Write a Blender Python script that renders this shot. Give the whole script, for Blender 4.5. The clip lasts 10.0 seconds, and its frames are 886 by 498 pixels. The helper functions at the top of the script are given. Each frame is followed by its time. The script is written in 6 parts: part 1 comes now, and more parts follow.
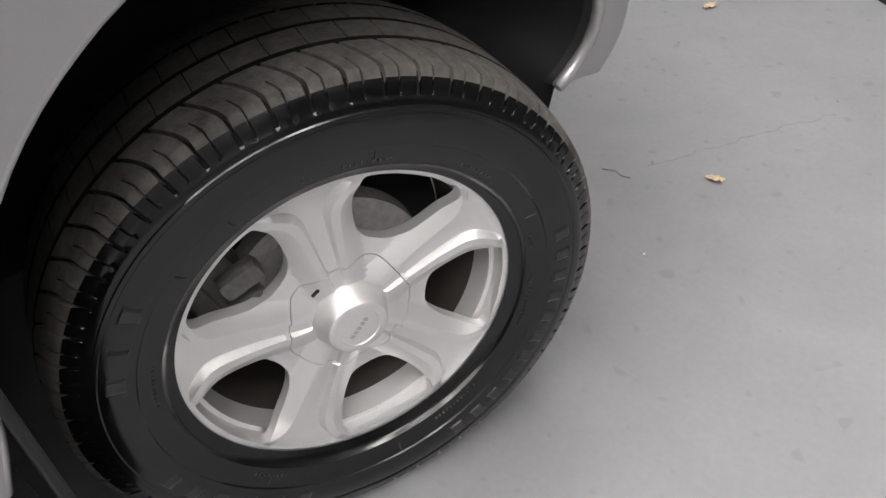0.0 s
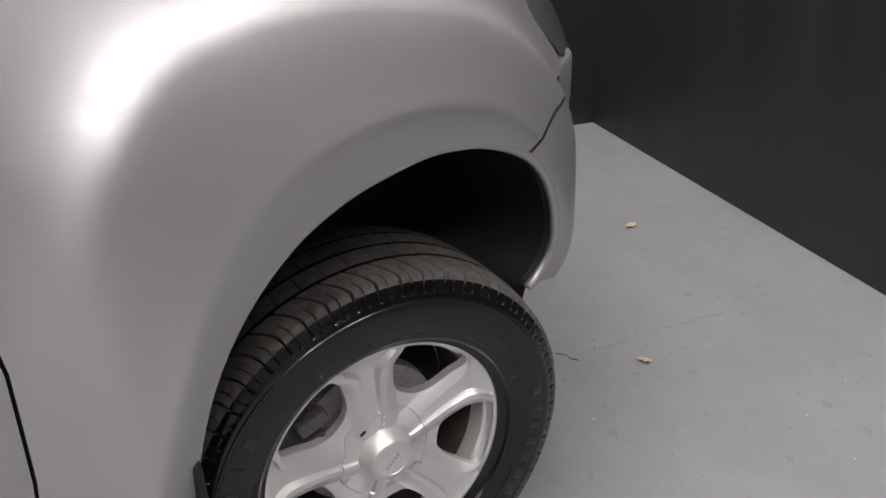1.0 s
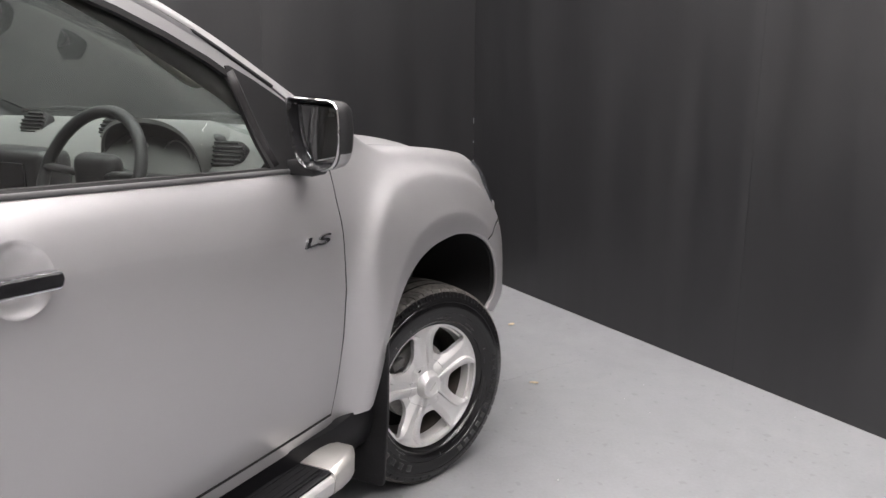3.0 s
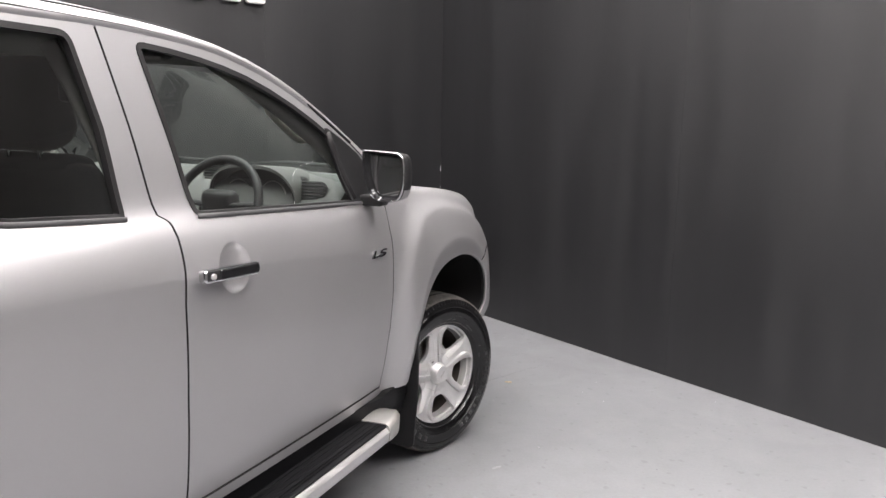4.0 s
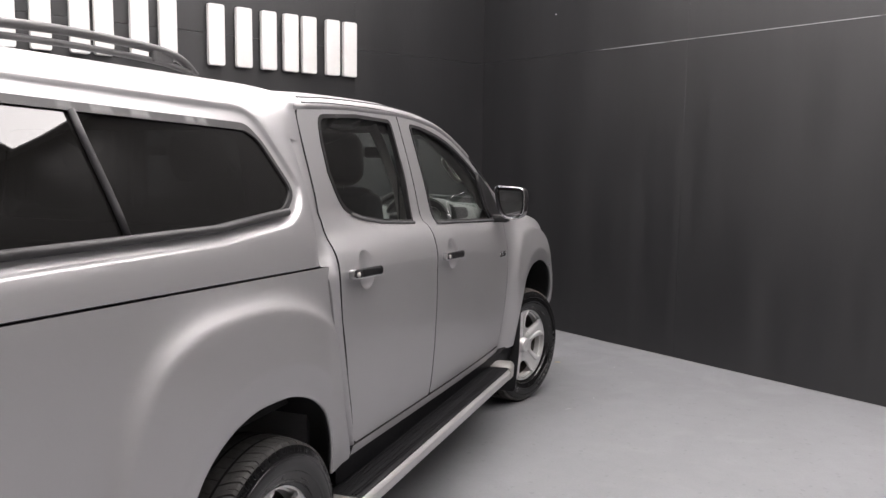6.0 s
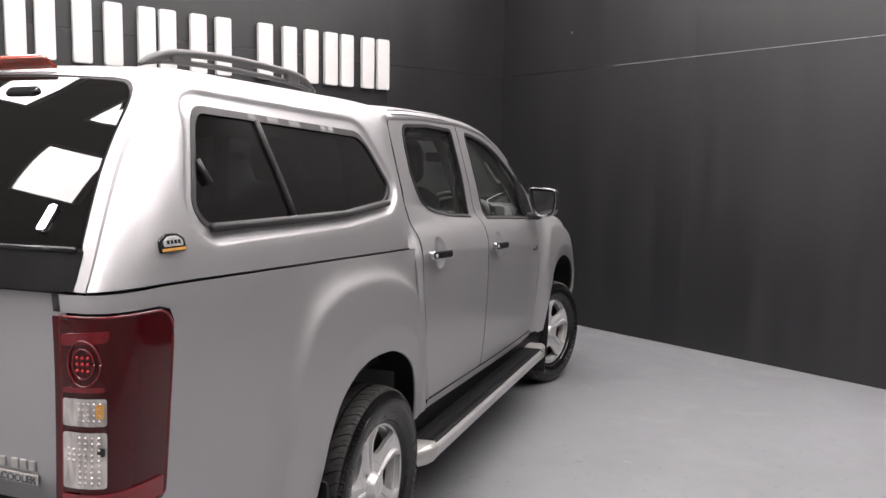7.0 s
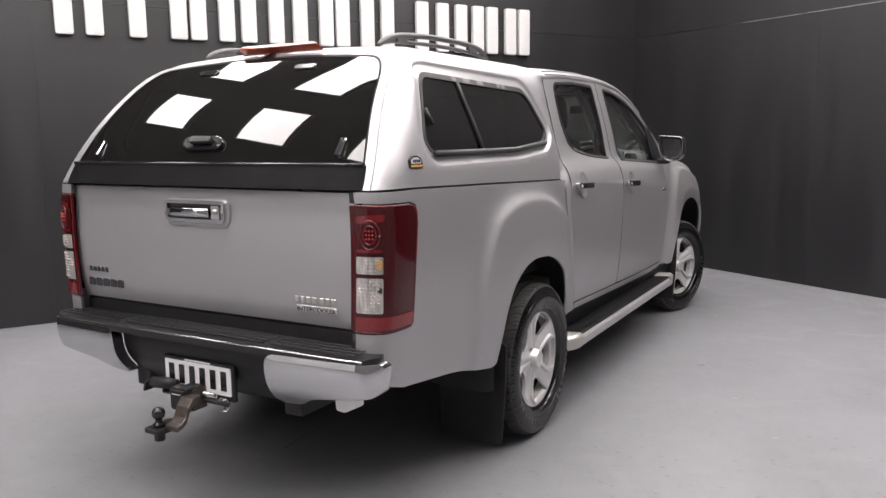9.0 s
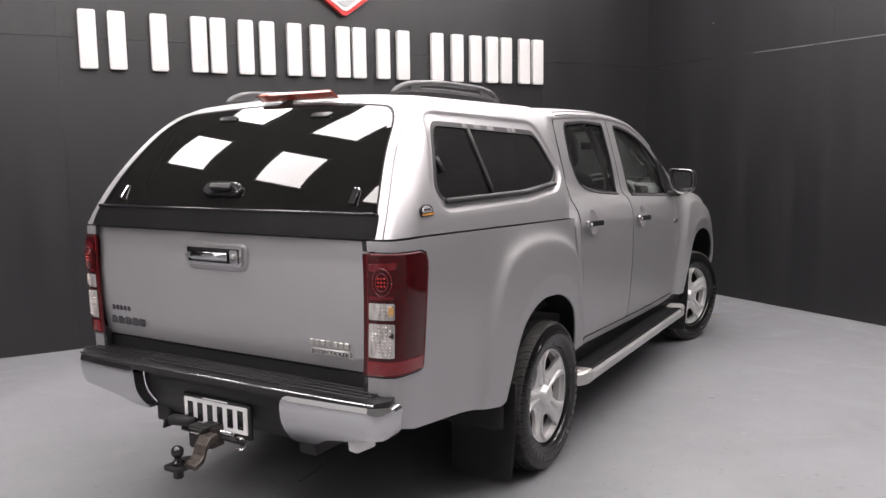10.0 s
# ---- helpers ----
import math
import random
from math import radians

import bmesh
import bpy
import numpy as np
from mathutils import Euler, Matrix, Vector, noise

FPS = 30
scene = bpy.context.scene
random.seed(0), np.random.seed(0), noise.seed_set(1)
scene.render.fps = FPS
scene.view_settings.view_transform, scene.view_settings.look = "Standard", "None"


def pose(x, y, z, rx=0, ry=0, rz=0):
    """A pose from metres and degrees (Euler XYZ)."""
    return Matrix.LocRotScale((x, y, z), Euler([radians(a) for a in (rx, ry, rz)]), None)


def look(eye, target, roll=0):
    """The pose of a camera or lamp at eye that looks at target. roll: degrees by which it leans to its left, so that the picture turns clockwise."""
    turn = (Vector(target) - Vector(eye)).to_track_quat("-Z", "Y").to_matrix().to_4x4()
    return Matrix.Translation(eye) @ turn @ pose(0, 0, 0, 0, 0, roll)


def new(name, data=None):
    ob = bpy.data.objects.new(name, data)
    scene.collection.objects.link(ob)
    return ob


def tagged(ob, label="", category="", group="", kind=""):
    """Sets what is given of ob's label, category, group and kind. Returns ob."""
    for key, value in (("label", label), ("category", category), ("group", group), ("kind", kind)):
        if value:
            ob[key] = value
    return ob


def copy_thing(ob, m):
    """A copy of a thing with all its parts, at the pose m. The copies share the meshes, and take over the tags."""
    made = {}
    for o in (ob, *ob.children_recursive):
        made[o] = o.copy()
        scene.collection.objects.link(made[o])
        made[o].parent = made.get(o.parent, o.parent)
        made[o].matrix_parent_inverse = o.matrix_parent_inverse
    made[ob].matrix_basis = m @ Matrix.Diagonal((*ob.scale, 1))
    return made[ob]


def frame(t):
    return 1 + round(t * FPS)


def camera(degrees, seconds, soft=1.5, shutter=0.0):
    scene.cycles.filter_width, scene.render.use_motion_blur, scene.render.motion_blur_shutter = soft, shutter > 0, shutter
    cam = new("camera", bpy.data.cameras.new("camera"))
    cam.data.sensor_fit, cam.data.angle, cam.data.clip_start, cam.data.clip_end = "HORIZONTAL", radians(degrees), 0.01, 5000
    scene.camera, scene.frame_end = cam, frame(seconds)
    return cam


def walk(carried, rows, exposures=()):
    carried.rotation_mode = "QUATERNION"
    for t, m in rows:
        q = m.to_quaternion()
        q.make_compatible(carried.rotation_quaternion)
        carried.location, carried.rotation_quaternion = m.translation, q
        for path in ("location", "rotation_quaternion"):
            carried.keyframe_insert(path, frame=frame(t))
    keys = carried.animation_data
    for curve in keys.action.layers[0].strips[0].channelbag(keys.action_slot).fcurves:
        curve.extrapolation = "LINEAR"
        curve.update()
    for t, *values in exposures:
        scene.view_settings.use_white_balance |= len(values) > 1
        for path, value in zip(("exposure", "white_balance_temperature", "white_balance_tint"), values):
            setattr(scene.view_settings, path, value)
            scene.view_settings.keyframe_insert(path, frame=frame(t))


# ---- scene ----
cam = camera(58.4, 10.0)
PATH = [
    (0, (1.478, -0.396, 1.151), (0.384, 0.611, -0.186), -4.8),
    (0.5, (1.521, -0.497, 1.247), (0.359, 0.601, 0.045), -4.2),
    (1, (1.663, -0.75, 1.372), (0.495, 0.585, 0.448), -1.8),
    (1.5, (1.798, -1.102, 1.482), (0.663, 0.367, 0.737), 0.5),
    (2, (1.933, -1.541, 1.487), (0.875, 0.038, 0.862), 0.7),
    (2.5, (2.102, -1.962, 1.513), (1.089, -0.32, 0.984), 0.1),
    (4, (2.28, -3.32, 1.598), (1.505, -1.507, 1.261), 1.0),
    (4.5, (2.266, -3.778, 1.6), (1.499, -1.952, 1.321), 0.7),
    (5, (2.21, -4.176, 1.594), (1.478, -2.334, 1.333), 0.9),
    (5.5, (2.185, -4.65, 1.613), (1.474, -2.797, 1.367), 0.8),
    (7, (2.122, -5.725, 1.577), (1.428, -3.86, 1.374), 0.8),
    (7.5, (2.091, -6.051, 1.534), (1.387, -4.194, 1.299), 0.6),
    (8, (2.122, -6.333, 1.51), (1.345, -4.512, 1.227), 0.2),
    (8.5, (2.252, -6.519, 1.476), (1.328, -4.77, 1.181), -0.6),
    (9, (2.388, -6.662, 1.487), (1.407, -4.944, 1.203), -0.8),
    (9.5, (2.419, -6.697, 1.542), (1.424, -4.984, 1.264), -0.8),
    (10, (2.449, -6.716, 1.609), (1.429, -5.013, 1.366), -0.8),
]
walk(cam, [(t, look(eye, target, roll)) for t, eye, target, roll in PATH],
     [(0, 0.74, 6500, 13), (0.5, 0.76, 6500, 14), (1.0, 0.32, 6500, 15), (1.5, 0.36, 6500, 16), (2.0, 0.66, 6500, 15), (2.5, 0.84, 6500, 15), (4.0, 0.88, 6500, 15), (4.5, 0.84, 6500, 15), (5.5, 0.44, 6500, 16), (7.5, 0.28, 6500, 16), (10, 0.27, 6500, 17)])

# ---- light and exposure ----
world = bpy.data.worlds.new("world")
scene.world = world
world.use_nodes = True
world.node_tree.nodes["Background"].inputs[0].default_value = (0.5, 0.52, 0.56, 1)
world.node_tree.nodes["Background"].inputs[1].default_value = 0.02
PANEL_LIGHT = 16.0


# ---- materials ----
def material(name, base, rough=0.5, metal=0.0, grain=0.0, grain_scale=40.0, blotch=0.0, blotch_scale=2.0, bump=0.0, bump_scale=80.0,
             rough_var=0.0, coat=0.0, coat_rough=0.05, spec=0.5, stretch=(1, 1, 1), tint=None):
    """A procedural surface with variation at two scales, in metres of the world."""
    m = bpy.data.materials.new(name)
    m.use_nodes = True
    nt = m.node_tree
    b = nt.nodes["Principled BSDF"]
    b.inputs["Base Color"].default_value = (*base, 1)
    b.inputs["Roughness"].default_value = rough
    b.inputs["Metallic"].default_value = metal
    b.inputs["Specular IOR Level"].default_value = spec
    b.inputs["Coat Weight"].default_value = coat
    b.inputs["Coat Roughness"].default_value = coat_rough
    geo = nt.nodes.new("ShaderNodeNewGeometry")
    mapping = nt.nodes.new("ShaderNodeMapping")
    mapping.inputs["Scale"].default_value = stretch
    nt.links.new(geo.outputs["Position"], mapping.inputs["Vector"])

    def noise_tex(scale, detail=4.0):
        n = nt.nodes.new("ShaderNodeTexNoise")
        n.inputs["Scale"].default_value = scale
        n.inputs["Detail"].default_value = detail
        nt.links.new(mapping.outputs[0], n.inputs["Vector"])
        return n

    colour = None
    for amount, scale in ((blotch, blotch_scale), (grain, grain_scale)):
        if amount:
            n = noise_tex(scale)
            ramp = nt.nodes.new("ShaderNodeMapRange")
            ramp.inputs["From Min"].default_value, ramp.inputs["From Max"].default_value = 0.3, 0.7
            ramp.inputs["To Min"].default_value, ramp.inputs["To Max"].default_value = 1 - amount, 1 + amount
            nt.links.new(n.outputs[0], ramp.inputs[0])
            mix = nt.nodes.new("ShaderNodeMix")
            mix.data_type, mix.blend_type = "RGBA", "MULTIPLY"
            mix.inputs["Factor"].default_value = 1
            if colour is None:
                mix.inputs["A"].default_value = (*base, 1)
            else:
                nt.links.new(colour, mix.inputs["A"])
            nt.links.new(ramp.outputs[0], mix.inputs["B"])
            colour = mix.outputs["Result"]
    if colour is not None:
        nt.links.new(colour, b.inputs["Base Color"])
    if rough_var:
        n = noise_tex(blotch_scale * 2.3)
        ramp = nt.nodes.new("ShaderNodeMapRange")
        ramp.inputs["From Min"].default_value, ramp.inputs["From Max"].default_value = 0.3, 0.7
        ramp.inputs["To Min"].default_value, ramp.inputs["To Max"].default_value = rough - rough_var, rough + rough_var
        nt.links.new(n.outputs[0], ramp.inputs[0])
        nt.links.new(ramp.outputs[0], b.inputs["Roughness"])
    if bump:
        n = noise_tex(bump_scale, 6.0)
        bp = nt.nodes.new("ShaderNodeBump")
        bp.inputs["Strength"].default_value = bump
        bp.inputs["Distance"].default_value = 0.01
        nt.links.new(n.outputs[0], bp.inputs["Height"])
        nt.links.new(bp.outputs[0], b.inputs["Normal"])
    return m


def glass_material(name, tint, rough=0.0, haze=0.0):
    """Thin tinted window glass: a clear see-through sheet with a glossy face and a faint painted haze."""
    m = bpy.data.materials.new(name)
    m.use_nodes = True
    nt = m.node_tree
    nt.nodes.remove(nt.nodes["Principled BSDF"])
    out = nt.nodes["Material Output"]
    clear = nt.nodes.new("ShaderNodeBsdfTransparent")
    clear.inputs[0].default_value = (*tint, 1)
    gloss = nt.nodes.new("ShaderNodeBsdfGlossy")
    gloss.inputs["Roughness"].default_value = rough
    fres = nt.nodes.new("ShaderNodeFresnel")
    fres.inputs["IOR"].default_value = 1.5
    mix = nt.nodes.new("ShaderNodeMixShader")
    nt.links.new(fres.outputs[0], mix.inputs[0])
    nt.links.new(clear.outputs[0], mix.inputs[1])
    nt.links.new(gloss.outputs[0], mix.inputs[2])
    # Lens-flare veil painted into the glass as a small pale diffuse mix.
    film = nt.nodes.new("ShaderNodeBsdfDiffuse")
    film.inputs[0].default_value = (0.5, 0.48, 0.46, 1)
    coat = nt.nodes.new("ShaderNodeMixShader")
    coat.inputs[0].default_value = haze
    nt.links.new(mix.outputs[0], coat.inputs[1])
    nt.links.new(film.outputs[0], coat.inputs[2])
    nt.links.new(coat.outputs[0], out.inputs["Surface"])
    return m


def emitter(name, colour, strength):
    m = bpy.data.materials.new(name)
    m.use_nodes = True
    b = m.node_tree.nodes["Principled BSDF"]
    b.inputs["Base Color"].default_value = (0.8, 0.8, 0.8, 1)
    b.inputs["Emission Color"].default_value = (*colour, 1)
    b.inputs["Emission Strength"].default_value = strength
    return m


def floor_material(name, base):
    """Grey floor paint: broad patches, pale mopped smears, fine grain and a few dark specks, with uneven gloss."""
    m = bpy.data.materials.new(name)
    m.use_nodes = True
    nt = m.node_tree
    b = nt.nodes["Principled BSDF"]
    b.inputs["Specular IOR Level"].default_value = 0.4
    geo = nt.nodes.new("ShaderNodeNewGeometry")
    colour = None
    layers = ((0.5, 3.0, 0.4, 0.30, 0.70, 0.90, 1.09), (2.1, 5.0, 1.2, 0.50, 0.74, 0.985, 1.085), (7.0, 4.0, 0.8, 0.35, 0.65, 0.975, 1.025),
              (70.0, 2.0, 0.0, 0.30, 0.70, 0.97, 1.03), (26.0, 0.0, 0.0, 0.73, 0.79, 1.0, 0.87))
    for k, (scale, detail, warp, f0, f1, t0, t1) in enumerate(layers):
        n = nt.nodes.new("ShaderNodeTexNoise")
        n.inputs["Scale"].default_value, n.inputs["Detail"].default_value, n.inputs["Distortion"].default_value = scale, detail, warp
        nt.links.new(geo.outputs["Position"], n.inputs["Vector"])
        r = nt.nodes.new("ShaderNodeMapRange")
        for key, value in zip(("From Min", "From Max", "To Min", "To Max"), (f0, f1, t0, t1)):
            r.inputs[key].default_value = value
        nt.links.new(n.outputs[0], r.inputs[0])
        mix = nt.nodes.new("ShaderNodeMix")
        mix.data_type, mix.blend_type = "RGBA", "MULTIPLY"
        mix.inputs["Factor"].default_value = 1
        if colour is None:
            mix.inputs["A"].default_value = (*base, 1)
        else:
            nt.links.new(colour, mix.inputs["A"])
        nt.links.new(r.outputs[0], mix.inputs["B"])
        colour = mix.outputs["Result"]
        if k == 1:
            rr = nt.nodes.new("ShaderNodeMapRange")
            for key, value in zip(("From Min", "From Max", "To Min", "To Max"), (0.3, 0.7, 0.40, 0.56)):
                rr.inputs[key].default_value = value
            nt.links.new(n.outputs[0], rr.inputs[0])
            nt.links.new(rr.outputs[0], b.inputs["Roughness"])
        if k == 3:
            bp = nt.nodes.new("ShaderNodeBump")
            bp.inputs["Strength"].default_value, bp.inputs["Distance"].default_value = 0.04, 0.01
            nt.links.new(n.outputs[0], bp.inputs["Height"])
            nt.links.new(bp.outputs[0], b.inputs["Normal"])
    nt.links.new(colour, b.inputs["Base Color"])
    return m


PAINT = material("silver_paint", (0.385, 0.382, 0.387), rough=0.44, metal=0.64, grain=0.03, grain_scale=900, blotch=0.015, blotch_scale=3, coat=0.40, coat_rough=0.13)
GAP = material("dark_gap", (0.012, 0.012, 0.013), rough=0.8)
PLASTIC = material("black_plastic", (0.014, 0.014, 0.0148), rough=0.45, spec=0.35, grain=0.2, grain_scale=300, bump=0.08, bump_scale=400)
SEAL = material("black_rubber_seal", (0.013, 0.0125, 0.013), rough=0.55, spec=0.3, grain=0.2, grain_scale=120)
RAIL_GREY = material("grey_roof_rail_plastic", (0.075, 0.074, 0.076), rough=0.45, grain=0.1, grain_scale=200)
FRAME_GREY = material("grey_window_frame", (0.026, 0.0255, 0.027), rough=0.5, grain=0.1, grain_scale=150)
GLOSS_BLACK = material("gloss_black", (0.012, 0.012, 0.013), rough=0.12, grain=0.1)
CHROME = material("chrome", (0.58, 0.58, 0.59), rough=0.06, metal=1.0, rough_var=0.03, blotch_scale=12)
ALLOY = material("silver_alloy_paint", (0.68, 0.676, 0.672), rough=0.45, metal=0.74, grain=0.03, grain_scale=700, coat=0.12, coat_rough=0.15)
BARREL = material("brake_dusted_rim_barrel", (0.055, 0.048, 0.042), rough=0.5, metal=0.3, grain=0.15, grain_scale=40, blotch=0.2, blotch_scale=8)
PAD_BLACK = material("black_step_pad", (0.006, 0.006, 0.0070), rough=0.42, spec=0.22, grain=0.2, grain_scale=200, bump=0.06, bump_scale=300)
TOW_STEEL = material("brown_grey_tow_steel", (0.10, 0.085, 0.075), rough=0.36, metal=0.7, grain=0.2, grain_scale=60, blotch=0.25, blotch_scale=14)
STEP_ALLOY = material("anodised_step_alloy", (0.50, 0.497, 0.495), rough=0.36, metal=0.6, grain=0.05, grain_scale=200, rough_var=0.05, blotch_scale=5)
POLISHED = material("polished_step_alloy", (0.47, 0.46, 0.44), rough=0.36, metal=0.75, grain=0.03, rough_var=0.05, blotch_scale=9)
CAST_GREY = material("grey_cast_iron", (0.085, 0.083, 0.08), rough=0.6, metal=0.2, grain=0.2, grain_scale=120, bump=0.2, bump_scale=220)
STEEL = material("brushed_brake_steel", (0.46, 0.45, 0.44), rough=0.38, metal=0.45, grain=0.15, grain_scale=90)
DARK_METAL = material("dark_cast_metal", (0.009, 0.0085, 0.0085), rough=0.45, metal=0.2, grain=0.3, grain_scale=60, bump=0.2)
TYRE = material("tyre_rubber", (0.0034, 0.0034, 0.0037), spec=0.50, rough=0.20, grain=0.2, grain_scale=60, blotch=0.3, blotch_scale=9, rough_var=0.06, bump=0.02, bump_scale=300)
GROOVE = material("tread_groove", (0.004, 0.004, 0.004), rough=0.9, spec=0.2, grain=0.2)
TYRE_MARK = material("raised_tyre_mark", (0.0085, 0.0085, 0.009), rough=0.28, spec=0.6, grain=0.15)
TREAD_DARK = material("worn_tread_rubber", (0.024, 0.023, 0.022), rough=0.7, grain=0.3, grain_scale=70, blotch=0.3, blotch_scale=10, bump=0.25, bump_scale=200)
TREAD = material("dusty_tread_rubber", (0.060, 0.056, 0.051), rough=0.75, grain=0.35, grain_scale=70, blotch=0.35, blotch_scale=10, bump=0.25, bump_scale=200)
GLASS = glass_material("clear_window_glass", (0.70, 0.755, 0.735), haze=0.008)
PRIVACY = glass_material("dark_privacy_glass", (0.045, 0.045, 0.05), haze=0.013)
MIRROR = material("mirror_glass", (0.85, 0.86, 0.87), rough=0.01, metal=1.0)
FLOOR = floor_material("painted_concrete", (0.196, 0.199, 0.209))
WALL = material("charcoal_wall_paint", (0.0092, 0.0093, 0.0103), spec=0.62, rough=0.44, rough_var=0.07, grain=0.06, grain_scale=14, blotch=0.16, blotch_scale=2.2, stretch=(1, 1, 0.10), bump=0.05, bump_scale=40)
CEILING = material("dark_ceiling_sheet", (0.20, 0.198, 0.20), rough=0.7, grain=0.1, blotch=0.1)
# Unseen walls: white bounces light onto the tailgate, grey keeps the doors darker.
ENDWALL = material("white_workshop_wall", (0.80, 0.795, 0.79), rough=0.6, grain=0.05, blotch=0.06)
BACKWALL = material("pale_workshop_wall", (0.14, 0.138, 0.138), rough=0.7, grain=0.06, blotch=0.08)
WHITE = material("white_painted_board", (0.52, 0.52, 0.51), rough=0.5, grain=0.02, blotch=0.02)
CLOTH = material("charcoal_seat_cloth", (0.022, 0.022, 0.024), rough=0.9, grain=0.25, grain_scale=500, bump=0.2, bump_scale=600)
TRIM_GREY = material("grey_cabin_plastic", (0.125, 0.127, 0.123), rough=0.6, grain=0.08, grain_scale=300, bump=0.08, bump_scale=500)
TRIM_DARK = material("dark_cabin_plastic", (0.018, 0.018, 0.019), rough=0.5, grain=0.1, grain_scale=300, bump=0.08, bump_scale=500)
LINER = material("headliner_fabric", (0.23, 0.225, 0.21), rough=0.9, grain=0.06, grain_scale=300)
PALE_TRIM = material("pale_cabin_trim", (0.55, 0.53, 0.47), rough=0.6, grain=0.05)
LAMP_MID = material("mid_red_lamp_lens", (0.11, 0.005, 0.008), rough=0.12, grain=0.1, coat=0.5, coat_rough=0.03)
LAMP_BRIGHT = material("bright_red_lamp_lens", (0.38, 0.02, 0.02), rough=0.15, grain=0.1, coat=0.5)
LAMP_RED = material("red_lamp_lens", (0.15, 0.007, 0.010), rough=0.10, grain=0.1, grain_scale=90, coat=0.6, coat_rough=0.03)
FLAP = material("black_rubber_flap", (0.014, 0.014, 0.0152), rough=0.6, spec=0.25, grain=0.2, grain_scale=150, blotch=0.3, blotch_scale=6)
BADGE_SILVER = material("badge_silver", (0.40, 0.40, 0.41), rough=0.35, metal=0.2, grain=0.25, grain_scale=220)
LAMP_ORANGE = material("orange_red_lamp_lens", (0.30, 0.035, 0.015), rough=0.15, grain=0.1, grain_scale=90, coat=0.5, coat_rough=0.04)
LAMP_DARK = material("dark_red_lamp_lens", (0.044, 0.0028, 0.0042), rough=0.08, spec=0.3, coat=0.4, coat_rough=0.02, grain=0.03)
LAMP_CLEAR = material("clear_lamp_lens", (0.50, 0.47, 0.45), rough=0.22, metal=0.55, grain=0.30, grain_scale=70, blotch=0.25, blotch_scale=22, stretch=(1, 1, 0.22), bump=0.12, bump_scale=160, coat=0.8)
REPEATER = material("clear_repeater_lens", (0.23, 0.23, 0.235), rough=0.30, metal=0.2, grain=0.05, grain_scale=60, coat=0.7)
DARK_CHROME = material("dark_chrome", (0.22, 0.22, 0.23), rough=0.12, metal=1.0, grain=0.1)
BAND = material("matt_black_trim", (0.008, 0.008, 0.0085), rough=0.5, spec=0.05, grain=0.2, grain_scale=200, blotch=0.25, blotch_scale=6)
AMBER = material("amber_strip", (0.45, 0.22, 0.04), rough=0.4, grain=0.05)
LENS = material("headlamp_glass", (0.12, 0.13, 0.14), rough=0.05, metal=0.3, coat=0.8, grain=0.2, grain_scale=25)
PANEL = emitter("light_panel", (1.0, 0.97, 0.93), PANEL_LIGHT)
LEAF = material("dry_leaf", (0.42, 0.33, 0.22), rough=0.8, grain=0.3, grain_scale=200)
STAIN = material("floor_mark", (0.172, 0.174, 0.183), rough=0.6, grain=0.15, blotch=0.15, blotch_scale=30)
SMEAR = material("pale_floor_mark", (0.235, 0.237, 0.245), rough=0.5, grain=0.1, blotch=0.1, blotch_scale=20)
PLATE_WHITE = material("plate_white", (0.72, 0.72, 0.72), rough=0.35, grain=0.03)
RED_PAINT = material("red_painted_board", (0.42, 0.02, 0.02), rough=0.4, grain=0.05)
GREY_PAINT = material("grey_painted_board", (0.35, 0.36, 0.37), rough=0.4, grain=0.05)


# ---- geometry helpers ----
from mathutils.geometry import delaunay_2d_cdt


def link_mesh(name, me, mat, parent=None, label=""):
    for one in (mat if isinstance(mat, (list, tuple)) else [mat]):
        me.materials.append(one)
    ob = new(name, me)
    if parent is not None:
        ob.parent = parent
    return tagged(ob, label)


def part(name, bm, mat, parent=None, label="", smooth=False):
    """Links a bmesh as one mesh object under a thing or a part."""
    me = bpy.data.meshes.new(name)
    bm.to_mesh(me)
    bm.free()
    if smooth:
        me.polygons.foreach_set("use_smooth", [True] * len(me.polygons))
    return link_mesh(name, me, mat, parent, label)


def mesh_part(name, verts, faces, mat, parent=None, label="", smooth=True, slots=None):
    me = bpy.data.meshes.new(name)
    me.from_pydata([tuple(v) for v in verts], [], faces)
    me.validate()
    if smooth:
        me.polygons.foreach_set("use_smooth", [True] * len(me.polygons))
    if slots is not None:
        me.polygons.foreach_set("material_index", slots)
    return link_mesh(name, me, mat, parent, label)


def curve(xs, ys):
    """A smooth monotone curve through the given knots."""
    xs, ys = np.array(xs, float), np.array(ys, float)
    h = np.diff(xs)
    d = np.diff(ys) / h
    m = np.zeros(len(xs))
    m[0], m[-1] = d[0], d[-1]
    for i in range(1, len(xs) - 1):
        if d[i - 1] * d[i] > 0:
            w1, w2 = 2 * h[i] + h[i - 1], h[i] + 2 * h[i - 1]
            m[i] = (w1 + w2) / (w1 / d[i - 1] + w2 / d[i])

    def at(x):
        x = np.asarray(x, float)
        xc = np.clip(x, xs[0], xs[-1])
        i = np.clip(np.searchsorted(xs, xc, side="right") - 1, 0, len(xs) - 2)
        t = (xc - xs[i]) / h[i]
        return ((2 * t ** 3 - 3 * t ** 2 + 1) * ys[i] + (t ** 3 - 2 * t ** 2 + t) * h[i] * m[i]
                + (-2 * t ** 3 + 3 * t ** 2) * ys[i + 1] + (t ** 3 - t ** 2) * h[i] * m[i + 1])
    return at


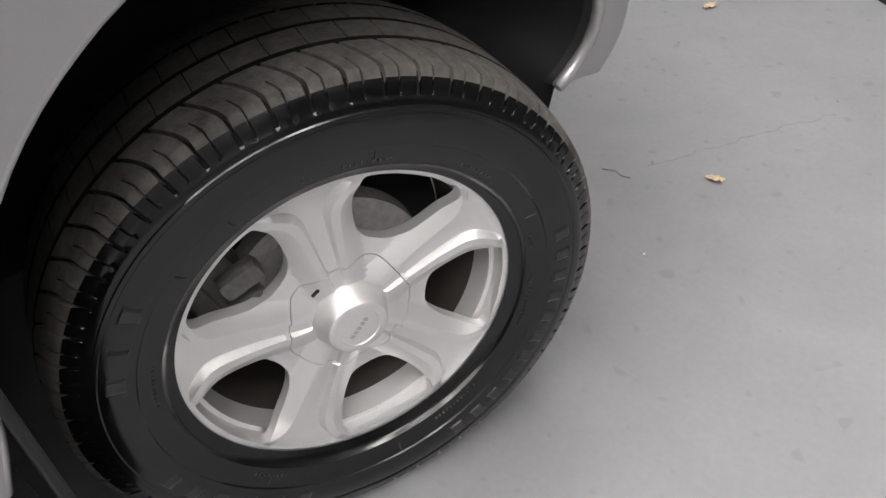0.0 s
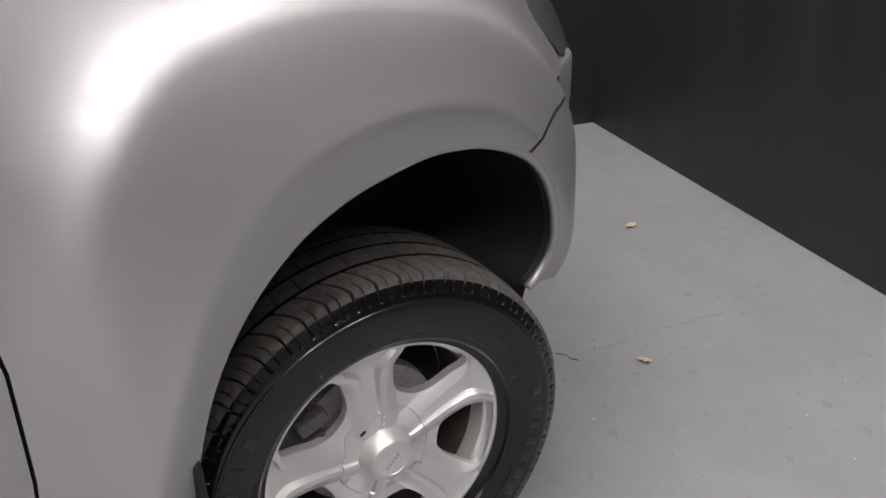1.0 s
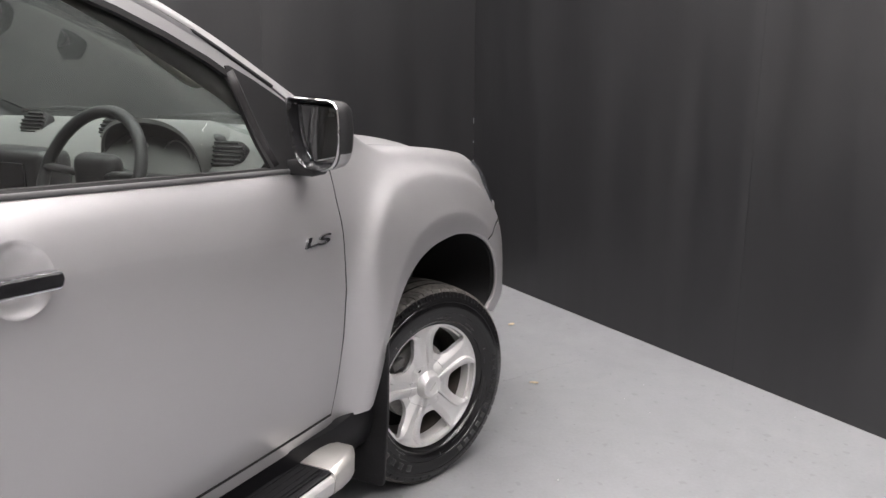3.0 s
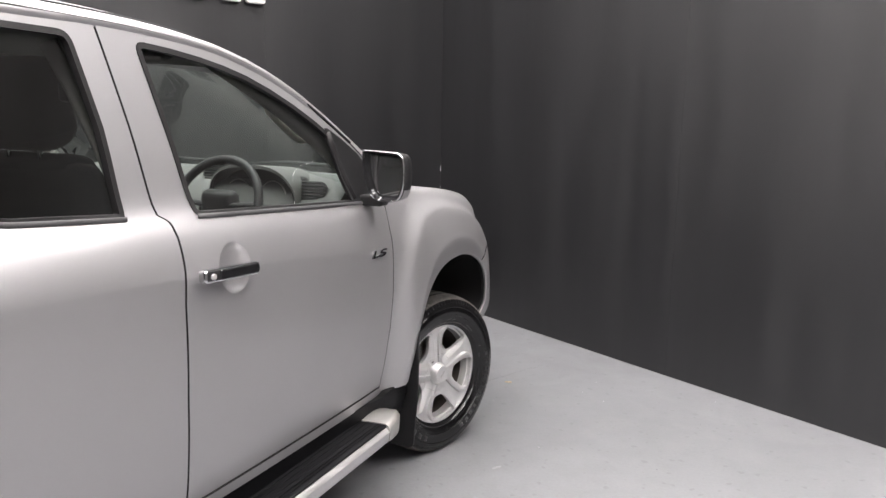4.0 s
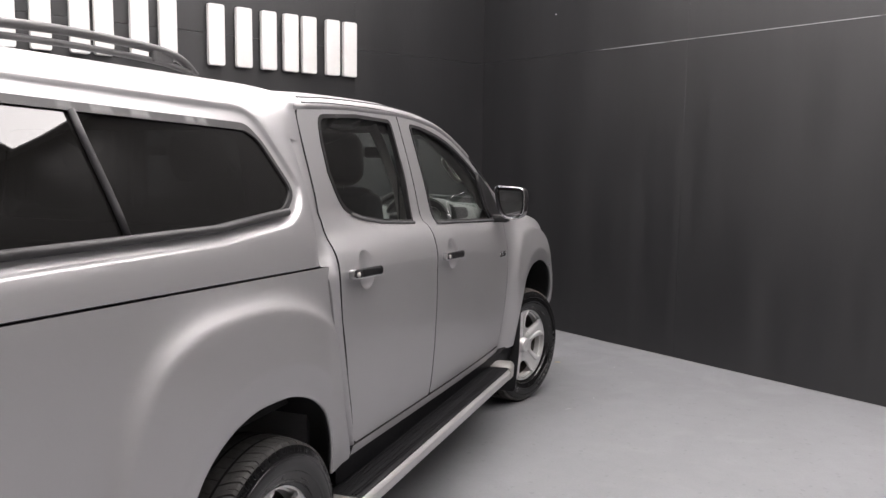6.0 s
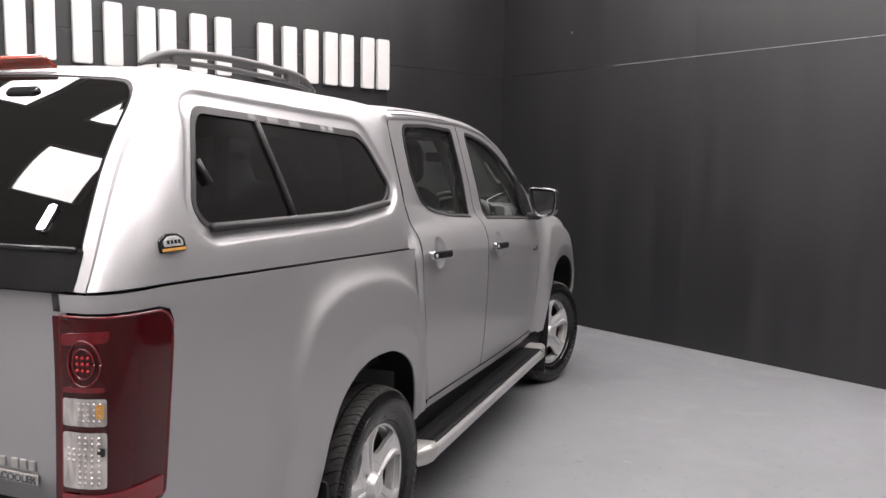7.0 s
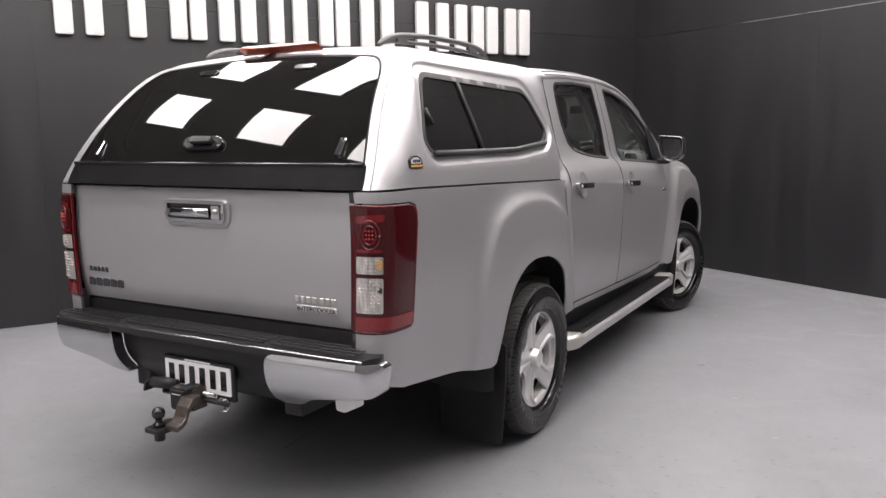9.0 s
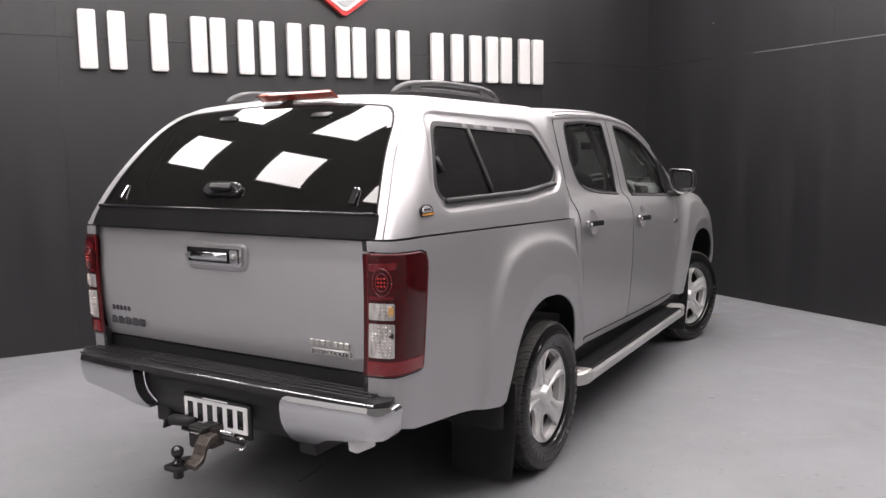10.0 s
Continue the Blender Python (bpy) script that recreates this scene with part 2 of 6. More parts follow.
def round_path(pts, radius=0.0, step=0.03, closed=True):
    """A polygon with its corners rounded and its sides cut into short steps. A point may carry its own radius as a third number."""
    n = len(pts)
    rough = []
    for i in range(n):
        p = Vector(pts[i][:2])
        r = pts[i][2] if len(pts[i]) > 2 else radius
        if not closed and i in (0, n - 1) or r <= 0:
            rough.append(p)
            continue
        a, b = Vector(pts[i - 1][:2]), Vector(pts[(i + 1) % n][:2])
        da, db = (a - p), (b - p)
        ra = min(r, da.length * 0.48)
        rb = min(r, db.length * 0.48)
        s, e = p + da.normalized() * ra, p + db.normalized() * rb
        k = max(3, int(r / step * 2) + 3)
        for j in range(k + 1):
            t = j / k
            rough.append((1 - t) ** 2 * s + 2 * t * (1 - t) * p + t * t * e)
    out = []
    m = len(rough)
    for i in range(m if closed else m - 1):
        a, b = rough[i], rough[(i + 1) % m]
        k = max(1, int((b - a).length / step + 0.5))
        for j in range(k):
            q = a.lerp(b, j / k)
            if not out or (q - out[-1]).length > 1e-4:
                out.append(q)
    if not closed:
        out.append(rough[-1])
    elif (out[0] - out[-1]).length < 1e-4:
        out.pop()
    return [(p.x, p.y) for p in out]


def inside(px, py, poly):
    poly = np.asarray(poly)
    x0, y0 = poly[:, 0], poly[:, 1]
    x1, y1 = np.roll(x0, -1), np.roll(y0, -1)
    px, py = np.asarray(px)[:, None], np.asarray(py)[:, None]
    cross = ((y0 > py) != (y1 > py)) & (px < (x1 - x0) * (py - y0) / (y1 - y0 + 1e-12) + x0)
    return cross.sum(1) % 2 == 1


def edge_distance(px, py, poly):
    poly = np.asarray(poly)
    a, b = poly, np.roll(poly, -1, 0)
    p = np.stack([px, py], 1)[:, None, :]
    ab = (b - a)[None]
    t = np.clip(((p - a[None]) * ab).sum(2) / ((ab ** 2).sum(2) + 1e-12), 0, 1)
    return np.sqrt(((p - a[None] - t[..., None] * ab) ** 2).sum(2)).min(1)


def panel_data(outline, surface, grid=0.03, holes=(), fold=0.012, fold_dir=None, lines=()):
    """Vertices and faces of a bent sheet: outline and holes lie in the sheet's own plane (u, v), surface maps it into space,
    and the edges are folded back by fold."""
    loops = [outline, *holes]
    u = np.array([p[0] for p in outline])
    v = np.array([p[1] for p in outline])
    gu, gv = np.meshgrid(np.arange(u.min() + grid / 2, u.max(), grid), np.arange(v.min() + grid / 2, v.max(), grid))
    gu, gv = gu.ravel(), gv.ravel()
    keep = inside(gu, gv, outline)
    gu, gv = gu[keep], gv[keep]
    for lp in loops:
        far = edge_distance(gu, gv, lp) > grid * 0.45
        gu, gv = gu[far], gv[far]
    for lp in holes:
        out = ~inside(gu, gv, lp)
        gu, gv = gu[out], gv[out]
    for ln in lines:
        far = edge_distance(gu, gv, list(ln) + list(ln)[::-1]) > grid * 0.4
        gu, gv = gu[far], gv[far]
    pts, edges = [], []
    for ln in lines:
        s = len(pts)
        pts += [Vector(p) for p in ln]
        edges += [(s + i, s + i + 1) for i in range(len(ln) - 1)]
    for lp in loops:
        s = len(pts)
        pts += [Vector(p) for p in lp]
        edges += [(s + i, s + (i + 1) % len(lp)) for i in range(len(lp))]
    pts += [Vector(p) for p in zip(gu, gv)]
    res = delaunay_2d_cdt(pts, edges, [], 0, 1e-6)
    p2, tris = res[0], [t for t in res[2] if len(t) == 3]
    cx = np.array([sum(p2[i].x for i in t) / 3 for t in tris])
    cy = np.array([sum(p2[i].y for i in t) / 3 for t in tris])
    ok = inside(cx, cy, outline)
    for lp in holes:
        ok &= ~inside(cx, cy, lp)
    tris = [t for t, k in zip(tris, ok) if k]
    U = np.array([p.x for p in p2])
    V = np.array([p.y for p in p2])
    P = np.stack(surface(U, V), 1)
    tr = np.array(tris)
    nrm = np.cross(P[tr[:, 1]] - P[tr[:, 0]], P[tr[:, 2]] - P[tr[:, 0]]).sum(0)
    verts = [tuple(p) for p in P]
    faces = [tuple(t) for t in tris]
    if fold:
        back = -nrm / np.linalg.norm(nrm) if fold_dir is None else np.array(fold_dir, float)
        for lp in loops:
            q = np.stack(surface(np.array([p[0] for p in lp]), np.array([p[1] for p in lp])), 1)
            s = len(verts)
            n = len(q)
            verts += [tuple(p) for p in q] + [tuple(p) for p in q + back * fold]
            for i in range(n):
                j = (i + 1) % n
                faces.append((s + i, s + n + i, s + n + j, s + j))
    return verts, faces


def clipped(lines, outline, holes=(), margin=0.010):
    """The stretches of the lines that lie well inside the outline and clear of its holes."""
    got = []
    for ln in lines:
        px, py = np.array([p[0] for p in ln]), np.array([p[1] for p in ln])
        ok = inside(px, py, outline) & (edge_distance(px, py, outline) > margin)
        for h in holes:
            ok &= ~inside(px, py, h) & (edge_distance(px, py, h) > margin)
        run = []
        for p, k in zip(ln, ok):
            if k:
                run.append(p)
            if (not k or p is ln[-1]) and run:
                if len(run) > 1:
                    got.append(run)
                run = []
    return got


def sheet(name, outline, surface, mat, parent, label="", grid=0.03, holes=(), fold=0.012, fold_dir=None, smooth=True, dark=True, lines=()):
    v, f = panel_data(outline, surface, grid, holes, fold, fold_dir, clipped(lines, outline, holes))
    if mat is PAINT and fold and dark:
        slots = [0 if len(q) == 3 else 1 for q in f]
        return mesh_part(name, v, f, [PAINT, GAP], parent, label, smooth, slots)
    return mesh_part(name, v, f, mat, parent, label, smooth)


def mirrored(ob, parent=None):
    """The same part on the other side of the vehicle's middle."""
    me = ob.data.copy()
    me.transform(Matrix.Diagonal((-1, 1, 1, 1)))
    me.flip_normals()
    twin = new(ob.name.split(".")[0], me)
    twin.parent = parent if parent is not None else ob.parent
    if "label" in ob:
        twin["label"] = ob["label"]
    return twin


def tube(name, path, radius, mat, parent=None, label="", sides=10, squash=None, caps=True):
    """A round or flattened bar along a path of points; radius may be a list; squash gives (across, up) factors."""
    pts = [Vector(p) for p in path]
    n = len(pts)
    verts, faces = [], []
    for i, p in enumerate(pts):
        d = (pts[min(i + 1, n - 1)] - pts[max(i - 1, 0)]).normalized()
        side = d.cross(Vector((0, 0, 1)))
        if side.length < 1e-3:
            side = d.cross(Vector((0, 1, 0)))
        side.normalize()
        up = side.cross(d)
        r = radius[i] if isinstance(radius, (list, tuple)) else radius
        sa, sb = squash or (1, 1)
        for k in range(sides):
            a = 2 * math.pi * k / sides
            verts.append(p + side * (r * sa * math.cos(a)) + up * (r * sb * math.sin(a)))
    for i in range(n - 1):
        for k in range(sides):
            j = (k + 1) % sides
            faces.append((i * sides + k, i * sides + j, (i + 1) * sides + j, (i + 1) * sides + k))
    if caps:
        faces.append(tuple(range(sides))[::-1])
        faces.append(tuple((n - 1) * sides + k for k in range(sides)))
    return mesh_part(name, verts, faces, mat, parent, label)


def smooth_line(pts, n=24):
    """A smooth path through points in space."""
    P = np.array(pts, float)
    t = np.arange(len(P))
    tt = np.linspace(0, len(P) - 1, n)
    return np.stack([curve(t, P[:, k])(tt) for k in range(3)], 1)


def lathe(profile, segs, centre=(0, 0, 0)):
    """A ring of quads from a profile of (x, r), turned about the x axis."""
    verts, faces = [], []
    n = len(profile)
    for i in range(segs):
        a = 2 * math.pi * i / segs
        for x, r in profile:
            verts.append((x + centre[0], r * math.cos(a) + centre[1], r * math.sin(a) + centre[2]))
    for i in range(segs):
        j = (i + 1) % segs
        for k in range(n - 1):
            faces.append((i * n + k, i * n + k + 1, j * n + k + 1, j * n + k))
    return verts, faces


def box_bm(size, bevel=0.0, segs=2, at=(0, 0, 0), turn=None):
    bm = bmesh.new()
    bmesh.ops.create_cube(bm, size=1)
    bmesh.ops.scale(bm, vec=size, verts=bm.verts)
    if bevel:
        bmesh.ops.bevel(bm, geom=bm.edges[:], offset=bevel, segments=segs, profile=0.5, affect="EDGES")
    if turn is not None:
        bmesh.ops.transform(bm, matrix=turn, verts=bm.verts)
    bmesh.ops.translate(bm, vec=at, verts=bm.verts)
    return bm


def add_box(bm, size, at, bevel=0.0, turn=None):
    other = box_bm(size, bevel, 2, at, turn)
    me = bpy.data.meshes.new("piece")
    other.to_mesh(me)
    other.free()
    bm.from_mesh(me)
    bpy.data.meshes.remove(me)


def prism(outline, depth, origin, ax, ay, bevel=0.0):
    """A flat plate of the outline's shape: ax, ay are its plane's axes, its front face at the origin, its back depth behind."""
    ax, ay = Vector(ax), Vector(ay)
    az = ax.cross(ay)
    bm = bmesh.new()
    ring = [bm.verts.new(Vector(origin) + ax * p[0] + ay * p[1]) for p in outline]
    face = bm.faces.new(ring)
    ext = bmesh.ops.extrude_face_region(bm, geom=[face])
    bmesh.ops.translate(bm, vec=-az * depth, verts=[g for g in ext["geom"] if isinstance(g, bmesh.types.BMVert)])
    bmesh.ops.recalc_face_normals(bm, faces=bm.faces[:])
    if bevel:
        rim = [e for e in bm.edges if len(e.link_faces) == 2 and e.calc_face_angle(0) > 1.0]
        bmesh.ops.bevel(bm, geom=rim, offset=bevel, segments=2, profile=0.5, affect="EDGES")
    return bm


def thing(name, label, category, at=(0, 0, 0), group=""):
    ob = new(name)
    ob.location = at
    ob.empty_display_size = 0.1
    return tagged(ob, label, category, group)


# ---- the room: its walls stand 30 degrees askew to the parked truck ----
ROOM = pose(0, 0, 0, 0, 0, -30)
WALL_X, WALL_Y, HIGH = -1.74, 2.255, 4.4
FAR_X, FAR_Y = 6.0, -13.0


def room_box(name, lo, hi, mat, parent=None, bevel=0.0, label=""):
    size = [b - a for a, b in zip(lo, hi)]
    bm = box_bm(size, bevel, 1, [(a + b) / 2 for a, b in zip(lo, hi)])
    bmesh.ops.transform(bm, matrix=ROOM, verts=bm.verts)
    return part(name, bm, mat, parent, label)


def build_room():
    tagged(room_box("floor", (WALL_X - 0.2, FAR_Y - 0.2, -0.12), (FAR_X + 0.2, WALL_Y + 0.2, 0), FLOOR), "grey painted concrete showroom floor with faint scuffs", "floor", kind="structure")
    north = tagged(room_box("wall_north", (WALL_X - 0.17, FAR_Y, 0), (WALL_X - 0.02, WALL_Y + 0.17, HIGH), GAP), "matt charcoal panelled wall carrying white raised sign pieces", "wall", kind="structure")
    east = tagged(room_box("wall_east", (WALL_X, WALL_Y + 0.02, 0), (FAR_X, WALL_Y + 0.17, HIGH), GAP), "matt charcoal panelled showroom wall", "wall", kind="structure")
    # South and west walls are unseen, added to close the room and shape its light.
    tagged(room_box("wall_south", (FAR_X, FAR_Y, 0), (FAR_X + 0.15, WALL_Y + 0.17, HIGH), BACKWALL), "unseen grey wall, added to close the far side of the room", "wall", kind="structure")
    tagged(room_box("wall_west", (WALL_X - 0.17, FAR_Y - 0.15, 0), (FAR_X + 0.15, FAR_Y, HIGH), ENDWALL), "unseen white end wall, added to bounce light onto the tailgate", "wall", kind="structure")
    tagged(room_box("ceiling", (WALL_X - 0.2, FAR_Y - 0.2, HIGH), (FAR_X + 0.2, WALL_Y + 0.2, HIGH + 0.1), CEILING), "dark sheeted ceiling with bright light panels", "ceiling", kind="structure")
    gap, tight = 0.0015, 0.0003
    joint = 2.575
    edges_y = [FAR_Y, -12.52, -10.12, -8.92, -6.52, -4.11, -1.71, 0.69, WALL_Y]
    for a, b in zip(edges_y[:-1], edges_y[1:]):
        for lo, hi in ((0.0, joint), (joint, HIGH)):
            room_box("panel", (WALL_X - 0.02, a + tight, lo + gap), (WALL_X, b - tight, hi - gap), WALL, north, 0.0005)
    edges_x = [WALL_X, 0.66, 3.06, 5.46, FAR_X]
    room_box("paint_chip", (-0.765, WALL_Y - 0.002, 2.942), (-0.750, WALL_Y + 0.003, 2.954), WHITE, east, 0.001)
    for z, h in ((0.70, 0.012), (0.83, 0.03), (0.98, 0.015), (1.12, 0.04)):
        room_box("paint_chip", (WALL_X - 0.003, WALL_Y - 0.006, z), (WALL_X + 0.002, WALL_Y - 0.001, z + h), GREY_PAINT, east, 0.0)
    for a, b in ((-0.20, 0.46), (0.52, 0.74), (0.77, 2.10), (2.13, 3.90)):
        room_box("chipped_edge", (a, WALL_Y - 0.0012, joint - 0.0025), (b, WALL_Y + 0.002, joint + 0.0005), GREY_PAINT, east, 0.0)
    for a, b in zip(edges_x[:-1], edges_x[1:]):
        for lo, hi in ((0.0, joint), (joint, HIGH)):
            room_box("panel", (a + tight, WALL_Y, lo + gap), (b - tight, WALL_Y + 0.02, hi - gap), WALL, east, 0.0005)


LIGHT_W, LIGHT_L = 0.60, 1.08
# Panels with j below 0 are unseen, added to brighten tailgate and end wall.
LIGHT_ROWS = [(-0.79 + 1.383 * i, -5.50 + 1.742 * j) for i in range(5) for j in range(-3, 5) if j >= 0 or i == 2 and j == -1 or i > 2]


def build_lights():
    """Bright square panels set under the ceiling."""
    first = None
    for x, y in LIGHT_ROWS:
        at = ROOM @ Vector((x, y, HIGH))
        m = Matrix.Translation(at) @ pose(0, 0, 0, 0, 0, -30)
        if first is None:
            first = thing("ceiling_light", "square white luminous panel in a thin white metal frame", "ceiling light", group="ceiling light panels")
            first.matrix_basis = m
            part("diffuser", box_bm((LIGHT_W, LIGHT_L, 0.02), 0.004, 1, (0, 0, -0.04)), PANEL, first)
            for sx, sy, w, d in ((0, 1, LIGHT_W + 0.08, 0.04), (0, -1, LIGHT_W + 0.08, 0.04), (1, 0, 0.04, LIGHT_L), (-1, 0, 0.04, LIGHT_L)):
                part("rim", box_bm((w, d, 0.06), 0.004, 1, (sx * (LIGHT_W / 2 + 0.02), sy * (LIGHT_L / 2 + 0.02), -0.03)), WHITE, first)
        else:
            copy_thing(first, m)


def build_sign():
    """The raised white sign on the wall: plain bars that stand for its letters."""
    spans = [(-3.97, -3.55, 2), (-3.52, -3.13, 1), (-3.08, -2.72, 2), (-2.67, -2.28, 2), (-2.22, -1.80, 2), (-1.74, -1.38, 2), (-1.32, -0.91, 2),
             (-0.72, -0.29, 2), (-0.245, -0.11, 1), (-0.06, 0.31, 2), (0.35, 0.72, 2)]
    for a, b, n in spans:
        sign = thing("sign_piece", "raised white painted bar on a charcoal wall", "sign", group="white bars of the wall sign")
        stroke = 0.135
        spots = [(a + b) / 2] if n == 1 else [a + stroke / 2 + 0.02, b - stroke / 2 - 0.04]
        for c in spots:
            bm = prism(round_path([(-stroke / 2, 0), (stroke / 2, 0), (stroke / 2, 0.475), (-stroke / 2, 0.475)], 0.02, 0.2), 0.045, (0, 0, 0), (0, 1, 0), (0, 0, 1), 0.004)
            bmesh.ops.transform(bm, matrix=ROOM @ Matrix.Translation((WALL_X + 0.052, c, 2.325)), verts=bm.verts)
            part("bar", bm, WHITE, sign)
    emblem = thing("wall_emblem", "red shield-shaped emblem with a grey middle above the sign", "sign")
    shape = [(-0.30, 0.55), (0.30, 0.55), (0.30, 0.22), (0.0, 0.0), (-0.30, 0.22)]
    for k, (s, mat, nm) in enumerate(((1.0, RED_PAINT, "border"), (0.86, WHITE, "inner_line"), (0.74, GREY_PAINT, "middle"))):
        o = [((x * s), 0.30 + (z - 0.30) * s) for x, z in shape]
        bm = prism(round_path(o, 0.05, 0.05), 0.05, (0, 0, 0), (0, 1, 0), (0, 0, 1), 0.003)
        bmesh.ops.transform(bm, matrix=ROOM @ Matrix.Translation((WALL_X + 0.06 + 0.006 * k, -1.63, 2.885)), verts=bm.verts)
        part(nm, bm, mat, emblem)


build_room()
build_lights()
build_sign()

# ---- the pickup truck: front axle at the origin, nose towards +y, driver's side at +x ----
HUB_Z, REAR_Y = 0.378, -3.095
truck = thing("pickup_truck", "silver double-cab pickup with a matching canopy parked on the showroom floor", "pickup truck")

door_x = curve([0.40, 0.50, 0.60, 0.80, 1.00, 1.10, 1.18, 1.24, 1.30, 1.345, 1.50, 1.75, 1.82],
               [0.835, 0.852, 0.870, 0.890, 0.900, 0.901, 0.893, 0.876, 0.852, 0.835, 0.806, 0.752, 0.735])
bed_x = curve([0.40, 0.50, 0.63, 0.80, 1.00, 1.15, 1.25, 1.30, 1.36, 1.45, 1.60, 1.70, 1.76],
              [0.845, 0.858, 0.872, 0.883, 0.891, 0.894, 0.892, 0.888, 0.880, 0.860, 0.812, 0.776, 0.752])
fender_x = curve([0.40, 0.50, 0.60, 0.80, 1.00, 1.10, 1.18, 1.24, 1.30],
                 [0.838, 0.850, 0.858, 0.868, 0.868, 0.862, 0.848, 0.828, 0.800])
door_taper = curve([-2.7, -1.6, -1.0, -0.6], [0.0, 0.0, 0.006, 0.016])
nose_drop = curve([0.20, 0.40, 0.50, 0.60, 0.70, 0.80, 0.88, 0.94], [0.0, 0.004, 0.016, 0.045, 0.095, 0.19, 0.36, 0.80])
flare_h = curve([-2.0, 0.0, 0.20, 0.38, 0.43, 0.70, 0.92, 0.975, 1.01, 1.06, 1.12, 1.20, 1.30, 1.42, 9.0],
                [0.052, 0.056, 0.066, 0.0735, 0.0705, 0.0600, 0.0525, 0.0490, 0.0425, 0.0290, 0.0160, 0.0065, 0.0018, 0.0, 0.0])
# how far out the shoulder of each flare lies, by the angle about the opening's middle
front_ridge = curve([0, 70, 84, 98, 110, 119, 130, 139, 149, 161, 200], [1.45, 1.47, 1.48, 1.54, 1.61, 1.66, 1.61, 1.53, 1.45, 1.41, 1.40])
rear_ridge = curve([0, 64, 92, 106, 115, 127, 137, 147, 158, 200], [1.58, 1.60, 1.65, 1.72, 1.79, 1.84, 1.77, 1.68, 1.60, 1.55])
# wheel openings: middle (y, z) and half sizes
FRONT_ARCH, REAR_ARCH = (0.015, 0.50, 0.425, 0.452), (-3.13, 0.48, 0.42, 0.424)
FRONT_LIP = [(-0.515, 0.466), (-0.450, 0.484), (-0.408, 0.58), (-0.382, 0.68), (-0.350, 0.77), (-0.305, 0.832), (-0.24, 0.885), (-0.16, 0.925), (-0.05, 0.948), (0.06, 0.953), (0.17, 0.938),
             (0.26, 0.908), (0.33, 0.868), (0.39, 0.800), (0.425, 0.725), (0.440, 0.660), (0.437, 0.618), (0.418, 0.585), (0.388, 0.568)]
REAR_LIP = [(-3.60, 0.49), (-3.555, 0.58), (-3.515, 0.70), (-3.455, 0.80), (-3.38, 0.855), (-3.30, 0.888), (-3.20, 0.904), (-3.07, 0.898), (-2.96, 0.870), (-2.88, 0.830),
            (-2.80, 0.757), (-2.750, 0.68), (-2.722, 0.60), (-2.705, 0.515)]


def lip_path(knots, n=60):
    """A smooth line through the knots of a wheel opening's edge."""
    P = np.array(knots)
    s = np.concatenate([[0], np.cumsum(np.hypot(*np.diff(P, axis=0).T))])
    q = np.linspace(0, s[-1], n)
    return list(zip(curve(s, P[:, 0])(q).tolist(), curve(s, P[:, 1])(q).tolist()))


def flare(y, z, arch, ridge, scale=1.0, gentle=0.0):
    dy, dz = (y - arch[0]) / arch[2], np.maximum(z - arch[1], -0.05) / arch[3]
    q = np.hypot(dy, dz)
    way = np.degrees(np.arctan2(dz, dy))
    k = (q - 1) / (ridge(way) - 1)
    wide = 1 + gentle * np.exp(-((way - 138) / 24) ** 2)
    return flare_h(np.where(k > 0.97, 0.97 + (k - 0.97) / wide, k)) * scale


belt_z = curve([-2.72, -2.44, -2.363, -2.181, -1.886, -1.643, -1.256, -0.66, -0.56], [1.42, 1.402, 1.381, 1.355, 1.334, 1.316, 1.294, 1.262, 1.258])


def shoulder(y, z):
    """The doors stand proud below the windows and step in along a rounded belt line."""
    k = np.clip((z - belt_z(y) + 0.036) / 0.030, 0, 1)
    return 0.003 - 0.009 * k * k * (3 - 2 * k)


crease_z = curve([-2.75, -2.25, -1.76, -1.225, -1.0, -0.56], [1.222, 1.199, 1.174, 1.138, 1.112, 1.087])


def body_x(y, z):
    """Upright below the feature line, leaning in above it up to the windows."""
    zc = crease_z(y)
    d = np.clip(z - zc, 0, None)
    top = 1.345 - zc
    lean = 0.9005 - 0.13 * d - (0.0655 - 0.13 * top) * (d / top) ** 2.2
    return np.where(z < zc, door_x(np.minimum(z, 1.05)), np.where(z < 1.345, lean, door_x(z)))


CREASES = [[(y, float(crease_z(y)) + d) for y in np.linspace(-2.74, -0.56, 110).tolist()] for d in (-0.004, 0.004)]


def door_side(y, z):
    x = body_x(y, z) - door_taper(y) + shoulder(y, z) * np.clip((-0.56 - y) / 0.15, 0, 1)
    return x, y + 0 * z, z + 0 * y


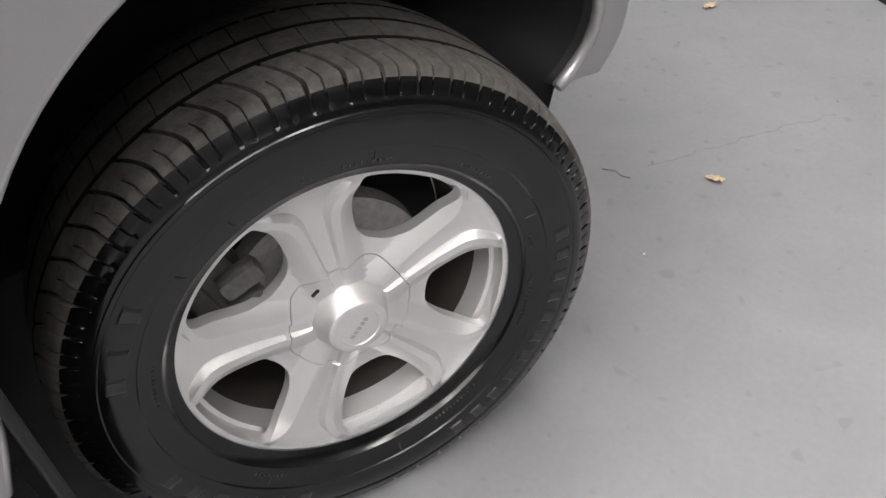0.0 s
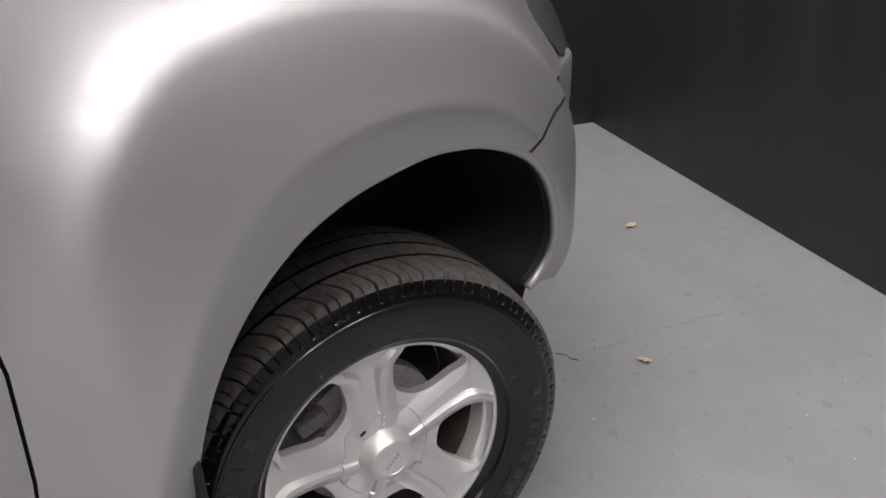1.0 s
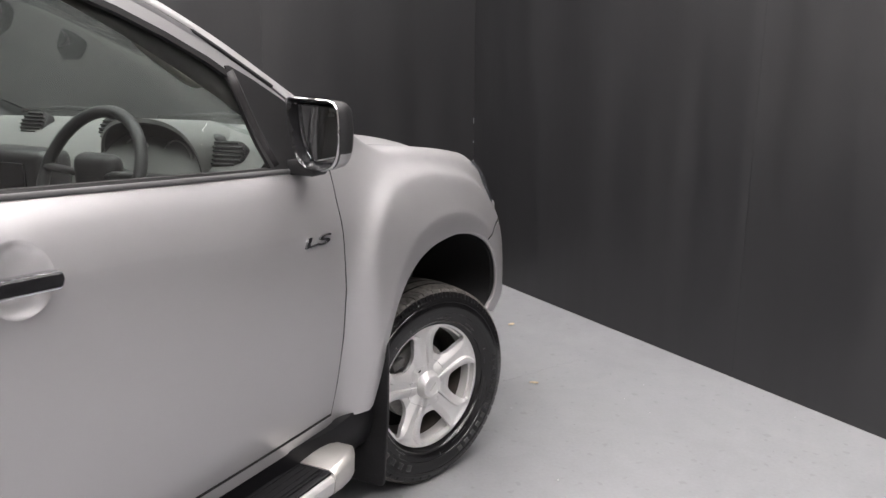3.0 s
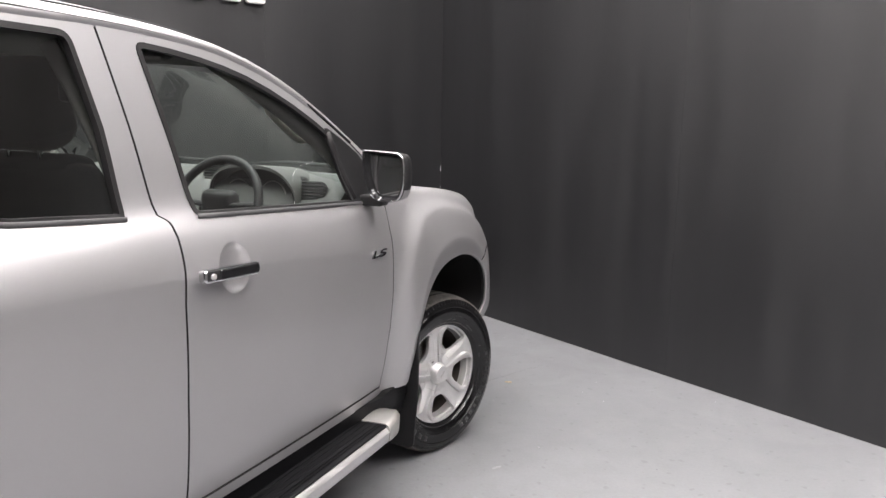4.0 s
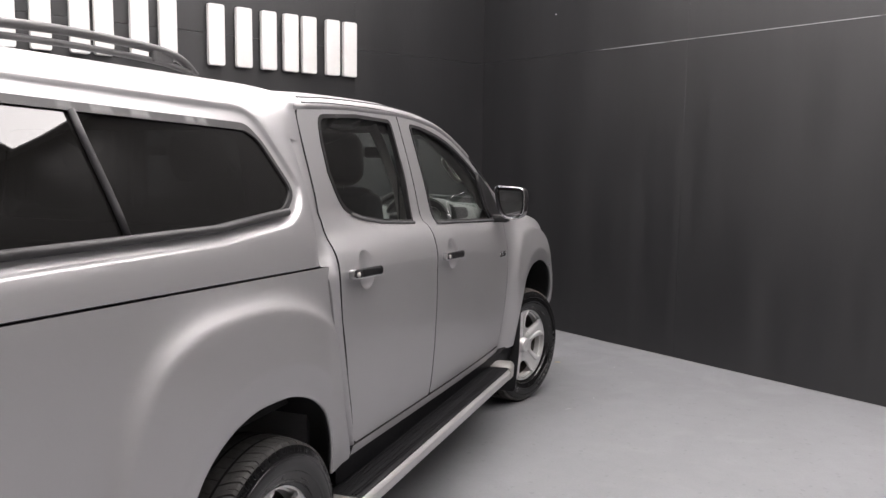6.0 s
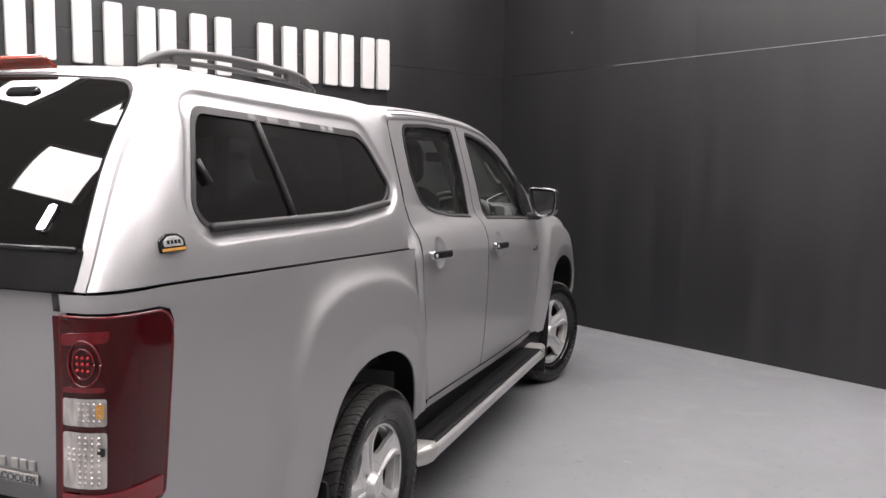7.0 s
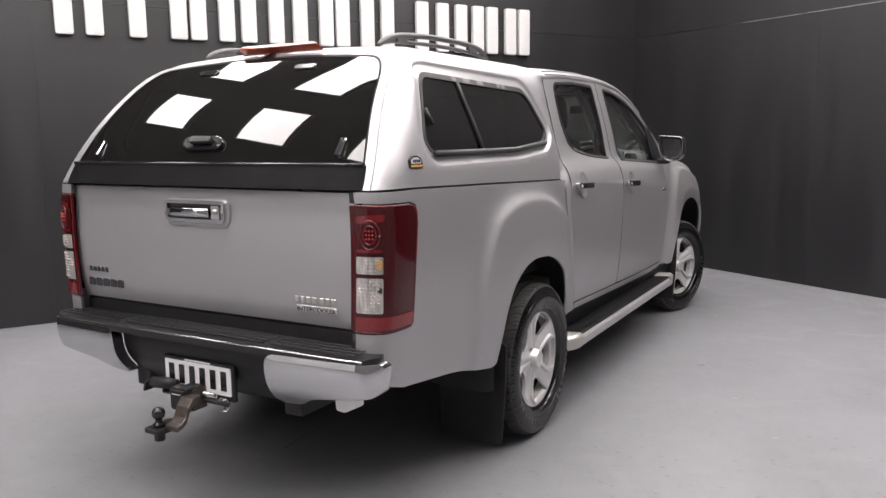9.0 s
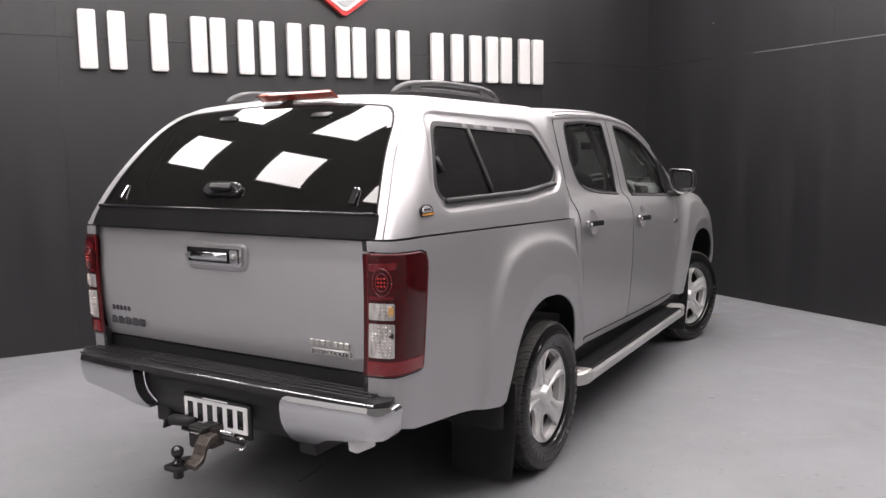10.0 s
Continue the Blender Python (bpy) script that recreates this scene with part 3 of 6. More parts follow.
def fender_side(y, z):
    zt = fender_top(y)
    zc = np.minimum(z, zt)
    near = np.clip((-0.22 - y) / 0.32, 0, 1)
    base = fender_x(zc) + (body_x(np.full_like(zc, -0.56), zc) - 0.016 - fender_x(zc)) * near * near * (3 - 2 * near)
    x = base - nose_drop(y) + flare(y, zc, FRONT_ARCH, front_ridge, gentle=0.75) * np.clip((0.80 - y) / 0.28, 0, 1) * (lambda k: k * k * (3 - 2 * k))(np.clip((y + 0.556) / 0.11, 0, 1))
    x = x - 0.035 * np.clip((0.66 - zc) / 0.13, 0, 1) ** 2 * np.clip((y - 0.30) / 0.12, 0, 1)
    x = x - 0.055 * np.clip((zc - 0.95) / 0.15, 0, 1) * np.clip((y - 0.32) / 0.35, 0, 1) ** 1.3
    over = np.maximum(z - zt, 0)
    a = np.clip(over / 0.10, 0, 1) * math.pi / 2
    run = np.maximum(over - 0.10, 0)
    top = np.maximum(hood_z(y), zt + 0.03)
    return (x - 0.05 * (1 - np.cos(a)) - 0.02 * np.sin(a) - run, y + 0 * z, zc + (top - zt - 0.015) * np.sin(a) + 0.015 * np.clip(run / 0.4, 0, 1))


fender_top = curve([-0.65, -0.52, -0.42, -0.32, -0.2, 0.0, 0.2, 0.45, 0.65, 0.85], [1.435, 1.398, 1.347, 1.297, 1.257, 1.223, 1.188, 1.116, 1.02, 0.93])
hood_z = curve([-0.65, -0.3, 0.1, 0.4, 0.6, 0.75, 0.9], [1.325, 1.305, 1.265, 1.21, 1.13, 1.03, 0.93])
drip = curve([-2.70, -2.45, -2.10, -1.75, -1.45, -1.15, -0.95, -0.72, -0.52], [1.785, 1.80, 1.809, 1.803, 1.775, 1.696, 1.606, 1.475, 1.345])
roof_z = curve([-2.80, -2.4, -2.0, -1.6, -1.38, -1.2, -1.0], [1.852, 1.872, 1.876, 1.853, 1.812, 1.758, 1.68])


def cab_roof(y, s):
    """s runs from 0 at the drip line over the corner to 1 at the middle of the roof."""
    zt = drip(y)
    x0 = door_x(zt) - door_taper(y)
    zr = roof_z(y) - 0.03
    cx = x0 - 0.21 * (zr - zt)
    bx = x0 - 0.13
    t = np.clip(s / 0.3, 0, 1)
    qx = (1 - t) ** 2 * x0 + 2 * t * (1 - t) * cx + t * t * bx
    qz = (1 - t) ** 2 * zt + 2 * t * (1 - t) * zr + t * t * (zr + 0.008)
    w = np.clip((s - 0.3) / 0.7, 0, 1)
    return qx * (1 - w), y + 0 * s, qz + 0.022 * (1 - (1 - w) ** 2)


# the tub's rear corner: nearly straight side, a tight turn, then a nearly flat rear face beside the tailgate
CORNER_Y, CORNER_L = -4.287, 0.193


corner_s = np.linspace(0, 1, 201)
corner_turn = np.interp(corner_s, [0, 0.40, 0.72, 1.0], [0, radians(13), radians(77), radians(90)])
corner_in = np.concatenate([[0], np.cumsum(np.sin(corner_turn[1:]) * 0.2325 / 200)])
corner_back = np.concatenate([[0], np.cumsum(np.cos(corner_turn[1:]) * 0.2325 / 200)])


def bed_side(p, z):
    t = np.clip((CORNER_Y - p) / CORNER_L, 0, 1)
    y = np.maximum(p, CORNER_Y) - np.interp(t, corner_s, corner_back)
    fade = np.clip((-2.62 - np.maximum(p, CORNER_Y)) / 0.20, 0, 1)
    x = bed_x(z) - np.interp(t, corner_s, corner_in) + flare(np.maximum(p, CORNER_Y), z, REAR_ARCH, rear_ridge, 0.74) * fade + 0.010 * (1 - fade) ** 2
    return x, y, z + 0 * p


def can_rear(x, z):
    """How far back the canopy reaches at a height."""
    w = np.maximum(z - 1.30, 0)
    return -4.430 + 0.901 * w + 0.899 * w * (w - 0.55) + 0.796 * w * (w - 0.55) * (w - 0.27) - 0.015 * (1 - (np.abs(x) / 0.8) ** 2)


CAN_TOP = 1.876


def can_section(s):
    """The canopy's cross-section: s is the height up to 1.70, then runs over the shoulder to the middle (2.70)."""
    z0 = 1.68
    z = np.minimum(s, z0)
    x = bed_x(z)
    x0 = float(bed_x(z0))
    t = np.clip((s - z0) / 0.20, 0, 1)
    zr = CAN_TOP - 0.035
    bx, cx = x0 - 0.20, x0 - 0.36 * (zr - z0) * 0.8
    qx = (1 - t) ** 2 * x0 + 2 * t * (1 - t) * cx + t * t * bx
    qz = (1 - t) ** 2 * z0 + 2 * t * (1 - t) * zr + t * t * (zr + 0.01)
    w = np.clip((s - z0 - 0.20) / (2.70 - z0 - 0.20), 0, 1)
    qx, qz = qx * (1 - w), qz + 0.025 * (1 - (1 - w) ** 2)
    over = s > z0
    return np.where(over, qx, x), np.where(over, qz, z)


CAN_A, CAN_B, CAN_L = 0.060, 0.13, 0.165


def canopy_skin(p, s):
    """p is the place along the truck; beyond the rear turn it runs on by the turn's length."""
    x, z = can_section(s)
    e = 1e-3
    x2, z2 = can_section(s + e)
    nx, nz = (z2 - z), -(x2 - x)
    ln = np.hypot(nx, nz) + 1e-12
    nx, nz = nx / ln, nz / ln
    yc = can_rear(x, z) + CAN_B
    a = np.clip((yc - p) / CAN_L, 0, 1) * math.pi / 2
    f = np.clip((p + 2.85) / 0.10, 0, 1) ** 2 * np.clip((1.80 - s) / 0.15, 0.25, 1)
    x = x - (CAN_A * (1 - np.cos(a)) + 0.035 * f) * nx
    z = z - (CAN_A * 0.6 * (1 - np.cos(a)) + 0.02 * f) * nz
    return x, np.maximum(p, yc) - CAN_B * np.sin(a), z


def flare_lines(arch, ridge):
    """Lines along the edges of a flare's bands, for a crisp mesh."""
    out = []
    for s in (0.36, 0.40, 0.45, 0.95, 0.985, 1.02, 1.06, 1.11, 1.17):
        ln = []
        for a in range(0, 181, 3):
            q = 1 + s * (float(ridge(a)) - 1)
            ln.append((arch[0] + arch[2] * q * math.cos(radians(a)), arch[1] + arch[3] * q * math.sin(radians(a))))
        out.append(ln)
    return out


IN = (-1, 0, 0)


def fender_and_nose():
    lip = lip_path(FRONT_LIP)
    cut = [q for q in lip if q[0] < 0.30]
    seam = [(0.318, 0.888), (0.41, 0.935), (0.585, 0.965)]
    outline = round_path([(-0.5745, 0.50), (-0.5755, 0.465)] + cut + seam + [(0.46, 1.075), (0.36, 1.185), (0.32, 1.26), (0.0, 1.345), (-0.2, 1.38), (-0.3, 1.41), (-0.42, 1.455), (-0.50, 1.47), (-0.555, 1.42), (-0.5675, 1.32), (-0.5675, 1.29),
                          (-0.5705, 1.243), (-0.5695, 1.164), (-0.5535, 1.038), (-0.5415, 0.891), (-0.5475, 0.742), (-0.5645, 0.589)], 0, 0.03)
    fender = sheet("fender", outline, fender_side, PAINT, truck, "", 0.018, fold=0.02, fold_dir=IN, lines=flare_lines(FRONT_ARCH, front_ridge))
    edge_pts = []
    for y, z in lip:
        x, _, _ = fender_side(np.array([y]), np.array([z]))
        edge_pts.append((float(x[0]) - 0.005, y, z + 0.001))
    edge_pts = edge_pts[5:]
    lining = tube("arch_lip", edge_pts, [0.006 + 0.0035 * min(1.0, max(0.0, (q[1] - 0.18) / 0.15)) for q in edge_pts], PAINT, fender, "", 8)
    mirrored(lining, mirrored(fender))
    # bumper skin from the seam forward
    front = [q for q in lip if q[0] > 0.30 and q[1] < 0.885]
    bumper = sheet("front_bumper", round_path([(0.325, 0.884)] + front + [(0.405, 0.560), (0.46, 0.550), (0.60, 0.50), (0.93, 0.44), (0.94, 0.90), (0.60, 0.957), (0.415, 0.927)], 0, 0.03), fender_side, PAINT, truck, "", 0.025, fold=0.03, fold_dir=IN)
    mirrored(bumper)
    lug = part("corner_pad", box_bm((0.055, 0.15, 0.13), 0.024, 4, (0.793, 0.60, 0.918), pose(0, 0, 0, 0, 0, 20)), PAINT, bumper, "", True)
    mirrored(lug)
    lamp = sheet("headlamp", round_path([(0.355, 1.175), (0.465, 1.065), (0.60, 0.972), (0.86, 0.965), (0.87, 1.03), (0.62, 1.10), (0.42, 1.18)], 0.02, 0.03), fender_side, LENS, truck, "clear headlamp with a dark inside", 0.03, fold=0.03, fold_dir=IN)
    mirrored(lamp)

    def hood_fn(x, y):
        k = np.abs(x) / 0.72
        dome = 0.018 * np.clip((0.62 - np.abs(x)) / 0.12, 0, 1) ** 2
        return x, y + 0 * x, hood_z(y) + 0.012 - 0.03 * k ** 2 + dome * np.clip((0.75 - y) / 0.4, 0, 1)
    hood = sheet("hood", round_path([(-0.70, -0.44), (0.70, -0.44), (0.725, -0.1), (0.70, 0.35), (0.60, 0.62), (0.40, 0.78), (0, 0.83), (-0.40, 0.78), (-0.60, 0.62), (-0.70, 0.35), (-0.725, -0.1)], 0.06, 0.04), hood_fn, PAINT, truck, "", 0.045, fold=0.03, fold_dir=(0, 0, -1))
    slot = tube("hood_corner_gap", smooth_line([(0.772, -0.450, 1.392), (0.776, -0.40, 1.370), (0.770, -0.33, 1.336)], 11), [0.001, 0.004, 0.007, 0.0095, 0.011, 0.0115, 0.011, 0.0095, 0.007, 0.004, 0.001], GAP, truck, "", 8, (0.8, 0.7))
    mirrored(slot)
    cowl = sheet("cowl", round_path([(-0.74, -0.62), (0.74, -0.62), (0.74, -0.445), (-0.74, -0.445)], 0.01, 0.06), lambda x, y: (x, y, 1.285 + 0.02 * np.cos(x * 1.6) + 0 * y), PLASTIC, truck, "", 0.06, fold=0.05, fold_dir=(0, 0, -1))


def glass_in(name, outline, fn, mat, parent, inset=0.012, grid=0.04):
    def back(u, v):
        x, y, z = fn(u, v)
        return x - inset, y, z
    ob = sheet(name, outline, back, mat, parent, "", grid, fold=0)
    ob.visible_shadow = False
    return ob


def ring_sheet(name, outer, inner, fn, mat, parent, off=0.0, fold=0.02, grid=0.03, label=""):
    def moved(u, v):
        x, y, z = fn(u, v)
        return x + off, y, z
    return sheet(name, outer, moved, mat, parent, label, grid, [inner], fold, IN)


def grow(path, d):
    """The closed path moved outwards by d."""
    n = len(path)
    area = sum(path[i][0] * path[(i + 1) % n][1] - path[(i + 1) % n][0] * path[i][1] for i in range(n))
    sgn = 1 if area > 0 else -1
    out = []
    for i in range(n):
        a, b = Vector(path[i - 1]), Vector(path[(i + 1) % n])
        t = (b - a)
        t = t.normalized() if t.length > 1e-9 else Vector((1, 0))
        out.append((path[i][0] + sgn * t.y * d, path[i][1] - sgn * t.x * d))
    return out


CUP = (0.036, 0.003)


def door_handle(parent, y, z):
    """A chrome and black pull handle over a round finger cup."""
    x = float(door_side(np.array([y]), np.array([z]))[0][0])
    cy, cz = y + CUP[0], z + CUP[1]
    verts, faces = [], []
    rings = [(0.0725, 0.0015), (0.069, 0.0005), (0.064, -0.006), (0.050, -0.016), (0.028, -0.022), (0.002, -0.024)]
    for r, d in rings:
        for k in range(36):
            a = 2 * math.pi * k / 36
            yy, zz = cy + r * 0.97 * math.cos(a), cz + r * math.sin(a)
            verts.append((float(door_side(np.array([yy]), np.array([zz]))[0][0]) + d, yy, zz))
    for i in range(len(rings) - 1):
        for k in range(36):
            j = (k + 1) % 36
            faces.append((i * 36 + k, i * 36 + j, (i + 1) * 36 + j, (i + 1) * 36 + k))
    cup = mesh_part("finger_cup", verts, faces, PAINT, parent, "round silver finger cup")
    up, along = Vector((0, 0.045, 1)).normalized(), Vector((0, 1, -0.045)).normalized()
    face = round_path([(-0.128, -0.017), (0.098, -0.018), (0.104, 0.0), (0.098, 0.018), (-0.128, 0.018)], 0.010, 0.03)
    bar = part("handle", prism(face, 0.026, (x + 0.034, y, z), along, up, 0.005), CHROME, parent, "chrome-edged pull handle")
    end = part("handle_insert", prism(round_path([(-0.070, -0.0125), (0.094, -0.013), (0.098, 0.0), (0.094, 0.013), (-0.070, 0.0135)], 0.005, 0.03), 0.006, (x + 0.0365, y, z), along, up, 0.0015), GLOSS_BLACK, parent, "dark handle insert")
    lv, lf = lathe([(0.0, 0.0085), (0.003, 0.0085), (0.003, 0.0)], 16)
    lock = mesh_part("key_lock", [(x + 0.034 + p[0], y - 0.098 + p[1], z + 0.004 + p[2]) for p in lv], lf, STEEL, parent)
    return cup, bar, end, lock


def doors():
    front_out = round_path([(-0.578, 0.499), (-0.569, 0.589), (-0.552, 0.742), (-0.546, 0.891), (-0.558, 1.038), (-0.574, 1.164), (-0.575, 1.243), (-0.572, 1.30), (-0.578, 1.36), (-0.615, 1.402), (-0.735, 1.479), (-0.85, 1.543), (-0.95, 1.596), (-1.07, 1.652), (-1.20, 1.704), (-1.32, 1.740), (-1.45, 1.766), (-1.60, 1.783), (-1.74, 1.793), (-1.852, 1.798),
                            (-1.810, 1.56), (-1.778, 1.333), (-1.748, 1.314, 0.01), (-1.761, 1.10), (-1.757, 0.86), (-1.742, 0.530, 0.02), (-1.2, 0.514)], 0, 0.03)
    front_win = round_path([(-1.643, 1.317, 0.02), (-1.256, 1.296), (-0.66, 1.262, 0.02), (-0.70, 1.385), (-0.80, 1.466), (-0.88, 1.516), (-0.952, 1.557), (-1.07, 1.612), (-1.19, 1.660), (-1.30, 1.696), (-1.40, 1.720), (-1.50, 1.738), (-1.615, 1.753), (-1.735, 1.763, 0.03)], 0.0, 0.03)
    rear_out = round_path([(-1.749, 0.530, 0.02), (-1.764, 0.86), (-1.768, 1.10), (-1.756, 1.314, 0.01), (-1.785, 1.333), (-1.817, 1.56), (-1.859, 1.798), (-2.10, 1.803), (-2.45, 1.799), (-2.705, 1.786, 0.06), (-2.693, 1.63), (-2.676, 1.48), (-2.670, 1.36), (-2.684, 1.22), (-2.667, 1.05), (-2.610, 0.824), (-2.515, 0.556, 0.03), (-2.2, 0.545)], 0, 0.03)
    rear_win = round_path([(-1.886, 1.335, 0.02), (-1.900, 1.55), (-1.940, 1.769, 0.03), (-2.262, 1.775), (-2.560, 1.760, 0.05), (-2.571, 1.664), (-2.563, 1.558), (-2.525, 1.465, 0.05), (-2.472, 1.413, 0.06), (-2.363, 1.383), (-2.181, 1.357)], 0, 0.03)
    for side_name, outline, win in (("front_door", front_out, front_win), ("rear_door", rear_out, rear_win)):
        hy, hz = (-1.597, 1.164) if side_name == "front_door" else (-2.515, 1.203)
        dish = [(hy + CUP[0] + 0.0670 * math.cos(2 * math.pi * k / 30), hz + CUP[1] + 0.069 * math.sin(2 * math.pi * k / 30)) for k in range(30)]
        door = sheet(side_name, outline, door_side, PAINT, truck, "", 0.028, [win, dish], 0.022, IN, lines=CREASES)
        other = mirrored(door)
        kids = []
        inner = grow(win, -0.011)
        kids.append(ring_sheet("window_seal", grow(win, 0.004), inner, door_side, SEAL, door, 0.0035, 0.02, 0.02))
        kids.append(glass_in("window_glass", grow(win, -0.010), door_side, GLASS, door, 0.014))
        for k in kids:
            tw = mirrored(k, other)
            tw.visible_shadow = k.visible_shadow
        # chrome-less sill strip along the lower edge of the window
        ys = np.linspace(-1.645, -0.66, 14) if side_name == "front_door" else np.linspace(-2.44, -1.888, 10)
        zz = np.interp(ys, [-2.44, -2.363, -2.181, -1.886, -1.643, -1.256, -0.66], [1.402, 1.381, 1.355, 1.334, 1.316, 1.294, 1.262])
        strip = tube("sill_strip", [(float(door_side(np.array([y]), np.array([z]))[0][0]) + 0.006, y, z) for y, z in zip(ys, zz)], 0.0065, RAIL_GREY, door, "", 8, (0.5, 1.0))
        mirrored(strip, other)
        for k in door_handle(door, hy, hz):
            mirrored(k, other)
        # inner door card and inner sill
        card = sheet("door_card", grow([(y, min(z, 1.275)) for y, z in outline if z < 1.36], -0.02), lambda u, v: (door_x(np.minimum(v, 1.3)) - 0.085, u, v), TRIM_DARK, door, "", 0.06, fold=0)
        mirrored(card, other)
        if side_name == "front_door":
            sail = sheet("sail_panel", round_path([(-0.70, 1.262), (-0.645, 1.258, 0.02), (-0.612, 1.272, 0.02), (-0.602, 1.30, 0.02), (-0.606, 1.366, 0.02), (-0.70, 1.448), (-0.808, 1.505), (-0.885, 1.540), (-0.900, 1.540), (-0.815, 1.275)], 0.003, 0.03), lambda u, v: (door_side(u, v)[0] + 0.004, u, v), PLASTIC, door, "black triangular mirror mount panel", 0.03, fold=0.012, fold_dir=IN)
            mirrored(sail, other)
            post = tube("window_post", [(float(door_side(np.array([y]), np.array([z]))[0][0]) + 0.002, y, z) for y, z in zip(np.linspace(-0.795, -0.89, 6), np.linspace(1.285, 1.525, 6))], 0.014, SEAL, door, "", 8, (0.5, 1.0))
            mirrored(post, other)
            badge_letters(door)


def glyph_bm(text, size, extrude):
    cu = bpy.data.curves.new("text", "FONT")
    cu.body, cu.size, cu.extrude, cu.bevel_depth = text, size, extrude, size * 0.015
    cu.align_x = "CENTER"
    tmp = bpy.data.objects.new("text", cu)
    me = tmp.to_mesh()
    bm = bmesh.new()
    bm.from_mesh(me)
    tmp.to_mesh_clear()
    bpy.data.objects.remove(tmp)
    bpy.data.curves.remove(cu)
    return bm


def badge_letters(parent):
    """The raised chrome letters LS on the front door, slanted forward."""
    shear = Matrix(((2.55, 0.40, 0, 0), (0, 0.75, 0, 0), (0, 0, 1, 0), (0, 0, 0, 1)))
    for word, y in (("L", -0.722), ("S", -0.664)):
        bm = glyph_bm(word, 0.050, 0.0025)
        bmesh.ops.transform(bm, matrix=shear, verts=bm.verts)
        z = 1.0570 - 0.043 * (y + 0.695)
        x = float(door_side(np.array([y]), np.array([z]))[0][0])
        m = Matrix.Translation((x + 0.003, y, z)) @ Matrix(((0, 0, 1, 0), (1, 0, 0, 0), (0, 1, 0, 0), (0, 0, 0, 1))) @ pose(0, 0, 0, 0, 0, 1.5)
        bmesh.ops.transform(bm, matrix=m, verts=bm.verts)
        part("badge_letter", bm, DARK_CHROME, parent, "raised chrome letter " + word)


def cab_shell():
    roof = sheet("roof", round_path([(-2.718, 0.02), (-1.32, 0.02), (-1.26, 0.3), (-1.20, 1.0), (-2.718, 1.0), (-2.718, 0.25)], 0, 0.04), cab_roof, PAINT, truck, "", 0.04, fold=0)
    mirrored(roof)
    # roof side rails and windscreen posts
    line = [(-2.716, 0.0), (-2.3, 0.0), (-1.9, 0.0), (-1.5, 0.0), (-1.25, 0.0), (-1.05, 0.0), (-0.92, 0.0), (-0.85, 0.0)]
    pts = []
    for y, _ in line:
        z = float(drip(y))
        pts.append((float(door_x(min(z, 1.82)) - door_taper(y)) - 0.022, y, z - 0.004))
    rail = tube("roof_rail_panel", smooth_line(pts, 40), [0.026] * 30 + [0.026 - 0.0024 * k for k in range(10)], PAINT, truck, "", 12, (0.9, 0.75))
    mirrored(rail)
    fore = curve([0.55, 0.824, 1.05, 1.22, 1.36, 1.48, 1.63, 1.79], [-2.520, -2.617, -2.674, -2.691, -2.677, -2.683, -2.700, -2.712])
    aft = curve([0.55, 0.757, 0.99, 1.20, 1.79], [-2.543, -2.636, -2.717, -2.751, -2.80])
    cs, cz = can_section(np.linspace(1.0, 1.88, 60))

    def pillar_bead(u, v):
        """A slim bead beside the tub, which widens upwards and flares out to the canopy's front edge."""
        side = door_side(u, v)[0]
        t = np.clip((fore(v) - u) / (fore(v) - aft(v)), 0, 1)
        low = side - 0.004 + 0.016 * np.sin(np.pi * t) ** 0.8
        w = np.clip((fore(v) - u) / 0.088, 0, 1)
        edge = np.minimum(np.interp(v, cz, cs), bed_x(v)) - 0.026
        high = side - 0.003 + (edge - side) * w * w * (3 - 2 * w) + 0.008 * np.sin(np.pi * w) - 0.05 * np.clip((fore(v) - 0.10 - u) / 0.1, 0, 1)
        k = np.clip((v - 1.17) / 0.14, 0, 1)
        k = k * k * (3 - 2 * k)
        return low + (high - low) * k, u, v
    # rear pillar between the rear door and the gap to the tub
    pillar = sheet("rear_pillar", round_path([(-2.522, 0.556), (-2.617, 0.824), (-2.674, 1.05), (-2.690, 1.22), (-2.676, 1.36), (-2.682, 1.48), (-2.699, 1.63), (-2.711, 1.785), (-2.80, 1.785), (-2.83, 1.60), (-2.87, 1.45), (-2.82, 1.31), (-2.758, 1.235), (-2.751, 1.20), (-2.717, 0.99), (-2.636, 0.757), (-2.545, 0.556)], 0, 0.03),
                   pillar_bead, PAINT, truck, "", 0.010, fold=0.03, fold_dir=IN, dark=False)
    mirrored(pillar)
    screen_edge = curve([-1.24, -1.08, -0.88, -0.70, -0.58, -0.48, -0.40], [1.757, 1.703, 1.611, 1.511, 1.440, 1.392, 1.36])

    def pillar_fn(u, v):
        c = np.clip((screen_edge(u) - v) / 0.05, 0, 1)
        return door_side(u, v)[0] + 0.002 - 0.035 * (1 - c) ** 2.2, u, v
    front_post = sheet("windscreen_pillar", round_path([(-0.5675, 1.30), (-0.5735, 1.36), (-0.611, 1.406), (-0.731, 1.483), (-0.846, 1.547), (-0.946, 1.600), (-1.066, 1.656), (-1.196, 1.708), (-1.30, 1.739), (-1.24, 1.757), (-1.08, 1.703), (-0.88, 1.611), (-0.70, 1.511), (-0.58, 1.440), (-0.535, 1.415), (-0.525, 1.385), (-0.545, 1.34)], 0, 0.03), pillar_fn, PAINT, truck, "", 0.018, fold=0.05, fold_dir=IN, dark=False)
    mirrored(front_post)
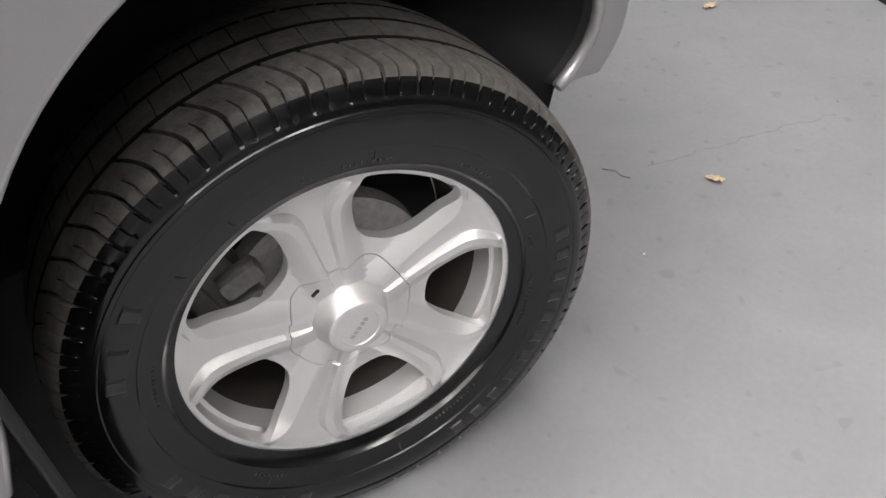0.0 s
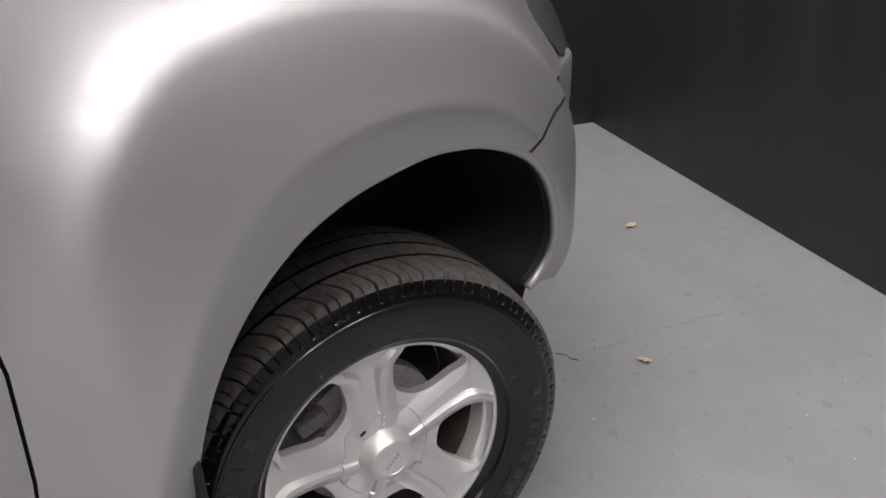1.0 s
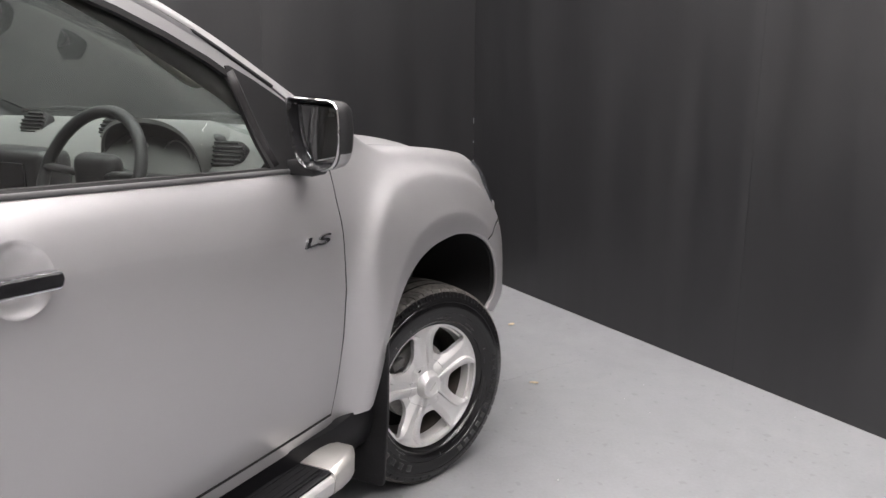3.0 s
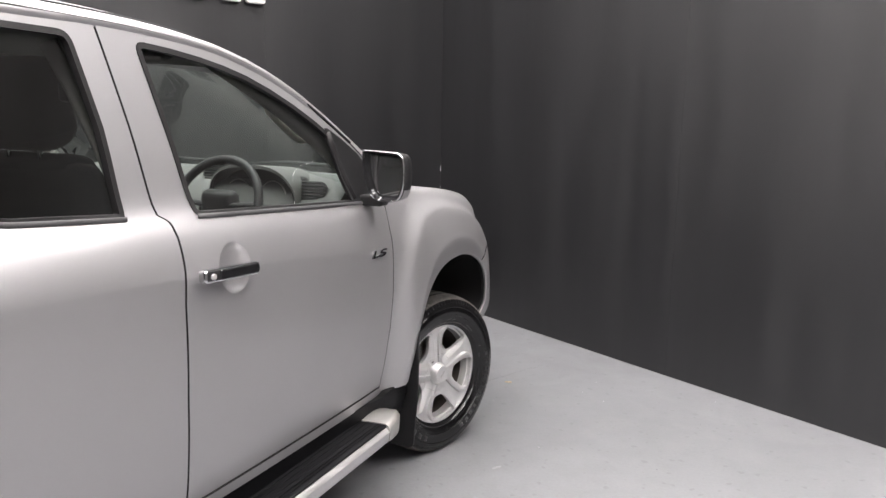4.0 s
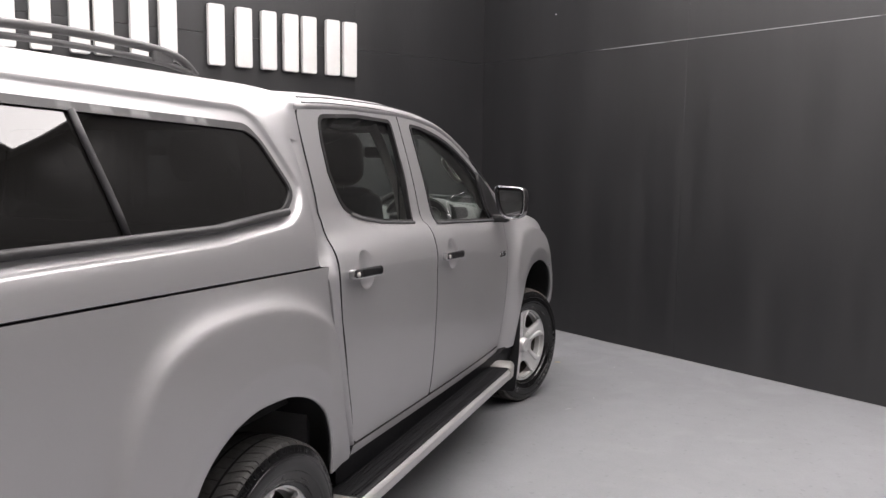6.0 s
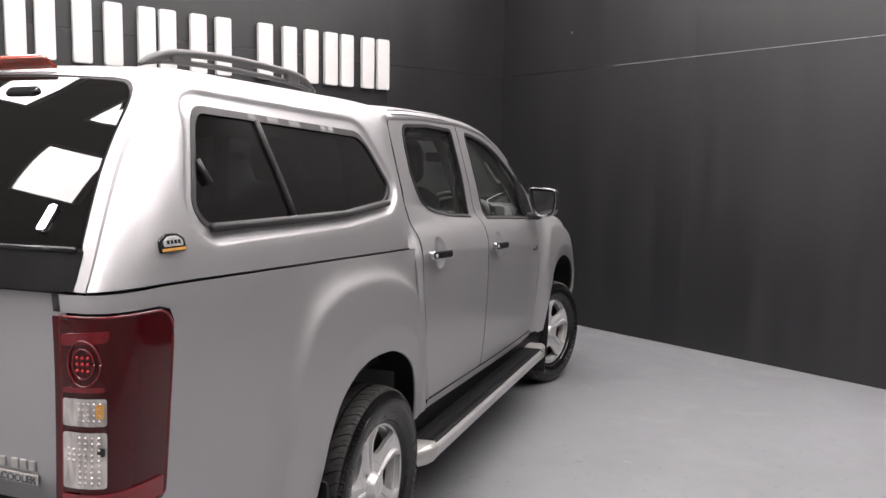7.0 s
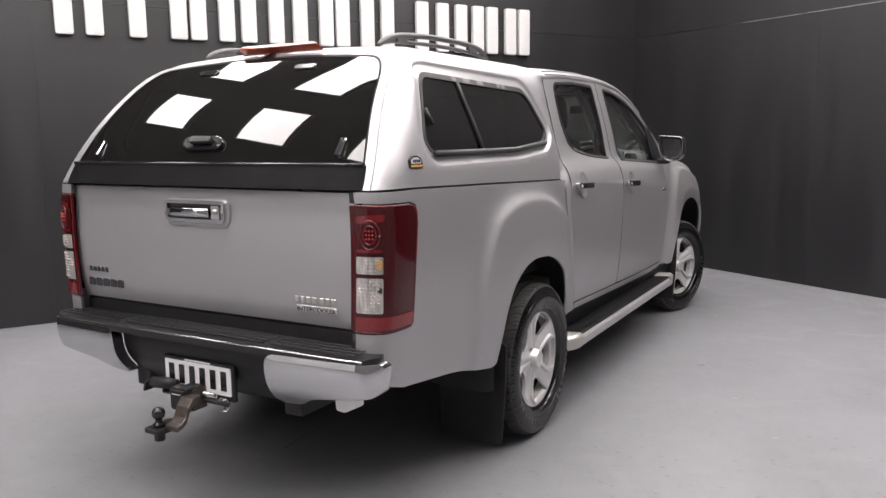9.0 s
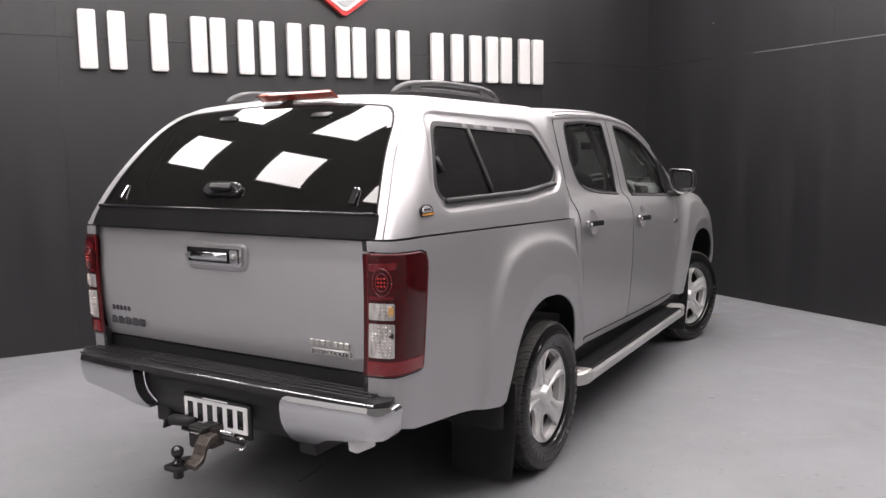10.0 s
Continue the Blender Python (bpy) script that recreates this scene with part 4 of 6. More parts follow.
    sill = sheet("rocker_panel", round_path([(-2.535, 0.515), (-2.525, 0.549), (-2.2, 0.539), (-1.745, 0.524), (-1.2, 0.508), (-0.58, 0.493), (-0.565, 0.455), (-1.2, 0.473), (-1.745, 0.490)], 0.0, 0.04), lambda u, v: (door_side(u, v)[0] + 0.004, u, v), PAINT, truck, "", 0.03, fold=0.03, fold_dir=IN)
    mirrored(sill)
    seal = [(-2.66, 1.796), (-2.45, 1.806), (-2.10, 1.810), (-1.852, 1.805), (-1.70, 1.797), (-1.45, 1.772), (-1.32, 1.746), (-1.20, 1.711), (-1.07, 1.659), (-0.95, 1.603), (-0.735, 1.486)]
    mirrored(tube("drip_seal", smooth_line([(float(door_side(np.array([y]), np.array([z]))[0][0]) + 0.0015, y, z) for y, z in seal], 40), 0.005, GAP, truck, "", 6))
    ditch = [tuple(float(q[0]) for q in cab_roof(np.array([y]), np.array([0.115]))) for y in np.linspace(-2.66, -1.24, 30)]
    mirrored(tube("roof_ditch", ditch, 0.0032, GAP, truck, "", 6))
    # windscreen
    foot = curve([0, 0.4, 0.72], [-0.46, -0.50, -0.62])
    head = curve([0, 0.35, 0.62], [-1.20, -1.22, -1.28])

    def screen(u, t):
        k = np.abs(u)
        xf, xh = u * 0.745, u * 0.635
        yf, yh = foot(np.abs(xf)), head(np.abs(xh))
        zf, zh = 1.285 - 0.0 * k, 1.750 - 0.045 * k ** 2
        bow = 0.035 * np.sin(np.pi * t)
        return xf + (xh - xf) * t, yf + (yh - yf) * t + bow * 0.5, zf + (zh - zf) * t + bow
    ws = sheet("windscreen", round_path([(-1, 0), (1, 0), (1, 1), (-1, 1)], 0.02, 0.1), screen, GLASS, truck, "clear curved windscreen", 0.1, fold=0)
    ws.visible_shadow = False
    for a, b in ((-0.62, -0.05), (0.1, 0.66)):
        tube("wiper", [(a, -0.50, 1.366), ((a + b) / 2, -0.52, 1.386), (b, -0.50, 1.376)], 0.009, PLASTIC, truck, "black windscreen wiper", 6)
    # inner posts, headliner, floor pan, bulkhead
    post = tube("screen_post", smooth_line([(0.765, -0.60, 1.30), (0.735, -0.85, 1.48), (0.695, -1.10, 1.63), (0.655, -1.33, 1.745)], 16), 0.028, LINER, truck, "pale inner windscreen post", 10)
    mirrored(post)
    bpost = tube("centre_post", smooth_line([(0.77, -1.79, 0.62), (0.75, -1.80, 1.30), (0.70, -1.87, 1.60), (0.645, -1.91, 1.75)], 14), 0.018, LINER, truck, "pale inner centre post", 8, (0.6, 1.2))
    mirrored(bpost)
    cpost = tube("rear_post", smooth_line([(0.76, -2.60, 0.70), (0.74, -2.61, 1.30), (0.69, -2.615, 1.60), (0.62, -2.60, 1.75)], 14), 0.048, LINER, truck, "pale inner rear post", 8, (0.6, 1.2))
    mirrored(cpost)

    def liner_fn(u, v):
        x, y, z = cab_roof(v, np.clip(1 - np.abs(u), 0.12, 1))
        return np.sign(u) * np.abs(x) * 0.965, y, z - 0.035
    sheet("headliner", round_path([(-0.88, -2.64), (0.88, -2.64), (0.88, -1.28), (-0.88, -1.28)], 0.05, 0.08), liner_fn, LINER, truck, "pale fabric headliner", 0.08, fold=0)
    part("floor_pan", box_bm((1.56, 2.16, 0.06), 0.01, 1, (0, -1.66, 0.50)), TRIM_DARK, truck)
    # rear bulkhead with its window
    hole = round_path([(-0.58, 1.36), (0.58, 1.36), (0.53, 1.70), (-0.53, 1.70)], 0.06, 0.05)
    bulk = sheet("rear_bulkhead", round_path([(-0.80, 0.55), (0.80, 0.55), (0.80, 1.30), (0.735, 1.74), (0.60, 1.80), (-0.60, 1.80), (-0.735, 1.74), (-0.80, 1.30)], 0.02, 0.06), lambda u, v: (u, -2.74 + 0 * u, v), PAINT, truck, "", 0.08, [hole], 0.02, (0, 1, 0))
    rg = sheet("rear_window", hole, lambda u, v: (u, -2.735 + 0 * u, v), GLASS, bulk, "", 0.1, fold=0)
    rg.visible_shadow = False
    # chassis rails, belly, gearbox hump
    for x in (-0.42, 0.42):
        part("chassis_rail", box_bm((0.09, 4.9, 0.16), 0.012, 2, (x, -1.95, 0.50)), DARK_METAL, truck)
    part("fuel_tank", box_bm((0.40, 1.0, 0.22), 0.04, 2, (-0.20, -1.9, 0.42)), DARK_METAL, truck)
    part("engine_bay", box_bm((1.00, 1.15, 0.55), 0.06, 2, (0, 0.12, 0.72)), GAP, truck)


fender_and_nose()
doors()
cab_shell()


def tub():
    arc = lip_path(REAR_LIP)
    outline = round_path([(-4.482, 0.64, 0.02), (-4.30, 0.575), (-3.95, 0.53), (-3.665, 0.482)] + arc + [(-2.56, 0.515), (-2.553, 0.535), (-2.640, 0.757), (-2.722, 0.99), (-2.756, 1.20), (-2.745, 1.248), (-3.5, 1.272), (-4.24, 1.296), (-4.482, 1.296),
                          (-4.482, 1.258), (-4.275, 1.254), (-4.238, 1.243), (-4.226, 1.215), (-4.244, 1.02), (-4.256, 0.815), (-4.268, 0.797), (-4.482, 0.793)], 0, 0.03)
    side = sheet("tub_side", outline, bed_side, PAINT, truck, "", 0.020, fold=0.02, fold_dir=IN, lines=flare_lines(REAR_ARCH, rear_ridge))
    other = mirrored(side)
    lip = []
    for y, z in arc:
        x = float(bed_side(np.array([y]), np.array([z]))[0][0])
        lip.append((x - 0.006, y, z))
    mirrored(tube("arch_lip", lip, 0.006, PAINT, side, "", 6), other)
    # tail lamp, wrapped round the corner
    def lens(off):
        def fn(p, z):
            x, y, zz = bed_side(p, z)
            a = np.interp(np.clip((CORNER_Y - p) / CORNER_L, 0, 1), corner_s, corner_turn)
            return x + off * np.cos(a), y - off * np.sin(a), zz
        return fn
    body = sheet("tail_lamp", round_path([(-4.264, 0.806, 0.015), (-4.250, 1.02), (-4.230, 1.244, 0.06), (-4.480, 1.250, 0.004), (-4.480, 0.802, 0.004)], 0, 0.02), lens(0.004), LAMP_DARK, truck, "dark red wrap-around tail lamp with clear reversing and indicator windows", 0.02, fold=0.02, fold_dir=IN)
    pieces = [("brake_lens", LAMP_DARK, [(-4.392, 1.085), (-4.386, 1.232), (-4.472, 1.240), (-4.472, 1.085)], "dark red brake lens"),
              ("brake_strip", LAMP_MID, [(-4.392, 1.196), (-4.388, 1.222), (-4.468, 1.214), (-4.468, 1.188)], "bright red brake strip"),
              ("lower_strip", LAMP_MID, [(-4.398, 1.088), (-4.398, 1.100), (-4.468, 1.098), (-4.468, 1.086)], "bright red lower strip"),
              ("indicator_lens", LAMP_CLEAR, [(-4.396, 1.012), (-4.396, 1.073), (-4.470, 1.073), (-4.470, 1.012)], "clear indicator window"),
              ("reverse_lens", LAMP_CLEAR, [(-4.396, 0.872), (-4.396, 0.998), (-4.470, 0.998), (-4.470, 0.872)], "clear reversing window"),
              ("reflector", LAMP_RED, [(-4.276, 0.812), (-4.274, 0.858), (-4.472, 0.858), (-4.472, 0.808)], "red reflector strip")]
    twin = mirrored(body)
    for nm, mat, o, lab in pieces:
        mirrored(sheet(nm, round_path(o, 0.006, 0.02), lens(0.012 if nm in ("brake_strip", "lower_strip") else 0.009), mat, body, lab, 0.02, fold=0.006, fold_dir=IN), twin)
    def on_lens(p, z, off):
        return tuple(float(q[0]) for q in lens(off)(np.array([p]), np.array([z])))
    for rad, nm in ((1.0, "lamp_ring"), (0.66, "inner_ring")):
        ring = [on_lens(-4.432 + 0.028 * rad * math.cos(a), 1.150 + 0.050 * rad * math.sin(a), 0.011) for a in np.linspace(0, 2 * math.pi, 29).tolist()]
        mirrored(tube(nm, ring, 0.0026, LAMP_MID, body, "", 6), twin)
    bm = bmesh.new()
    for i in range(3):
        for j in range(3):
            c = on_lens(-4.432 + 0.0095 * (i - 1), 1.150 + 0.014 * (j - 1), 0.012)
            bmesh.ops.create_icosphere(bm, subdivisions=1, radius=0.0042, matrix=Matrix.Translation(c))
    mirrored(part("light_dots", bm, LAMP_BRIGHT, body, "small bright red light dots", True), twin)
    # clear windows: prism bumps, a bright bar and an amber bulb
    bm = bmesh.new()
    for i in range(6):
        for j in range(9):
            if i > 1 or 3 < j < 7:
                c = on_lens(-4.463 + 0.0110 * i, 0.884 + 0.0127 * j, 0.009)
                bmesh.ops.create_icosphere(bm, subdivisions=1, radius=0.0046, matrix=Matrix.Translation(c))
    mirrored(part("prism_bumps", bm, LAMP_CLEAR, body, "rows of clear prism bumps", True), twin)
    bm = bmesh.new()
    for i in range(5):
        for j in range(4):
            c = on_lens(-4.442 + 0.0088 * i, 1.024 + 0.0125 * j, 0.009)
            bmesh.ops.create_icosphere(bm, subdivisions=1, radius=0.0038, matrix=Matrix.Translation(c))
    mirrored(part("indicator_bumps", bm, LAMP_CLEAR, body, "", True), twin)
    for nm, o, mat in (("bulb_socket", [(-4.400, 1.030), (-4.400, 1.062), (-4.411, 1.062), (-4.411, 1.030)], AMBER), ("bulb_holder", [(-4.399, 0.945), (-4.399, 0.965), (-4.409, 0.965), (-4.409, 0.945)], PLASTIC)):
        mirrored(sheet(nm, round_path(o, 0.004, 0.02), lens(0.0115), mat, body, "", 0.02, fold=0.003, fold_dir=IN), twin)
    rim = [on_lens(p, z, 0.003) for p, z in round_path([(-4.264, 0.806, 0.015), (-4.250, 1.02), (-4.230, 1.244, 0.06), (-4.480, 1.250, 0.004), (-4.480, 0.802, 0.004)], 0, 0.02)]
    mirrored(tube("lens_rim", rim + rim[:1], 0.0036, LAMP_MID, body, "brighter red lens edge", 6, caps=False), twin)
    # tailgate
    def gate(u, v):
        bulge = 0.012 * np.exp(-((v - 1.27) / 0.03) ** 2) - 0.010 * np.clip((0.86 - v) / 0.07, 0, 1) + 0.016 * (0.50 - ((v - 1.06) / 0.24) ** 2)
        return u, -4.412 - bulge - 0.006 * np.cos(u * 1.6) + 0 * v, v
    tail = sheet("tailgate", round_path([(-0.766, 0.795), (0.766, 0.795), (0.766, 1.292), (-0.766, 1.292)], 0.012, 0.03), gate, PAINT, truck, "", 0.03, fold=0.03, fold_dir=(0, 1, 0))
    hx, hz = -0.005, 1.205
    hump = prism(round_path([(-0.172, -0.066), (0.172, -0.066), (0.176, 0.052), (-0.176, 0.052)], 0.045, 0.015), 0.03, (hx, -4.4335, hz), (1, 0, 0), (0, 0, 1), 0.010)
    handle = part("tailgate_handle", hump, PAINT, tail, "silver handle surround", True)
    outer = round_path([(-0.158, -0.044), (0.158, -0.044), (0.163, 0.042), (-0.163, 0.042)], 0.022, 0.012)
    sheet("chrome_bezel", outer, lambda u, v: (hx + u, -4.443 - 0.006 * np.cos(v * 30) + 0 * u, hz + v), CHROME, handle, "chrome handle bezel", 0.012, [grow(outer, -0.013)], 0.012, (0, 1, 0))
    part("pull_recess", prism(grow(outer, -0.011), 0.006, (hx, -4.4385, hz), (1, 0, 0), (0, 0, 1)), GLOSS_BLACK, handle, "dark handle recess")
    tube("chrome_pull", [(hx - 0.142, -4.447, hz - 0.004), (hx - 0.10, -4.455, hz - 0.004), (hx, -4.458, hz - 0.004), (hx + 0.088, -4.455, hz - 0.004)], 0.022, CHROME, handle, "rounded chrome pull bar", 14, (0.45, 0.80))
    part("lock_plate", prism(round_path([(-0.024, -0.030), (0.024, -0.030), (0.024, 0.028), (-0.024, 0.028)], 0.010, 0.02), 0.008, (hx + 0.120, -4.452, hz - 0.001), (1, 0, 0), (0, 0, 1), 0.003), CHROME, handle)
    vl, fl = lathe([(0, 0.0), (0, 0.009), (0.004, 0.011), (0.008, 0.011)], 14)
    mesh_part("key_lock", [(hx + 0.120 + v[1], -4.460 + v[0], hz + v[2]) for v in vl], fl, STEEL, handle)
    # badges: plain shapes where makers' names stand, the readable word as letters
    for k, (x0, w, z0, h) in enumerate(((-0.705, 0.13, 0.925, 0.022), (-0.715, 0.235, 0.868, 0.034))):
        n = 5 if k == 0 else 5
        for j in range(n):
            bw = w / n * 0.78
            part("badge_bar", box_bm((bw, 0.006, h), 0.002, 1, (x0 + (j + 0.5) * w / n, -4.418, z0)), DARK_CHROME, tail, "plain chrome badge piece")
    for j in range(7):
        part("badge_bar", box_bm((0.020, 0.006, 0.024), 0.002, 1, (0.480 + j * 0.026 + (0.012 if j > 3 else 0), -4.418, 0.892)), POLISHED, tail, "plain chrome badge piece")
    part("badge_plate", box_bm((0.19, 0.004, 0.026), 0.002, 1, (0.568, -4.4165, 0.858)), POLISHED, tail, "thin chrome badge strip")
    bm = glyph_bm("INTERCOOLER", 0.024, 0.001)
    m = Matrix.Translation((0.568, -4.4195, 0.850)) @ Matrix(((1.12, 0, 0, 0), (0, 0, -1, 0), (0, 1, 0, 0), (0, 0, 0, 1)))
    bmesh.ops.transform(bm, matrix=m, verts=bm.verts)
    part("badge_word", bm, DARK_CHROME, tail, "dark letters INTERCOOLER")
    # dark inside of the tub behind the tailgate gap
    part("tub_floor", box_bm((1.50, 1.68, 0.05), 0.01, 1, (0, -3.54, 0.79)), GAP, truck)
    part("tub_front", box_bm((1.60, 0.03, 0.33), 0.01, 1, (0, -2.80, 1.12)), PAINT, truck)
    part("tail_sill", box_bm((1.56, 0.05, 0.10), 0.01, 1, (0, -4.36, 0.74)), PLASTIC, truck)


def canopy():
    yc = lambda s: float(can_rear(*[np.asarray(q) for q in can_section(np.array(s))]) + CAN_B)
    rear = [(yc(s) - CAN_L, s) for s in np.linspace(1.306, 1.88, 16)] + [(yc(s) - CAN_L, s) for s in np.linspace(1.95, 2.70, 12)]
    outline = [(-2.805, 2.70), (-2.802, 1.90), (-2.802, 1.74), (-2.782, 1.62), (-2.764, 1.50), (-2.758, 1.38), (-2.762, 1.255), (-3.5, 1.279), (-4.24, 1.303)] + rear
    outline = round_path(outline, 0, 0.03)
    win = round_path([(-4.055, 1.405, 0.05), (-4.10, 1.47, 0.04), (-3.985, 1.725, 0.06), (-2.985, 1.705, 0.07), (-2.855, 1.50, 0.05), (-2.935, 1.432, 0.04), (-3.30, 1.405)], 0, 0.025)

    def moulded(p, s):
        """The skin, sunk in a rounded step round the side window."""
        x, y, z = canopy_skin(p, s)
        d = np.where(inside(p, s, win), 0.0, edge_distance(p, s, win))
        k = np.clip((0.034 - d) / 0.016, 0, 1)
        k = k * k * (3 - 2 * k)
        return x - 0.012 * k, y, z - 0.003 * k
    skin = sheet("canopy", outline, moulded, PAINT, truck, "silver fibreglass canopy over the tub", 0.025, [grow(win, -0.012)], 0.025, IN, dark=False,
                 lines=[q + q[:1] for q in (grow(win, 0.036), grow(win, 0.030), grow(win, 0.024), grow(win, 0.017), grow(win, 0.006))])
    other = mirrored(skin)

    def moved(off):
        def fn(p, s):
            x, y, z = canopy_skin(p, s)
            return x + off, y, z
        return fn
    seal = sheet("window_frame", grow(win, -0.006), moved(-0.010), FRAME_GREY, skin, "dark window frame", 0.02, [grow(win, -0.021)], 0.015, IN)
    mirrored(seal, other)
    pane = sheet("side_window", grow(win, -0.017), moved(-0.017), PRIVACY, skin, "dark tinted sliding side window", 0.05, fold=0)
    tw = mirrored(pane, other)
    bar = tube("window_divider", [tuple(float(q[0]) for q in moved(-0.011)(np.array([p]), np.array([s]))) for p, s in zip(np.linspace(-3.622, -3.685, 6), np.linspace(1.420, 1.700, 6))], 0.009, FRAME_GREY, skin, "", 8)
    mirrored(bar, other)
    latch = tube("window_latch", [tuple(float(q[0]) for q in moved(-0.006)(np.array([p]), np.array([s]))) for p, s in ((-3.995, 1.53), (-4.010, 1.56), (-4.022, 1.590))], 0.008, FRAME_GREY, skin, "", 8)
    mirrored(latch, other)
    rail = tube("lower_channel", [tuple(float(q[0]) for q in moved(0.0)(np.array([p]), np.array([s]))) for p, s in ((-4.04, 1.418), (-3.7, 1.417), (-3.3, 1.417), (-2.95, 1.442))], 0.012, FRAME_GREY, skin, "", 8)
    mirrored(rail, other)
    # maker's badge plate: a plain shape
    xb = float(canopy_skin(np.array([-4.208]), np.array([1.392]))[0][0])
    bp = prism(round_path([(-0.045, -0.021), (0.045, -0.021), (0.045, 0.010), (0.02, 0.024), (-0.02, 0.024), (-0.045, 0.010)], 0.008, 0.02), 0.010, (xb + 0.006, -4.208, 1.393), (0, 1, 0), (-0.25, 0, 0.968), 0.002)
    badge = part("badge_plate", bp, GLOSS_BLACK, skin, "small black and silver badge plate")
    part("badge_face", prism(round_path([(-0.033, -0.008), (0.033, -0.008), (0.033, 0.006), (0.015, 0.016), (-0.015, 0.016), (-0.033, 0.006)], 0.005, 0.02), 0.004, (xb + 0.0085, -4.208, 1.394), (0, 1, 0), (-0.25, 0, 0.968), 0.001), BADGE_SILVER, badge, "silver badge face")
    for q in range(4):
        part("badge_mark", prism([(-0.024 + 0.013 * q, -0.003), (-0.016 + 0.013 * q, -0.003), (-0.016 + 0.013 * q, 0.006), (-0.024 + 0.013 * q, 0.006)], 0.002, (xb + 0.0100, -4.208, 1.395), (0, 1, 0), (-0.25, 0, 0.968)), GLOSS_BLACK, badge, "plain dark bar")
    part("badge_strip", prism([(-0.041, -0.018), (0.041, -0.018), (0.041, -0.011), (-0.041, -0.011)], 0.003, (xb + 0.0085, -4.208, 1.393), (0, 1, 0), (-0.25, 0, 0.968)), AMBER, badge, "amber strip")
    # the canopy's front edge flares in to meet the cab's roof and door frame
    z1 = np.linspace(1.66, float(drip(-2.715)), 8)
    s1 = np.concatenate([np.linspace(0, 0.3, 14), np.linspace(0.36, 1.0, 12)])
    cab = np.concatenate([np.stack(door_side(np.full(8, -2.715), z1), 1)[:-1], np.stack(cab_roof(np.full(26, -2.715), s1), 1)])
    s2 = np.concatenate([np.linspace(1.67, 1.775, 8)[:-1], np.linspace(1.775, 1.88, 14), np.linspace(1.93, 2.70, 12)])
    can = np.stack(canopy_skin(np.full(33, -2.803), s2), 1)
    verts, faces = [], []
    for w in np.linspace(0, 1, 9).tolist():
        e = w * w * (3 - 2 * w)
        row = cab + (can - cab) * np.array([e, w, e]) + np.array([0.0, 0.008, 0.0015]) * (1 - w) + np.array([0.0, -0.004, 0.001]) * w
        verts += [tuple(q) for q in row.tolist()]
    for i in range(8):
        for k in range(32):
            faces.append((i * 33 + k, i * 33 + k + 1, (i + 1) * 33 + k + 1, (i + 1) * 33 + k))
    mirrored(mesh_part("front_flare", verts, faces, PAINT, skin), other)
    # rear face: frame, glass, lower band
    ends = []
    for s in np.concatenate([np.linspace(1.306, 1.88, 20), np.linspace(1.92, 2.70, 14)]):
        x, y, z = canopy_skin(np.array([yc(s) - CAN_L]), np.array([s]))
        ends.append((float(x[0]), float(z[0])))
    full = ends + [(-x, z) for x, z in ends[::-1][1:]]

    def rear_fn(off):
        def fn(u, v):
            return u, can_rear(u, v) - off, v
        return fn
    full = round_path(full, 0, 0.03)
    inner = [(x * 0.945, 1.300 + (z - 1.300) * 0.968) for x, z in full]
    glass_shape = [(x, max(z, 1.392)) for x, z in inner]
    clean = []
    for q in glass_shape:
        if not clean or math.hypot(q[0] - clean[-1][0], q[1] - clean[-1][1]) > 0.012:
            clean.append(q)
    frame_ob = sheet("rear_frame", full, rear_fn(0.0), PAINT, skin, "", 0.03, [grow(clean, 0.008)], 0.03, (0, 1, 0), dark=False)
    edge = sheet("glass_seal", grow(clean, 0.009), rear_fn(-0.004), SEAL, skin, "", 0.02, [grow(clean, -0.006)], 0.012, (0, 1, 0))
    rear_glass = sheet("rear_window", clean, rear_fn(0.002), PRIVACY, skin, "large dark tinted lift-up rear glass", 0.04, fold=0)
    # Added black sheet stands in for the shade inside the canopy.
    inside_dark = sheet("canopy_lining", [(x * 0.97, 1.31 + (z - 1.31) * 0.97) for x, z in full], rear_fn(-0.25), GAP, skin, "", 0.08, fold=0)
    band = sheet("lower_trim", round_path([(-0.80, 1.303), (0.80, 1.303), (0.785, 1.386), (-0.785, 1.386)], 0.006, 0.03), lambda u, v: (u, can_rear(u, v) - 0.018 + 0.02 * np.clip((np.abs(u) - 0.74) / 0.06, 0, 1) ** 2, v), BAND, skin, "dark lower trim band of the lift-up glass", 0.03, fold=0.03, fold_dir=(0, 1, 0))
    ledge = tube("trim_ledge", [(u, float(can_rear(np.array(u), np.array(1.386))) - 0.016, 1.388) for u in np.linspace(-0.775, 0.775, 16)], 0.007, GLOSS_BLACK, skin, "", 8)
    # glass fittings
    hx, hz = -0.02, 1.475
    hy = float(can_rear(np.array(hx), np.array(hz)))
    knob = part("lock_handle", prism(round_path([(-0.10, -0.035), (0.09, -0.035), (0.11, 0.0), (0.08, 0.032), (-0.09, 0.038), (-0.12, 0.01)], 0.03, 0.02), 0.025, (hx, hy - 0.022, hz), (1, 0, 0), (0, 0.62, 0.78), 0.008), GLOSS_BLACK, skin, "black lift handle with a lock")
    part("handle_grip", prism(round_path([(-0.055, -0.016), (0.06, -0.016), (0.06, 0.014), (-0.055, 0.014)], 0.012, 0.02), 0.02, (hx, hy - 0.042, hz + 0.012), (1, 0, 0), (0, 0.62, 0.78), 0.006), PLASTIC, knob)
    for sx in (-1, 1):
        x, z = sx * 0.655, 1.455
        y = float(can_rear(np.array(x), np.array(z)))
